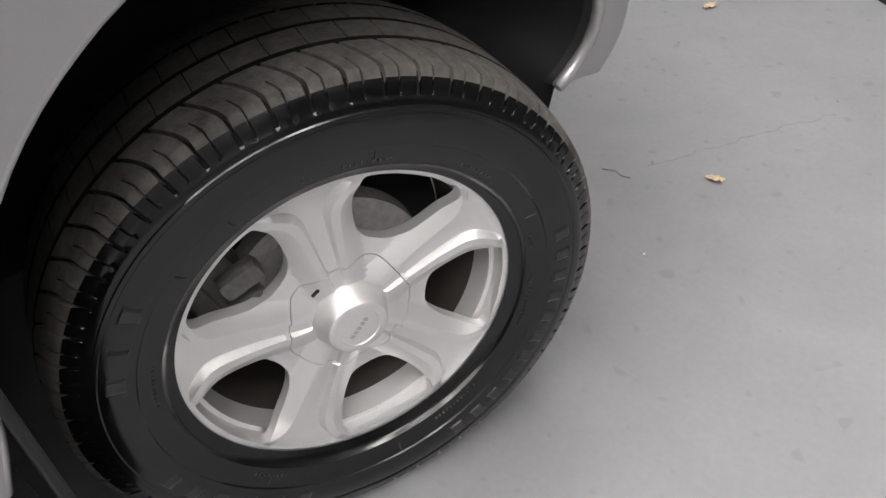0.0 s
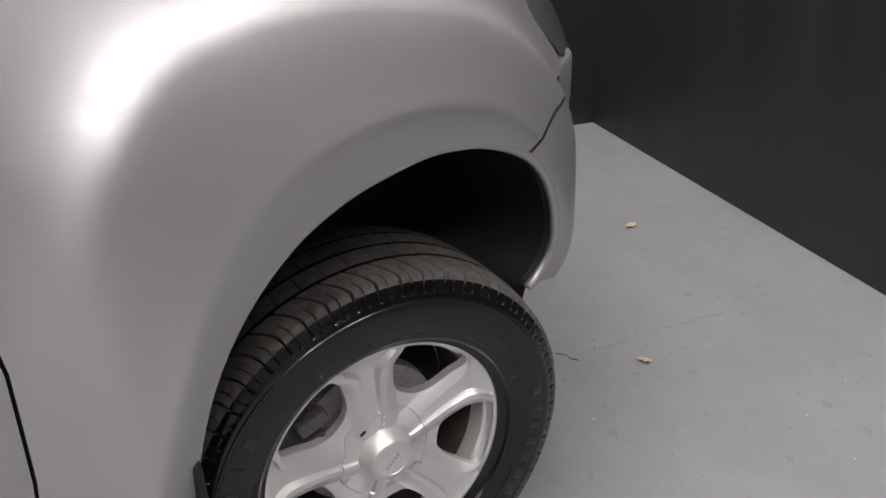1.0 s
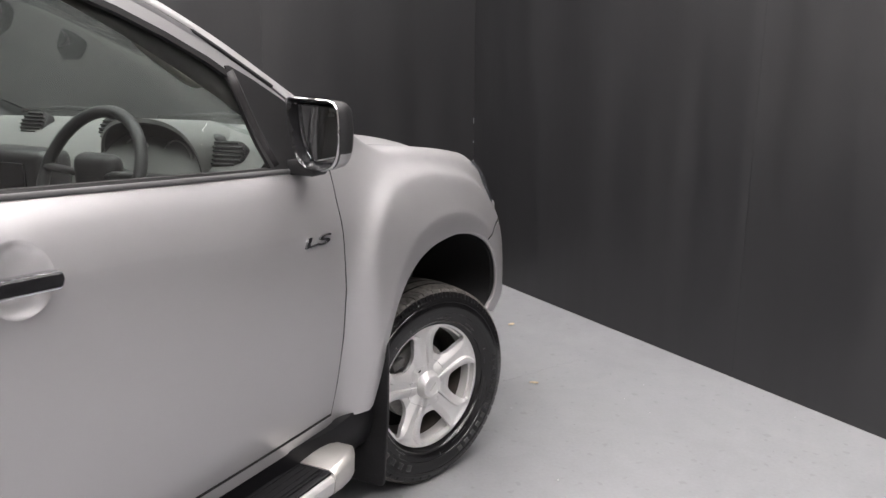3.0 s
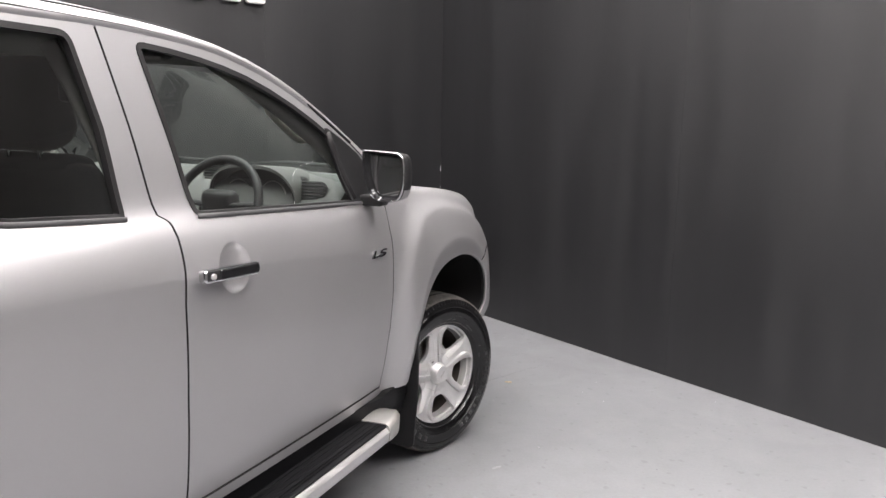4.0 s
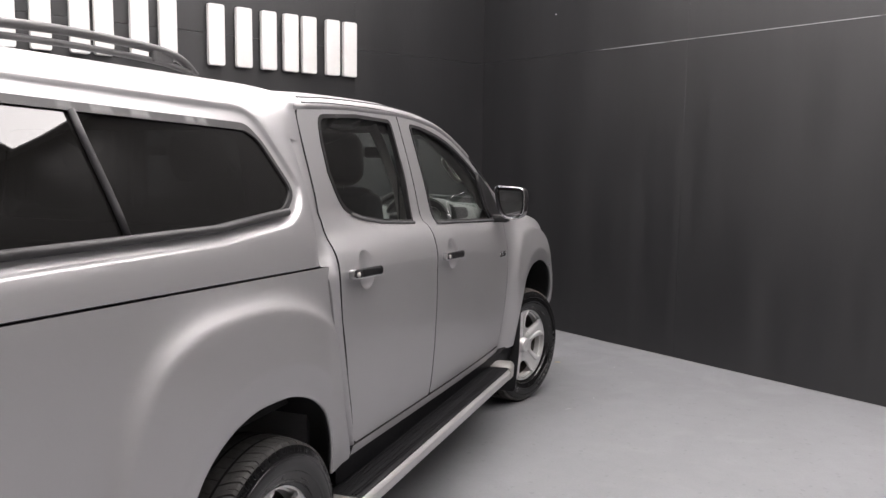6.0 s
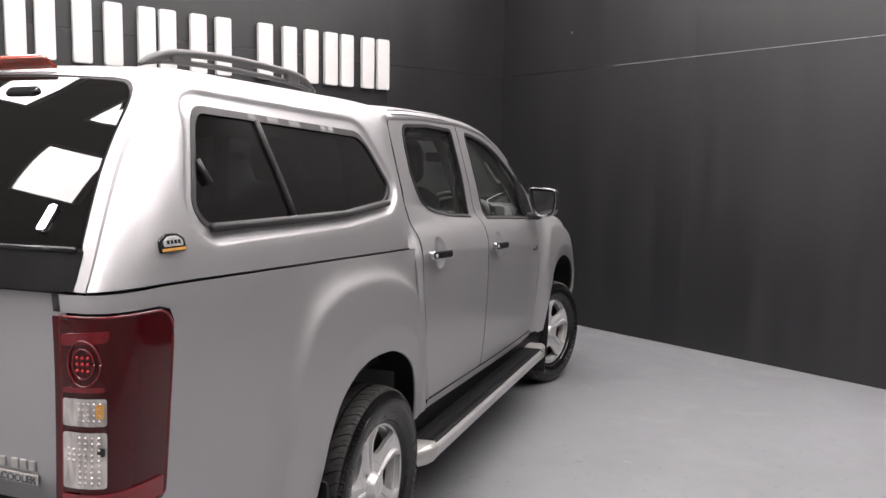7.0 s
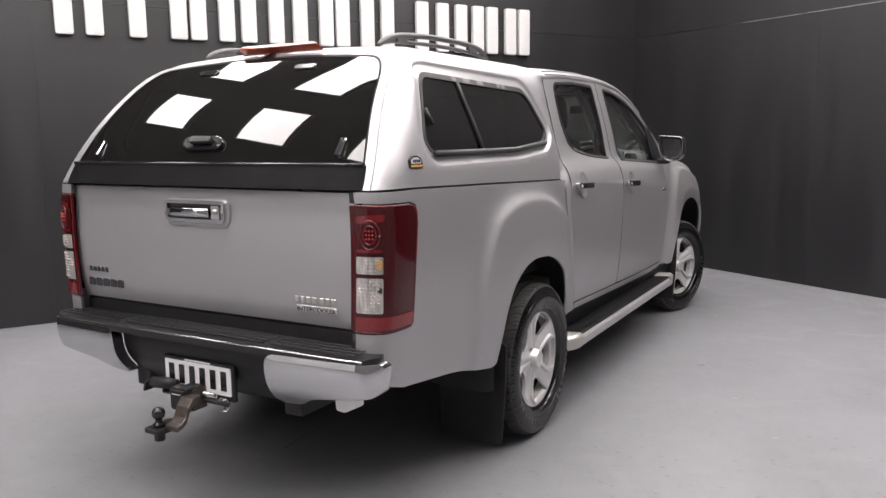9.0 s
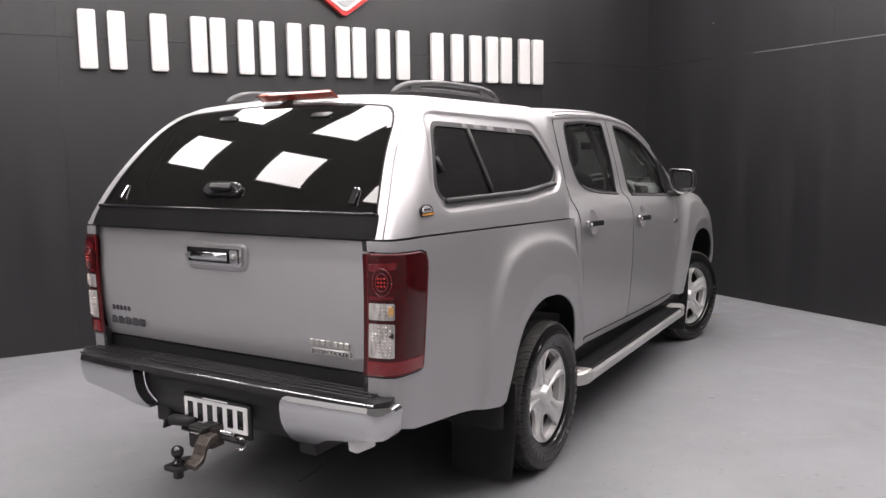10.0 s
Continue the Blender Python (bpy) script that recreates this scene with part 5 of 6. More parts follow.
        part("strut_mount", prism(round_path([(-0.014, -0.038), (0.014, -0.038), (0.014, 0.038), (-0.014, 0.038)], 0.010, 0.02), 0.016, (x, y - 0.016, z), (1, 0, 0), (0, 0.62, 0.78), 0.004), CHROME, skin, "small metal glass mount")
        x, z = sx * 0.27, 1.775
        y = float(can_rear(np.array(x), np.array(z)))
        part("hinge", prism(round_path([(-0.055, -0.016), (0.055, -0.016), (0.055, 0.016), (-0.055, 0.016)], 0.014, 0.02), 0.016, (x, y - 0.016, z), (1, 0, 0), (0, 0.70, 0.71), 0.005), GLOSS_BLACK, skin, "black oval glass hinge")
    # high brake lamp
    bm = prism(round_path([(-0.222, 0.0), (0.222, 0.0), (0.200, 0.015), (-0.200, 0.015)], 0.006, 0.03), 0.05, (0.05, -3.985, 1.872), (1, 0, 0), (0, 0.5, 0.86), 0.004)
    part("high_brake_lamp", bm, LAMP_ORANGE, skin, "long red high brake lamp")
    # roof rails
    for sx in (1, -1):
        xr = lambda y: sx * float(np.interp(y, [-3.86, -3.0], [0.490, 0.560]))
        top = [(-3.86, 1.862), (-3.80, 1.892), (-3.70, 1.914), (-3.45, 1.926), (-3.20, 1.921), (-3.08, 1.908), (-2.98, 1.862)]
        legs = smooth_line([(xr(y), y, z) for y, z in top], 30)
        rr = [0.017 - 0.010 * math.exp(-min(i, 29 - i) / 1.6) for i in range(30)]
        rl = tube("roof_rail", legs, rr, RAIL_GREY, skin, "dark grey raised roof rail", 12, (1.0, 0.75))
        lower = smooth_line([(xr(y), y, z) for y, z in ((-3.84, 1.872), (-3.74, 1.886), (-3.45, 1.892), (-3.16, 1.884), (-3.01, 1.866))], 20)
        tube("rail_foot", lower, 0.009, RAIL_GREY, rl, "", 8)
        for py in (-3.70, -3.13):
            part("rail_post", box_bm((0.022, 0.09, 0.040), 0.008, 2, (xr(py), py, 1.899)), RAIL_GREY, rl)


def rear_bumper():
    # pressed step top, chrome corners, dark middle
    def top(u, v):
        return u, v + 0 * u, 0.735 - 0.012 * np.clip((-4.46 - v) / 0.06, 0, 1) ** 2 - 0.012 * (np.abs(u) / 0.93) ** 2
    edge = lambda x: -4.548 + 0.045 * (abs(x) / 0.93) ** 2.2
    pts = [(x, edge(x)) for x in np.linspace(-0.81, 0.81, 25)]
    out = round_path([(-0.850, -4.40), (-0.872, -4.46, 0.03)] + pts + [(0.872, -4.46, 0.03), (0.850, -4.40), (0.765, -4.38), (0.765, -4.37), (-0.765, -4.37), (-0.765, -4.38)], 0, 0.04)
    step = sheet("rear_bumper", out, top, PLASTIC, truck, "chrome and black rear step bumper", 0.035, fold=0.026, fold_dir=(0, 0, -1))
    for k, v in enumerate((-4.41, -4.44, -4.47, -4.50)):
        for a, b in ((-0.80, -0.42), (-0.38, 0.38), (0.42, 0.80)):
            part("tread_rib", box_bm((b - a, 0.008, 0.006), 0.002, 1, ((a + b) / 2, v, 0.735)), PLASTIC, step)

    def skin(off=0.0):
        def fn(u, v):
            turn = np.clip((np.abs(u) - 0.80) / 0.09, 0, 1)
            base = -4.548 + 0.045 * (np.abs(u) / 0.93) ** 2.2
            y = base + 0.085 * turn ** 2.5 + 0.03 * np.clip((0.62 - v) / 0.12, 0, 1) ** 2 + 0.012 * np.clip((v - 0.69) / 0.03, 0, 1) ** 2 + 0.026 * ((v - 0.67) / 0.12) ** 2 - off
            return u, y, v
        return fn
    chrome = sheet("chrome_corner", round_path([(0.418, 0.706, 0.045), (0.412, 0.497, 0.03), (0.52, 0.500, 0.03), (0.595, 0.545, 0.03), (0.872, 0.585, 0.03), (0.884, 0.706, 0.03)], 0, 0.022), skin(0.006), CHROME, step, "chrome bumper corner", 0.018, fold=0.05, fold_dir=(0, 1, 0))
    mirrored(chrome, step)
    rim = tube("step_rim", [(x, edge(x) + 0.004, 0.724 - 0.012 * (abs(x) / 0.93) ** 2) for x in np.linspace(-0.83, 0.83, 25)], 0.0045, CHROME, step, "thin chrome step rim", 8)
    middle = sheet("middle_panel", round_path([(-0.43, 0.712), (-0.425, 0.47, 0.02), (0.425, 0.47, 0.02), (0.43, 0.712)], 0, 0.03), skin(-0.058), PLASTIC, step, "black plastic bumper middle", 0.03, fold=0.05, fold_dir=(0, 1, 0))
    bracket = part("bracket", prism(round_path([(-0.055, 0.05), (0.055, 0.05), (0.05, -0.015), (-0.02, -0.045), (-0.05, -0.035)], 0.006, 0.02), 0.006, (0.715, -4.43, 0.537), (0.9, 0.43, 0), (0, 0, 1)), ALLOY, step, "pale metal bracket under the bumper")
    # number plate: plain dark bars on white, in a black holder
    plate = thing("number_plate", "white number plate with plain dark bars in a black holder", "number plate")
    px, pz = 0.022, 0.545
    holder = part("holder", prism(round_path([(-0.195, -0.075), (0.195, -0.075), (0.195, 0.072), (-0.195, 0.072)], 0.008, 0.05), 0.016, (px, -4.498, pz), (1, 0, 0), (0, 0, 1), 0.003), PLASTIC, plate)
    part("sheet", prism(round_path([(-0.18, -0.052), (0.18, -0.052), (0.18, 0.060), (-0.18, 0.060)], 0.006, 0.05), 0.004, (px, -4.502, pz), (1, 0, 0), (0, 0, 1)), PLATE_WHITE, plate)
    for j in range(6):
        part("bar", box_bm((0.030, 0.002, 0.078), 0.0, 1, (px - 0.142 + j * 0.057, -4.5035, pz + 0.006)), GLOSS_BLACK, plate)
    part("lower_bar", box_bm((0.20, 0.002, 0.014), 0.0, 1, (px, -4.4995, pz - 0.063)), PLATE_WHITE, plate)
    part("upper_bar", box_bm((0.14, 0.002, 0.006), 0.0, 1, (px, -4.4995, pz + 0.066)), PLATE_WHITE, plate)
    # tow bar
    tow = part("tow_bar", box_bm((0.075, 0.34, 0.075), 0.006, 2, (0.02, -4.44, 0.485)), DARK_METAL, truck, "dark steel tow bar with a ball")
    bend = [(0.0, 0.026), (0.040, 0.022), (0.066, -0.004), (0.080, -0.040), (0.098, -0.058), (0.125, -0.064)]
    lower = [(d - 0.014 * (0.35 if 0 < i < 4 else 0), z - 0.020 - 0.004 * (0 < i < 4)) for i, (d, z) in enumerate(bend)]
    part("drop_plate", prism(bend + lower[::-1], 0.064, (0.052, -4.575, 0.485), (0, -1, 0), (0, 0, 1), 0.003), TOW_STEEL, tow, "bent brown-grey steel tongue")
    part("receiver_collar", box_bm((0.095, 0.05, 0.095), 0.008, 2, (0.02, -4.575, 0.485)), DARK_METAL, tow)
    part("collar_plate", box_bm((0.004, 0.07, 0.085), 0.001, 1, (0.070, -4.54, 0.480)), TOW_STEEL, tow)
    v, f = lathe([(0.0, 0.0), (0.0, 0.022), (0.012, 0.022), (0.016, 0.014), (0.03, 0.013)] + [(0.052 - 0.025 * math.cos(a), 0.025 * math.sin(a)) for a in np.linspace(0.55, math.pi, 12)], 20)
    mesh_part("tow_ball", [(0.02 + b, -4.70 + c, 0.410 + a) for a, b, c in v], f, GLOSS_BLACK, tow, "black tow ball")
    part("coupling_plate", prism(round_path([(-0.045, -0.05), (0.045, -0.05), (0.045, 0.08), (-0.045, 0.08)], 0.02, 0.02), 0.018, (0.02, -4.69, 0.410), (1, 0, 0), (0, 1, 0), 0.004), DARK_METAL, tow)
    mesh_part("ball_nut", [(0.02 + b, -4.70 + c, 0.357 + a) for a, b, c in lathe([(0.0, 0.0), (0.0, 0.02), (0.035, 0.02), (0.035, 0.0)], 6)[0]], lathe([(0.0, 0.0), (0.0, 0.02), (0.035, 0.02), (0.035, 0.0)], 6)[1], DARK_METAL, tow, "", False)
    tube("hitch_pin", [(-0.09, -4.52, 0.495), (0.13, -4.52, 0.495)], 0.009, CHROME, tow, "", 8)
    part("sticker", box_bm((0.046, 0.030, 0.0015), 0, 1, (0.02, -4.600, 0.5105), pose(0, 0, 0, 6)), GREY_PAINT, tow, "pale maker's sticker")
    for sx, mat in ((0.165, TOW_STEEL), (0.185, CHROME)):
        ring = [(sx + 0.012 * math.cos(a), -4.52 + 0.01 * math.cos(a), 0.462 + 0.024 * math.sin(a)) for a in np.linspace(-2.2, 2.2, 13).tolist()]
        tube("chain_shackle", ring, 0.0055, mat, tow, "", 6)
    tube("safety_bar", [(-0.16, -4.515, 0.470), (0.20, -4.515, 0.466)], 0.010, DARK_METAL, tow, "", 8)
    plug = tube("socket", [(-0.215, -4.535, 0.500), (-0.19, -4.535, 0.508), (-0.12, -4.53, 0.512), (-0.075, -4.52, 0.512)], [0.016, 0.024, 0.024, 0.018], PLASTIC, tow, "black trailer plug socket", 12)
    part("socket_flap", box_bm((0.012, 0.05, 0.045), 0.005, 2, (-0.222, -4.535, 0.492), pose(0, 0, 0, 0, 18, 0)), PLASTIC, plug)


def loft(name, rings, mat, parent, label="", angle=30):
    """A closed skin over rings of equally many points."""
    n = len(rings[0])
    verts = [tuple(p) for ring in rings for p in ring]
    faces = []
    for i in range(len(rings) - 1):
        for k in range(n):
            j = (k + 1) % n
            faces.append((i * n + k, i * n + j, (i + 1) * n + j, (i + 1) * n + k))
    faces += [tuple(range(n))[::-1], tuple((len(rings) - 1) * n + k for k in range(n))]
    bm = bmesh.new()
    vs = [bm.verts.new(p) for p in verts]
    for f in faces:
        bm.faces.new([vs[i] for i in f])
    bmesh.ops.recalc_face_normals(bm, faces=bm.faces[:])
    ob = part(name, bm, mat, parent, label)
    ob.data.polygons.foreach_set("use_smooth", [True] * len(ob.data.polygons))
    ob.data.set_sharp_from_angle(angle=radians(angle))
    return ob


def side_step():
    section = [(0.795, 0.400), (0.948, 0.404), (0.955, 0.402), (0.967, 0.393), (0.970, 0.388), (0.966, 0.352), (0.958, 0.342), (0.80, 0.336)]

    def ring(y, out=0.0, low=0.0, inn=0.0):
        """The section at y, its outer side pulled in by out, its top lowered by low, its inner side moved by inn."""
        return [(x - out * min(1.0, max(0.0, (x - 0.90) / 0.07)) + inn * (x < 0.85), y, z - low * (z > 0.37)) for x, z in section]
    base = loft("side_step", [ring(-2.70), ring(-0.70)], STEP_ALLOY, truck, "silver side step with a black ribbed tread")
    pad = [(0.800, 0.401), (0.956, 0.405), (0.956, 0.411), (0.950, 0.414), (0.806, 0.410)]
    loft("tread", [[(x, y, z) for x, z in pad] for y in (-2.66, -0.735)], PAD_BLACK, base, "black rubber tread")
    for x in (0.826, 0.850, 0.874, 0.898, 0.922, 0.936):
        part("tread_rib", box_bm((0.006, 1.88, 0.004), 0.0012, 1, (x, -1.695, 0.4125 + 0.004 * (x > 0.92))), PAD_BLACK, base)
    loft("end_cap", [ring(-2.655, -0.003, -0.013), ring(-2.70, -0.004, -0.014), ring(-2.745, 0.012, -0.012), ring(-2.795, 0.055, 0.004), ring(-2.80, 0.060, 0.010)], POLISHED, base, "polished alloy step end")
    loft("end_plug", [[(x * 0.98 + 0.005, y, z * 0.98 + 0.004) for x, y, z in ring(-2.79, 0.058, 0.008)], [(x * 0.9 + 0.07, y, z * 0.9 + 0.03) for x, y, z in ring(-2.835, 0.085, 0.015)]], PLASTIC, base, "black step end plug")
    loft("end_cap", [ring(-0.745, -0.003, -0.013), ring(-0.70, -0.004, -0.022), ring(-0.66, 0.002, -0.025), ring(-0.62, 0.018, -0.021), ring(-0.585, 0.045, -0.010), ring(-0.562, 0.080, 0.004), ring(-0.550, 0.115, 0.018)], POLISHED, base, "polished alloy step end", 75)
    for y in (-0.95, -1.70, -2.45):
        part("step_bracket", box_bm((0.30, 0.05, 0.04), 0.006, 1, (0.74, y, 0.375)), DARK_METAL, base)
    other = mirrored(base)
    for k in base.children:
        mirrored(k, other)
    # black lower cladding between door sill and step, rounded out towards the mudflap
    def clad_fn(u, v):
        k = np.clip((u + 0.85) / 0.35, 0, 1)
        return 0.836 + 0.030 * k * np.sin(np.pi * np.clip((v - 0.33) / 0.20, 0, 1)) + 0.008 * k, u, v
    clad = sheet("lower_cladding", round_path([(-2.60, 0.42), (-2.60, 0.505), (-0.60, 0.462), (-0.52, 0.474), (-0.46, 0.488), (-0.405, 0.53), (-0.405, 0.33), (-0.62, 0.345)], 0.01, 0.05), clad_fn, PAD_BLACK, truck, "black lower cladding", 0.03, fold=0.05, fold_dir=IN)
    mirrored(clad)


def mudflaps():
    for y, x0, x1, z0, z1 in ((-0.392, 0.66, 0.922, 0.17, 0.69), (-3.535, 0.575, 0.915, 0.085, 0.56)):
        bm = prism(round_path([(x0, z0), (x1 - 0.02, z0), (x1, z0 + 0.25), (x1 + 0.005, z1), (x0, z1)], 0.02, 0.06), 0.012, (0, y, 0), (1, 0, 0), (0, 0, 1), 0.003)
        flap = part("mudflap", bm, FLAP, truck, "black plastic mudflap")
        mirrored(flap)
    # dark arch liners, from the edge of each opening inwards
    for arch, knots, side in ((FRONT_ARCH, FRONT_LIP, fender_side), (REAR_ARCH, REAR_LIP, bed_side)):
        cy, cz, ra, rb = arch
        edge = lip_path(knots)
        edge = [(edge[0][0], 0.36)] + edge + ([(edge[-1][0] + 0.01, 0.50)] if arch is FRONT_ARCH else [(edge[-1][0], 0.40)])
        rows = []
        for y, z in edge:
            x = float(side(np.array([y]), np.array([max(z, 0.47)]))[0][0])
            w = math.hypot(y - cy, z - cz)
            uy, uz = (y - cy) / w, (z - cz) / w
            rows.append([(x - 0.012, y + 0.004 * uy, z + 0.004 * uz), (x - 0.045, y + 0.030 * uy, z + 0.030 * uz), (0.66, y + 0.030 * uy, z + 0.030 * uz), (0.50, y, z)])
        verts = [p for row in rows for p in row]
        faces = [(i * 4 + k, i * 4 + k + 1, i * 4 + k + 5, i * 4 + k + 4) for i in range(len(rows) - 1) for k in range(3)]
        liner = mesh_part("arch_liner", verts, faces, GAP, truck, "black wheel arch liner")
        wall = part("arch_wall", prism([(cy + (ra + 0.05) * math.cos(math.radians(-4 + 188 * i / 24)), cz + (rb + 0.05) * math.sin(math.radians(-4 + 188 * i / 24))) for i in range(25)], 0.02, (0.52, 0, 0), (0, 1, 0), (0, 0, 1)), GAP, truck)
        mirrored(liner)
        mirrored(wall)


def shade(me, mats, angle):
    me.polygons.foreach_set("use_smooth", [True] * len(me.polygons))
    me.set_sharp_from_angle(angle=radians(angle))
    for one in mats:
        me.materials.append(one)
    return me


def tyre_mesh():
    """A road tyre: four ribs, curved grooves across the shoulders, and a stepped sidewall."""
    R = 0.3815
    crown = lambda x: R - 0.0100 * (abs(x) / 0.106) ** 2.8
    prof = [(-0.098, 0.236), (-0.118, 0.262), (-0.1275, 0.305), (-0.121, 0.345)]
    for ribs in ((-0.106, -0.098, -0.085, -0.072, -0.062, -0.055), (-0.047, -0.026, -0.004), (0.004, 0.026, 0.047), (0.055, 0.062, 0.070, 0.078, 0.086, 0.093, 0.099, 0.1035, 0.106)):
        a, b = ribs[0], ribs[-1]
        if a > -0.1:
            prof.append((a - 0.0006, crown(a) - 0.0085))
        prof += [(x, crown(x)) for x in ribs]
        if b < 0.1:
            prof.append((b + 0.0006, crown(b) - 0.0085))
    prof += [(0.1105, 0.3675), (0.1142, 0.3620), (0.1178, 0.3560), (0.1202, 0.3495), (0.1215, 0.3445), (0.1238, 0.3415), (0.1252, 0.3385), (0.1262, 0.3330), (0.1276, 0.3315), (0.1284, 0.3270), (0.1272, 0.3252), (0.1285, 0.3185), (0.1292, 0.3100),
             (0.1290, 0.3020), (0.1280, 0.2945), (0.1260, 0.2885), (0.1262, 0.2868), (0.1254, 0.2848), (0.1232, 0.2832), (0.1205, 0.2740), (0.1172, 0.2630), (0.1150, 0.2580), (0.1142, 0.2545), (0.1105, 0.2525), (0.1075, 0.2512), (0.103, 0.245), (0.098, 0.236)]
    phases = (0.0, 0.16, 0.32, 0.462, 0.475, 0.512, 0.525, 0.70, 0.865, 0.882, 0.978)
    pitches, per, n = 54, 11, len(prof)
    segs = pitches * per
    verts, faces, slots = [], [], []
    for i in range(segs):
        k = i % per
        for x, r in prof:
            inward = min(1.0, max(0.0, (0.106 - abs(x)) / 0.055))
            slip = 0.75 * inward ** 1.35 * (1 if x > 0 else -1)
            a = 2 * math.pi * (i // per + phases[k] + slip) / pitches
            ax = abs(x)
            if r > 0.343 and ax > 0.0545:
                fade = min(1.0, (r - 0.343) / 0.012)
                if k >= 9:
                    r -= 0.0085 * fade
                elif k in (4, 5) and ax > 0.088:
                    r -= 0.0050 * fade
            elif r > 0.37 and k in (4, 5) and ax < 0.0465 and ax > 0.0045:
                r -= 0.003
            verts.append((x, r * math.cos(a), r * math.sin(a)))
    for i in range(segs):
        j, k = (i + 1) % segs, i % per
        for q in range(n - 1):
            faces.append((i * n + q, i * n + q + 1, j * n + q + 1, j * n + q))
            (xa, r1), (xb, r2) = prof[q], prof[q + 1]
            xm, rm = abs(xa + xb) / 2, (r1 + r2) / 2
            sunk = rm < crown(xm) - 0.004 and xm < 0.1 and rm > 0.35
            cut = rm > 0.344 and (k == 9 and xm > 0.0545 or k == 4 and xm > 0.088 or k == 4 and 0.0045 < xm < 0.0465)
            slots.append(2 if sunk or cut else 1 if rm > 0.3610 else 0)
    me = bpy.data.meshes.new("tyre")
    me.from_pydata(verts, [], faces)
    me.polygons.foreach_set("material_index", slots)
    return shade(me, (TYRE, TREAD, GROOVE), 32)


def sidewall_mark(a0, wide, r0, r1, x0, x1, rise, mat):
    """A low raised bar on the sidewall, from r0 to r1, wide degrees across, with chamfered edges."""
    bm = bmesh.new()
    steps = max(2, int(wide / 1.6) + 1)
    rows = []
    for u in range(steps + 1):
        aa = radians(a0 + wide * (u / steps - 0.5))
        inner = 0 < u < steps
        row = []
        for q, (t, up) in enumerate(((0.0, 0.0), (0.07, 1.0), (0.93, 1.0), (1.0, 0.0))):
            r, x = r0 + (r1 - r0) * t, x0 + (x1 - x0) * t + (rise * up if inner else -0.0004)
            row.append(bm.verts.new((x, r * math.cos(aa), r * math.sin(aa))))
        rows.append(row)
    for u in range(steps):
        for w in range(3):
            bm.faces.new((rows[u][w], rows[u][w + 1], rows[u + 1][w + 1], rows[u + 1][w]))
    bmesh.ops.recalc_face_normals(bm, faces=bm.faces[:])
    me = bpy.data.meshes.new("raised_mark")
    bm.to_mesh(me)
    bm.free()
    me.materials.append(mat)
    return me


def wheel_meshes():
    """One road wheel about its own centre, its outer face towards +x."""
    tyre = tyre_mesh()
    marks = []
    # raised plain bars on the sidewall where words stand, and a ring of fine ones nearer the rim
    for start, count, step, wide in ((-17, 11, -7.45, 5.0), (175, 6, 8.6, 5.6), (138, 1, 1, 5.4), (128.5, 1, 1, 2.2), (119, 1, 1, 5.4)):
        for q in range(count):
            marks.append(sidewall_mark(start + q * step, wide, 0.2955, 0.3185, 0.1281, 0.1284, 0.0022, TYRE_MARK))
    for start, count in ((-14, 4), (-32, 13), (-78, 12), (28, 8), (62, 9), (150, 10), (-150, 8)):
        for q in range(count):
            marks.append(sidewall_mark(start - q * 1.55, 0.9, 0.2625, 0.2665, 0.1173, 0.1186, 0.0007, TYRE_MARK))
    for a in (-6, 54, 72, 91, 108, 205, 250):
        marks.append(sidewall_mark(a, 0.5, 0.2655, 0.2800, 0.1186, 0.1224, 0.0008, TYRE_MARK))
    # barrel: painted lip with steps in front, dark brown behind
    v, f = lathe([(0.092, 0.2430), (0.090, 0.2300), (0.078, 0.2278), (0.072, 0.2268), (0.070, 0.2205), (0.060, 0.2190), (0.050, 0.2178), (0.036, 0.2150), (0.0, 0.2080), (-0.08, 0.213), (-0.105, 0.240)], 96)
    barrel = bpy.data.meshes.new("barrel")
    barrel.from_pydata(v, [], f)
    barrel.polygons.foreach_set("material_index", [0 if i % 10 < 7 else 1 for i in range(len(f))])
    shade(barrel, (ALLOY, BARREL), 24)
    # spoked face: five windows cut through a dished disc
    dish = curve([0.0, 0.05, 0.085, 0.12, 0.17, 0.205, 0.219, 0.228, 0.2375, 0.240, 0.2425], [0.072, 0.072, 0.071, 0.071, 0.075, 0.083, 0.089, 0.0935, 0.0955, 0.0950, 0.0915])
    floor_half = curve([0.04, 0.10, 0.165, 0.185, 0.200, 0.214, 0.2265, 0.236], [0.0055, 0.0085, 0.0115, 0.0135, 0.0185, 0.030, 0.046, 0.058])
    wall_wide = curve([0.04, 0.10, 0.16, 0.19, 0.21, 0.236], [0.002, 0.0030, 0.0045, 0.0060, 0.0080, 0.009])
    depth = curve([0.045, 0.07, 0.11, 0.17, 0.205, 0.222, 0.2345, 0.25], [0.0, 0.0060, 0.0095, 0.0125, 0.0145, 0.0110, 0.0, 0.0])
    crest = curve([0.046, 0.06, 0.10, 0.16, 0.200, 0.220, 0.232, 0.25], [0.0, 0.009, 0.0120, 0.0140, 0.0140, 0.0090, 0.0, 0.0])

    land = curve([0.04, 0.10, 0.15, 0.20, 0.236], [0.006, 0.0085, 0.011, 0.013, 0.012])

    def face_fn(u, w):
        """Five spokes, each with a sunk channel that flares towards the rim, two sharp crests, and flanks falling to the windows."""
        r = np.hypot(u, w)
        th = np.arctan2(w, u)
        k = (th + math.pi / 5) % (math.pi / 2.5) - math.pi / 5
        lat = np.abs(r * np.sin(k))
        c, ww = floor_half(r), wall_wide(r)
        wall = np.clip(1 - (lat - c) / ww, 0, 1)
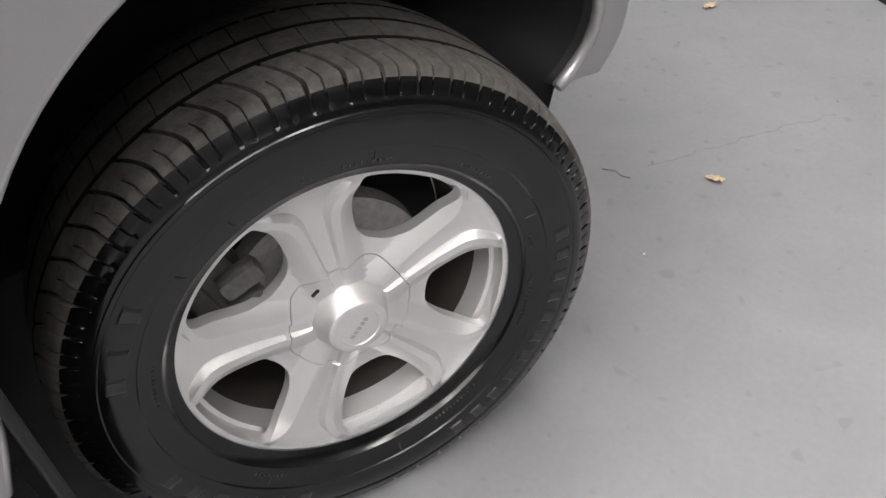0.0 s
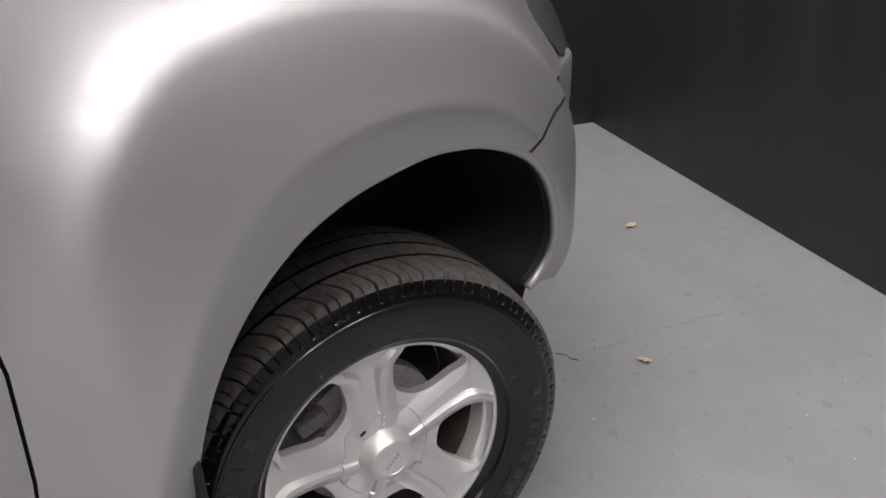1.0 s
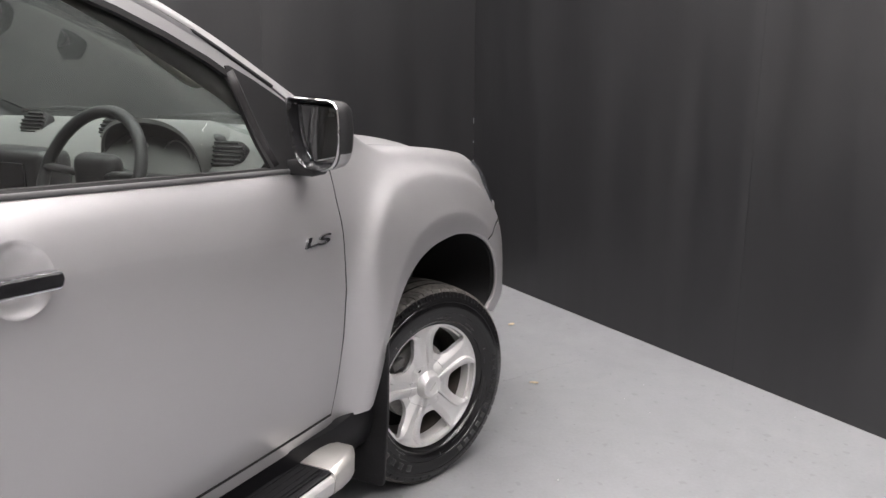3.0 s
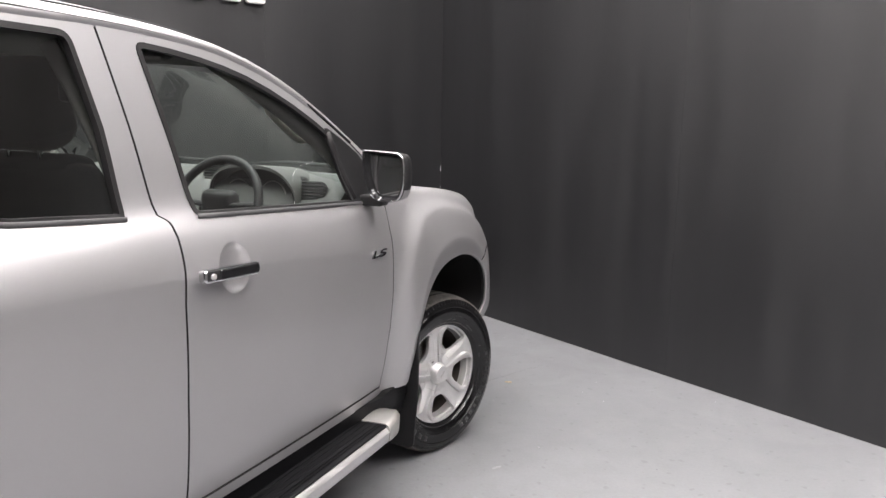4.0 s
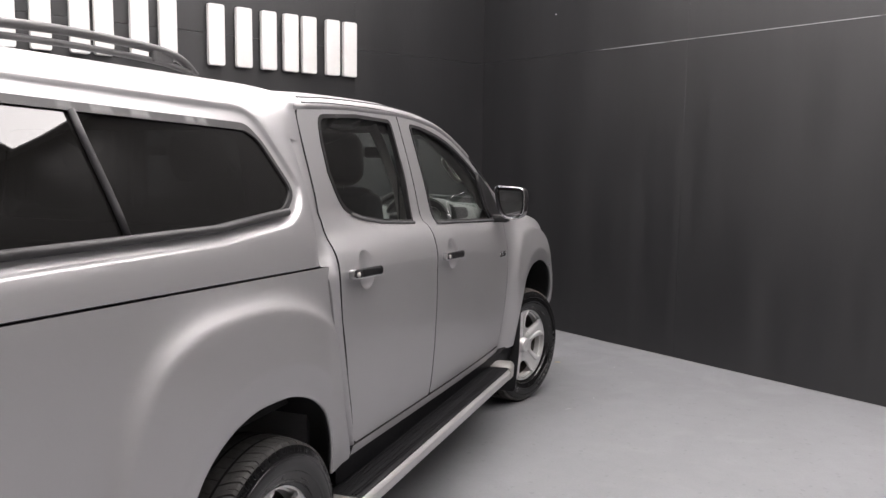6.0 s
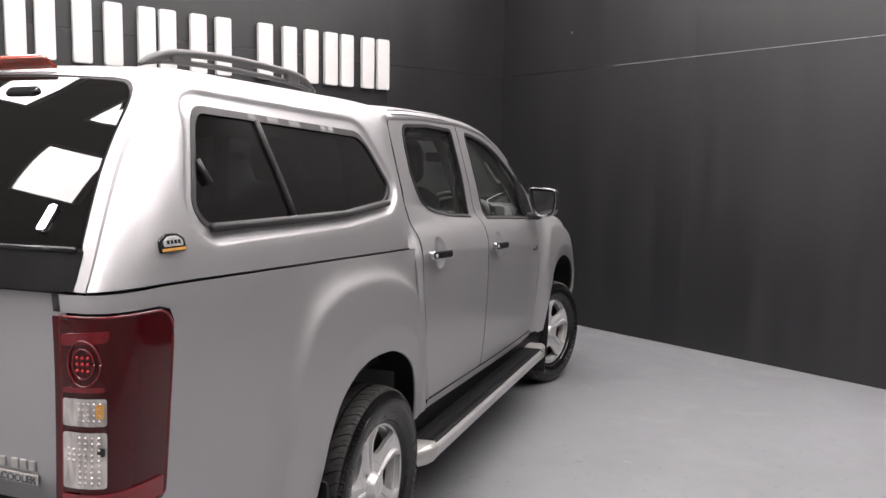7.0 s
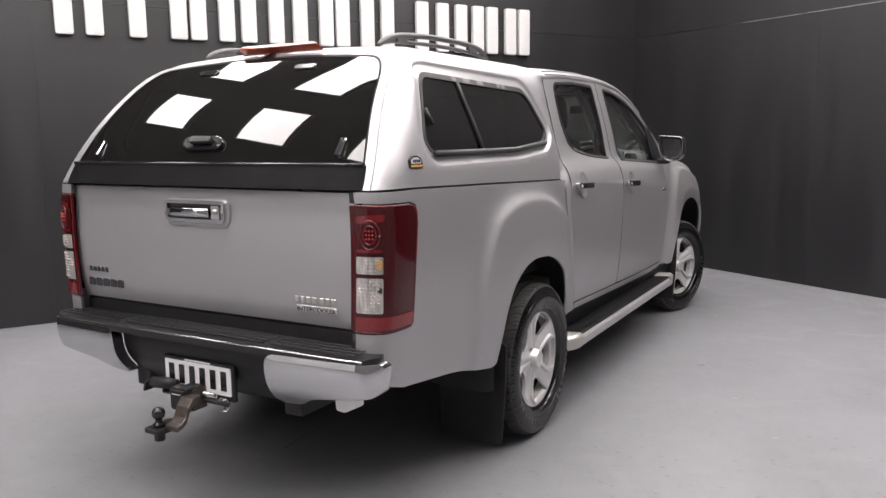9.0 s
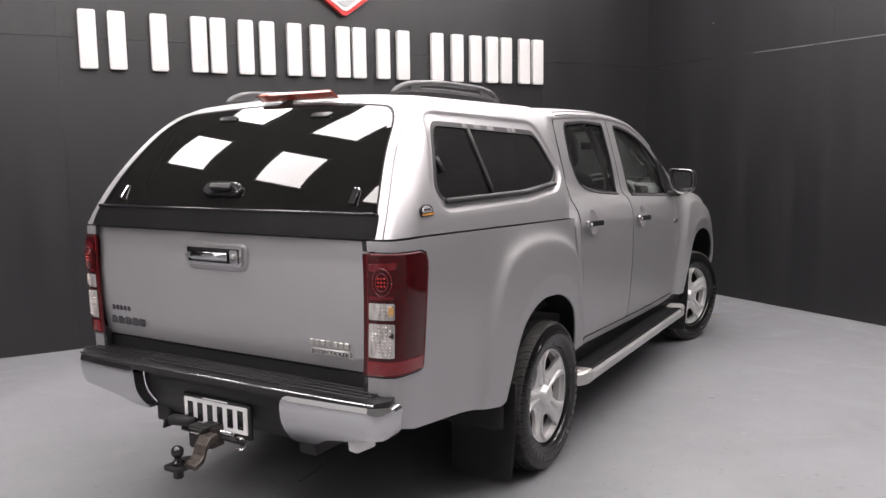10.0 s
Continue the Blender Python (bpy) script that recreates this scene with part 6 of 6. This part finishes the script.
        q = np.clip((lat - c - ww - land(r)) / 0.020, 0, 1.3)
        fall = 0.75 * q + 0.30 * q * q
        return dish(r) + crest(r) * (1 - 0.85 * fall) - depth(r) * wall, u, w

    def spoke_lines(r0, r1):
        got = []
        for s in range(5):
            c = s * math.pi / 2.5
            for kind in range(3):
                for sgn in (1, -1):
                    ln = []
                    for r in np.linspace(r0, r1, max(3, int((r1 - r0) / 0.0055))).tolist():
                        lat = float(floor_half(r)) + (0.0, float(wall_wide(r)), float(wall_wide(r)) + float(land(r)))[kind]
                        a = c + sgn * math.asin(min(0.9, lat / r))
                        ln.append((r * math.cos(a), r * math.sin(a)))
                    got.append(ln)
        return got
    holes = []
    half = [(0.1180, 0.0, 0), (0.1195, 0.022, 0.014), (0.134, 0.041, 0.03), (0.165, 0.0605, 0.03), (0.198, 0.0745, 0.02), (0.2175, 0.0735, 0.012), (0.2235, 0.052, 0.02), (0.2275, 0.026), (0.2285, 0.0)]
    for s in range(5):
        c = math.pi / 5 + s * math.pi / 2.5
        loop = half + [(a, -b, *rest) for a, b, *rest in half[-2:0:-1]]
        flat = round_path(loop, 0.0, 0.008)
        holes.append([(a * math.cos(c) - b * math.sin(c), a * math.sin(c) + b * math.cos(c)) for a, b in flat])
    ring_at = lambda r, m=120: [(r * math.cos(2 * math.pi * k / m), r * math.sin(2 * math.pi * k / m)) for k in range(m)]
    scallop = lambda g: [((0.0885 + g - 0.0042 * math.cos(5 * a)) * math.cos(a), (0.0885 + g - 0.0042 * math.cos(5 * a)) * math.sin(a)) for a in np.linspace(0, 2 * math.pi, 121)[:-1].tolist()]
    arcs = [ring_at(r, 150) + ring_at(r, 150)[:1] for r in (0.2345, 0.2375, 0.2400)]
    v, f = panel_data(ring_at(0.2425, 150), face_fn, 0.0046, [scallop(0.0012)] + holes, 0.018, (-1, 0, 0), spoke_lines(0.093, 0.2325) + arcs)
    face = bpy.data.meshes.new("rim")
    face.from_pydata(v, [], f)
    shade(face, (ALLOY,), 22)
    # centre cap: scalloped plate with a raised boss
    v, f = panel_data(scallop(0.0), face_fn, 0.0055, (), 0.006, (-1, 0, 0), spoke_lines(0.057, 0.0835))
    cv, cf = lathe([(0.066, 0.0555), (0.075, 0.0545), (0.081, 0.0515), (0.102, 0.0440), (0.1055, 0.0415), (0.1070, 0.0385), (0.1076, 0.0345), (0.1076, 0.0300), (0.1066, 0.0292), (0.1068, 0.0)], 64)
    s = len(v)
    cap = bpy.data.meshes.new("centre_cap")
    cap.from_pydata(list(v) + cv, [], list(f) + [tuple(i + s for i in q) for q in cf])
    shade(cap, (ALLOY,), 22)
    # unreadable small word on the boss: plain raised bars
    bm = bmesh.new()
    for q in range(5):
        add_box(bm, (0.0012, 0.0052, 0.0065), (0.1069, (q - 2) * 0.0078, 0.0), 0.0004)
    word = bpy.data.meshes.new("boss_bars")
    bm.to_mesh(word)
    bm.free()
    word.materials.append(POLISHED)
    bm = bmesh.new()
    add_box(bm, (0.004, 0.0035, 0.0125), (float(face_fn(np.array([0.0]), np.array([0.0]))[0][0]) + 0.0062, 0.074, 0.0), 0.0006)
    slit = bpy.data.meshes.new("pry_slot")
    bm.to_mesh(slit)
    bm.free()
    slit.materials.append(GAP)
    # dark joint sunk round the cap
    jv, jf = [], []
    ia, ib = scallop(-0.002), scallop(0.0035)
    for pa, pb in zip(ia, ib):
        for p in (pa, pb):
            x = float(face_fn(np.array([p[0]]), np.array([p[1]]))[0][0])
            jv.append((x - 0.005, p[0], p[1]))
    for k in range(len(ia)):
        j = (k + 1) % len(ia)
        jf.append((k * 2, k * 2 + 1, j * 2 + 1, j * 2))
    line = bpy.data.meshes.new("cap_joint")
    line.from_pydata(jv, [], jf)
    line.materials.append(GAP)
    # brake disc and hub
    v, f = lathe([(-0.02, 0.07), (0.010, 0.075), (0.014, 0.085), (0.014, 0.104), (0.0135, 0.1045), (0.0135, 0.1055), (0.014, 0.106), (0.014, 0.122), (0.0132, 0.1225), (0.0132, 0.124), (0.014, 0.1245), (0.014, 0.146), (-0.014, 0.148), (-0.014, 0.09)], 72)
    disc = bpy.data.meshes.new("brake_disc")
    disc.from_pydata(v, [], f)
    shade(disc, (STEEL,), 35)
    v, f = lathe([(-0.05, 0.0), (0.03, 0.0), (0.035, 0.05), (0.0, 0.072), (-0.06, 0.20), (-0.07, 0.208)], 48)
    hub = bpy.data.meshes.new("hub")
    hub.from_pydata(v, [], f)
    shade(hub, (GAP,), 60)
    rear_tyre = tyre.copy()
    rear_tyre.materials[1] = TREAD_DARK
    return dict(tyre=tyre, rear_tyre=rear_tyre, barrel=barrel, rim=face, centre_cap=cap, cap_joint=line, boss_bars=word, pry_slot=slit, brake_disc=disc, hub=hub, marks=marks)


def caliper_mesh():
    """A cast brake caliper: bridge, two fingers, a bracket and a slide pin."""
    tilt = pose(0, 0, 0, 20, 0, 0)
    bm = box_bm((0.07, 0.085, 0.17), 0.02, 2, (0.0, -0.140, 0.055), tilt)
    for z in (0.0, 0.052, 0.104):
        add_box(bm, (0.030, 0.060, 0.032), (0.045, -0.120 - 0.008 * z, z), 0.009, tilt)
    add_box(bm, (0.018, 0.030, 0.20), (0.036, -0.168, 0.062), 0.007, tilt)
    add_box(bm, (0.05, 0.022, 0.022), (0.03, -0.150, 0.150), 0.008, tilt)
    me = bpy.data.meshes.new("caliper")
    bm.to_mesh(me)
    bm.free()
    return shade(me, (CAST_GREY,), 40)


def wheels():
    me = wheel_meshes()
    cal = caliper_mesh()
    spots = [(0.768, 0.035, -18, 25, "front"), (-0.785, 0.0, 162, 40, "front"), (0.797, REAR_Y - 0.012, 0, 31, "rear"), (-0.797, REAR_Y - 0.012, 180, 5, "rear")]
    for x, y, turn, spin, where in spots:
        hub = new("wheel", me["hub"])
        hub.parent = truck
        tagged(hub, "silver five-spoke alloy wheel with a black road tyre")
        hub.matrix_basis = pose(x, y, HUB_Z, 0, 0, turn)
        rot = Matrix.Rotation(radians(spin), 4, "X")
        made = {}
        for nm in ("tyre", "rim", "barrel", "centre_cap", "cap_joint", "boss_bars", "pry_slot"):
            ob = made[nm] = new(nm, me[nm])
            ob.parent = hub
            ob.matrix_basis = rot
        if where == "rear":
            made["tyre"].data = me["rear_tyre"]
        made["tyre"]["label"] = "black road tyre with a dusty tread"
        made["pry_slot"].matrix_basis = rot @ Matrix.Rotation(radians(98), 4, "X")
        made["boss_bars"].matrix_basis = rot @ Matrix.Rotation(radians(20), 4, "X")
        for mk in me["marks"] if x > 0 else ():
            ob = new("raised_mark", mk)
            ob.parent = hub
            ob.matrix_basis = rot
        if where == "front":
            for nm, data in (("brake_disc", me["brake_disc"]), ("caliper", cal)):
                ob = new(nm, data)
                ob.parent = hub


def mirrors():
    """Door mirrors: a recessed glass in a rounded housing whose lower outer corner is a clear repeater lamp."""
    x0, z0, y0, skew = 0.868, 1.277, -0.764, -0.09
    face = round_path([(0.030, 0.0, 0.045), (0.140, 0.003, 0.045), (0.164, 0.050, 0.05), (0.168, 0.120, 0.05), (0.158, 0.176, 0.030), (-0.013, 0.184, 0.022), (-0.006, 0.085, 0.06)], 0.02, 0.014)
    c = (0.080, 0.092)
    layers = [(1.0, 0.0), (1.02, 0.005), (1.025, 0.016), (0.995, 0.036), (0.93, 0.052), (0.80, 0.065), (0.56, 0.073), (0.2, 0.077)]

    def at(u, w, d, s=1.0):
        """A point of the housing, which swells outwards behind the rim."""
        u, w = c[0] + (u - c[0]) * s + 0.016 * math.sin(math.pi * d / 0.077) * min(1.0, max(0.0, (u - c[0]) / 0.07)), c[1] + (w - c[1]) * s
        return x0 + u, y0 + d + skew * (u - c[0]), z0 + w
    n = len(face)
    skins = {"shell": [], "lamp": []}
    verts = [at(u, w, d, s) for s, d in layers for u, w in face]
    low = [face[k][1] < 0.050 and face[(k + 1) % n][1] < 0.050 and face[k][0] > 0.055 for k in range(n)]
    for r in range(len(layers) - 1):
        for k in range(n):
            q = (k + 1) % n
            skins["lamp" if low[k] and 0 < r < 5 else "shell"].append((r * n + k, r * n + q, (r + 1) * n + q, (r + 1) * n + k))
    skins["shell"].append(tuple((len(layers) - 1) * n + k for k in range(n)))
    body = mesh_part("door_mirror", verts, skins["shell"], PLASTIC, truck, "black door mirror with a clear side repeater")
    used = sorted({v for f in skins["lamp"] for v in f})
    rep = mesh_part("side_repeater", [verts[v] for v in used], [tuple(used.index(v) for v in f) for f in skins["lamp"]], REPEATER, body, "clear side repeater lamp")
    other = mirrored(body)

    def plane(off):
        return lambda u, w: (x0 + u, y0 + off + skew * (u - c[0]), z0 + w)

    def dished(u, w):
        """The rim's inside slopes back to the glass."""
        d = edge_distance(np.atleast_1d(u), np.atleast_1d(w), face)
        return x0 + u, y0 - 0.003 + skew * (u - c[0]) + 0.034 * np.clip((d - 0.003) / 0.012, 0, 1), z0 + w
    bez = sheet("mirror_rim", grow(face, -0.0005), dished, GLOSS_BLACK, body, "", 0.006, [grow(face, -0.017)], 0.0)
    gl = sheet("mirror_glass", grow(face, -0.019), plane(0.026), MIRROR, body, "reflecting mirror glass", 0.05, fold=0)
    frame_in = sheet("glass_frame", grow(face, -0.0155), plane(0.025), DARK_CHROME, body, "", 0.02, [grow(face, -0.0195)], 0.004, (0, 1, 0))
    outer = sorted([q for q in face if q[1] > 0.16 or q[0] > 0.10], key=lambda q: math.atan2(q[1] - 0.09, q[0] - 0.07))
    edge = tube("chrome_edge", [tuple(float(q) for q in plane(-0.002)(u, w)) for u, w in outer], [0.0042 if u > 0.08 else 0.0024 for u, w in outer], CHROME, body, "", 8)
    arm = part("mirror_arm", box_bm((0.105, 0.070, 0.040), 0.012, 3, (x0 + 0.010, y0 + 0.050, z0 - 0.002)), PLASTIC, body, "", True)
    for k in (bez, gl, frame_in, edge, rep, arm):
        mirrored(k, other)


def rounded_block(size, at, bevel, segs=4, turn=None):
    return box_bm(size, bevel, segs, at, turn)


def cabin():
    # dashboard
    def dash(u, v):
        return u, v, 1.340 + 0.03 * np.cos(u * 1.6) - 0.03 * np.clip((v + 0.62) / 0.12, 0, 1) - 0.24 * np.clip((-0.66 - v) / 0.27, 0, 1) ** 2.2 - 0.050 * np.clip((np.abs(u) - 0.50) / 0.12, 0, 1) * np.clip((-0.63 - v) / 0.10, 0, 1)
    d = sheet("dashboard", round_path([(-0.76, -0.52), (0.76, -0.52), (0.77, -0.98), (-0.77, -0.98)], 0.03, 0.05), dash, TRIM_GREY, truck, "grey dashboard with dark instrument cowl", 0.05, fold=0.30, fold_dir=(0, 0.1, -1))
    def cowl_fn(a, w):
        return 0.41 + 0.20 * np.sign(np.cos(a)) * np.abs(np.cos(a)) ** 0.7, -0.58 - 0.24 * w - 0.03 * np.sin(a), 1.245 + (0.150 - 0.02 * (1 - w)) * np.sin(a) ** 0.8

    def cowl_in(a, w):
        x, y, z = cowl_fn(a, w)
        return 0.41 + (x - 0.41) * 0.94, y + 0.004, 1.245 + (z - 1.245) * 0.93
    arch = round_path([(0.02, 0), (math.pi - 0.02, 0), (math.pi - 0.02, 1), (0.02, 1)], 0, 0.12)
    cowl = sheet("instrument_cowl", arch, cowl_fn, TRIM_GREY, d, "grey arched instrument hood", 0.1, fold=0.012, fold_dir=(0, 0, -1))
    sheet("cowl_lining", arch, cowl_in, TRIM_DARK, cowl, "", 0.1, fold=0)
    mouth = [(0.41 + 0.19 * math.copysign(abs(math.cos(a)) ** 0.7, math.cos(a)), 1.245 + 0.138 * math.sin(a) ** 0.8) for a in np.linspace(0.02, math.pi - 0.02, 24).tolist()]
    part("instrument_face", prism([(x, z - 0.01) for x, z in mouth] + [(0.22, 1.12), (0.60, 1.12)], 0.02, (0, -0.765, 0), (1, 0, 0), (0, 0, 1)), TRIM_DARK, d, "dark instrument face")
    for gx in (0.33, 0.49):
        gv, gf = lathe([(0.0, 0.056), (0.006, 0.060), (0.010, 0.056)], 28)
        mesh_part("gauge_ring", [(gx + b, -0.788 - a, 1.275 + c) for a, b, c in gv], gf, POLISHED, d, "silver gauge ring")
    part("instrument_panel", rounded_block((0.37, 0.05, 0.18), (0.41, -0.72, 1.26), 0.02), TRIM_DARK, d, "dark instrument panel", True)
    part("cowl_floor", rounded_block((0.40, 0.16, 0.04), (0.41, -0.82, 1.225), 0.015), TRIM_DARK, d, "", True)
    part("centre_stack", rounded_block((0.30, 0.12, 0.26), (0.0, -0.93, 1.17), 0.03), TRIM_DARK, d, "", True)
    part("screen", box_bm((0.19, 0.01, 0.11), 0.003, 1, (0.0, -0.995, 1.21)), GLOSS_BLACK, d)
    for x in (0.635, 0.19, -0.19, -0.635):
        lean_back = pose(x, -0.758, 1.300 if abs(x) > 0.5 else 1.353, -30, 0, 14 if x > 0.5 else -14 if x < -0.5 else 0)
        well = prism(round_path([(-0.060, -0.042), (0.060, -0.042), (0.060, 0.042), (-0.060, 0.042)], 0.034, 0.012), 0.03, (0, 0, 0), (1, 0, 0), (0, 0, 1), 0.004)
        bmesh.ops.transform(well, matrix=lean_back, verts=well.verts)
        vent = part("air_vent", well, GAP, d, "round-cornered air vent", True)
        for k in range(6):
            wide = (0.072, 0.100, 0.110, 0.110, 0.100, 0.072)[k]
            slat = box_bm((wide, 0.010, 0.0045), 0.001, 1, (0, -0.003, -0.032 + 0.0128 * k))
            bmesh.ops.transform(slat, matrix=lean_back, verts=slat.verts)
            part("vent_slat", slat, PLASTIC, vent)
    # steering wheel on the driver's side
    c, tilt = Vector((0.38, -1.00, 1.248)), radians(24)
    ring = []
    for k in range(41):
        a = 2 * math.pi * k / 40
        ring.append(c + Vector((0.185 * math.cos(a), 0.185 * math.sin(a) * math.sin(tilt) , 0.185 * math.sin(a) * math.cos(tilt))))
    wheel = tube("steering_wheel", ring, 0.017, TRIM_DARK, truck, "dark three-spoke steering wheel", 10, caps=False)
    part("wheel_boss", rounded_block((0.15, 0.07, 0.12), tuple(c + Vector((0, 0.03, 0))), 0.03), TRIM_DARK, wheel, "", True)
    for a in (0.1, math.pi - 0.1, -math.pi / 2):
        e = c + Vector((0.18 * math.cos(a), 0.18 * math.sin(a) * math.sin(tilt), 0.18 * math.sin(a) * math.cos(tilt)))
        tube("wheel_spoke", [c + Vector((0, 0.02, 0)), e], 0.018, TRIM_DARK, wheel, "", 8, (1.0, 0.6))
    tube("steering_column", [c + Vector((0, 0.03, 0)), c + Vector((0, 0.28, -0.12))], 0.045, TRIM_DARK, wheel, "", 10)
    # seats
    for x in (0.38, -0.38):
        cush = part("front_seat", rounded_block((0.50, 0.52, 0.17), (x, -1.42, 0.80), 0.06), CLOTH, truck, "charcoal cloth front seat with headrest", True)
        back = bmesh.new()
        add_box(back, (0.48, 0.13, 0.64), (x, -1.70, 1.14), 0.055, pose(0, 0, 0, 14))
        add_box(back, (0.40, 0.14, 0.18), (x, -1.74, 1.385), 0.06, pose(0, 0, 0, 14))
        part("backrest", back, CLOTH, cush, "", True)
        part("headrest", rounded_block((0.29, 0.16, 0.250), (x, -1.775, 1.605), 0.074, 6, pose(0, 0, 0, 10)), CLOTH, cush, "", True)
        for px in (x - 0.06, x + 0.06):
            tube("headrest_post", [(px, -1.77, 1.40), (px, -1.79, 1.54)], 0.007, CHROME, cush, "chrome headrest post", 8)
    bench = part("rear_bench", rounded_block((1.34, 0.50, 0.16), (0, -2.22, 0.80), 0.06), CLOTH, truck, "charcoal cloth rear bench seat", True)
    part("bench_back", rounded_block((1.36, 0.13, 0.58), (0, -2.52, 1.12), 0.055, 4, pose(0, 0, 0, 10)), CLOTH, bench, "", True)
    for x in (-0.42, 0.42):
        part("headrest", rounded_block((0.25, 0.10, 0.15), (x, -2.58, 1.46), 0.045), CLOTH, bench, "", True)
    # grab handles on the screen posts and over the doors
    for sx in (1, -1):
        tube("grab_handle", smooth_line([(sx * 0.725, -0.875, 1.505), (sx * 0.685, -0.90, 1.495), (sx * 0.665, -0.98, 1.545), (sx * 0.655, -1.05, 1.600), (sx * 0.69, -1.075, 1.635)], 16), 0.012, PALE_TRIM, truck, "pale grab handle", 8)
        tube("grab_handle", smooth_line([(sx * 0.70, -2.10, 1.765), (sx * 0.655, -2.13, 1.735), (sx * 0.65, -2.22, 1.73), (sx * 0.655, -2.31, 1.735), (sx * 0.70, -2.34, 1.765)], 16), 0.011, LINER, truck, "pale grab handle", 8)
        part("sun_visor", rounded_block((0.42, 0.16, 0.02), (sx * 0.36, -1.38, 1.765), 0.008, 2, pose(0, 0, 0, 18)), LINER, truck)
    for sx in (1, -1):
        part("belt_anchor", rounded_block((0.085, 0.045, 0.050), (sx * 0.605, -1.800, 1.635), 0.012), TRIM_DARK, truck, "dark seat belt anchor", True)
    part("rear_view_mirror", rounded_block((0.24, 0.04, 0.07), (0.0, -1.18, 1.66), 0.018, 3), TRIM_DARK, truck, "dark rear-view mirror", True)
    tube("seat_belt", [(0.745, -1.86, 1.62), (0.735, -1.80, 1.30), (0.72, -1.78, 0.95)], 0.022, TRIM_DARK, truck, "dark seat belt", 8, (0.15, 1.0))


def floor_bits():
    for x, y, s, turn in ((0.856, 1.046, 0.022, 20), (0.392, 1.816, 0.026, 70)):
        leaf = thing("dry_leaf", "small crumpled tan dry leaf on the floor", "leaf", (x, y, 0.002), group="dry leaves")
        bm = bmesh.new()
        bmesh.ops.create_grid(bm, x_segments=8, y_segments=5, size=0.5)
        for v in bm.verts:
            u, w = v.co.x * 2, v.co.y * 2
            wid = max(0.06, (1 - abs(u) ** 2.2)) * (0.55 + 0.25 * math.sin(u * 9))
            v.co = (u * s, w * wid * s * 0.8, 0.004 + 0.012 * abs(math.sin(u * 4 + w * 3)) * (s / 0.035))
        bmesh.ops.rotate(bm, cent=(0, 0, 0), matrix=Matrix.Rotation(radians(turn), 3, "Z"), verts=bm.verts)
        part("blade", bm, LEAF, leaf, "", True)
    slab = bpy.data.objects["floor"]
    rnd = random.Random(5)
    path = [(0.70 + 0.24 * k / 22 + rnd.uniform(-0.010, 0.010), 1.00 + 0.48 * k / 22, 0.0002) for k in range(23)]
    tube("crack", path, 0.0013, STAIN, slab, "thin dark hairline crack", 4, (1.0, 0.5))

    def patch(name, x, y, long, wide, turn, mat, label):
        """A thin uneven mark lying on the floor."""
        pts = [(long * (0.75 + 0.25 * rnd.random()) * math.cos(a), wide * (0.6 + 0.4 * rnd.random()) * math.sin(a)) for a in np.linspace(0, 2 * math.pi, 15)[:-1].tolist()]
        c, q = math.cos(radians(turn)), math.sin(radians(turn))
        part(name, prism([(x + c * u - q * v, y + q * u + c * v) for u, v in pts], 0.0006, (0, 0, 0.0006), (1, 0, 0), (0, 1, 0)), mat, slab, label)
    for x, y, long, wide, turn in ((1.374, -1.553, 0.030, 0.020, 20), (1.414, -3.538, 0.012, 0.008, 0), (1.089, -3.581, 0.010, 0.005, 40), (1.50, -1.75, 0.012, 0.004, 30)):
        patch("smudge", x, y, long, wide, turn, STAIN, "small dark smudge")
    for x, y, long, wide, turn in ((1.674, -2.128, 0.020, 0.012, 10), (1.179, -0.071, 0.03, 0.012, 60), (1.62, -1.45, 0.03, 0.010, -20), (1.95, -2.65, 0.022, 0.010, 50)):
        patch("pale_mark", x, y, long, wide, turn, SMEAR, "small pale scuff")
    for k in range(9):
        a = (-0.110 - 0.004 * k, -3.86 + 0.034 * k)
        tube("scuff", [(a[0], a[1], 0.0004), (a[0] + 0.012, a[1] + 0.02, 0.0004)], 0.004, SEAL, slab, "dark rubber scuff", 5, (1.0, 0.15))
    for k in range(26):
        x, y, s = rnd.uniform(0.2, 2.2), rnd.uniform(0.2, 2.0), rnd.uniform(0.0012, 0.003)
        part("speck", box_bm((s * 2, s * 1.5, s), 0, 1, (x, y, s * 0.45), pose(0, 0, 0, 0, 0, rnd.uniform(0, 90))), STAIN if k % 3 else WHITE, slab)
    twig = thing("twig", "thin grey twig lying on the floor", "twig", (0.682, 0.919, 0.0))
    tube("stem", [(-0.05, 0.0, 0.004), (-0.02, 0.012, 0.006), (0.0, 0.005, 0.005), (0.02, 0.012, 0.004)], 0.0014, TRIM_GREY, twig, "", 6)


tub()
canopy()
rear_bumper()
side_step()
mudflaps()
wheels()
mirrors()
cabin()
floor_bits()
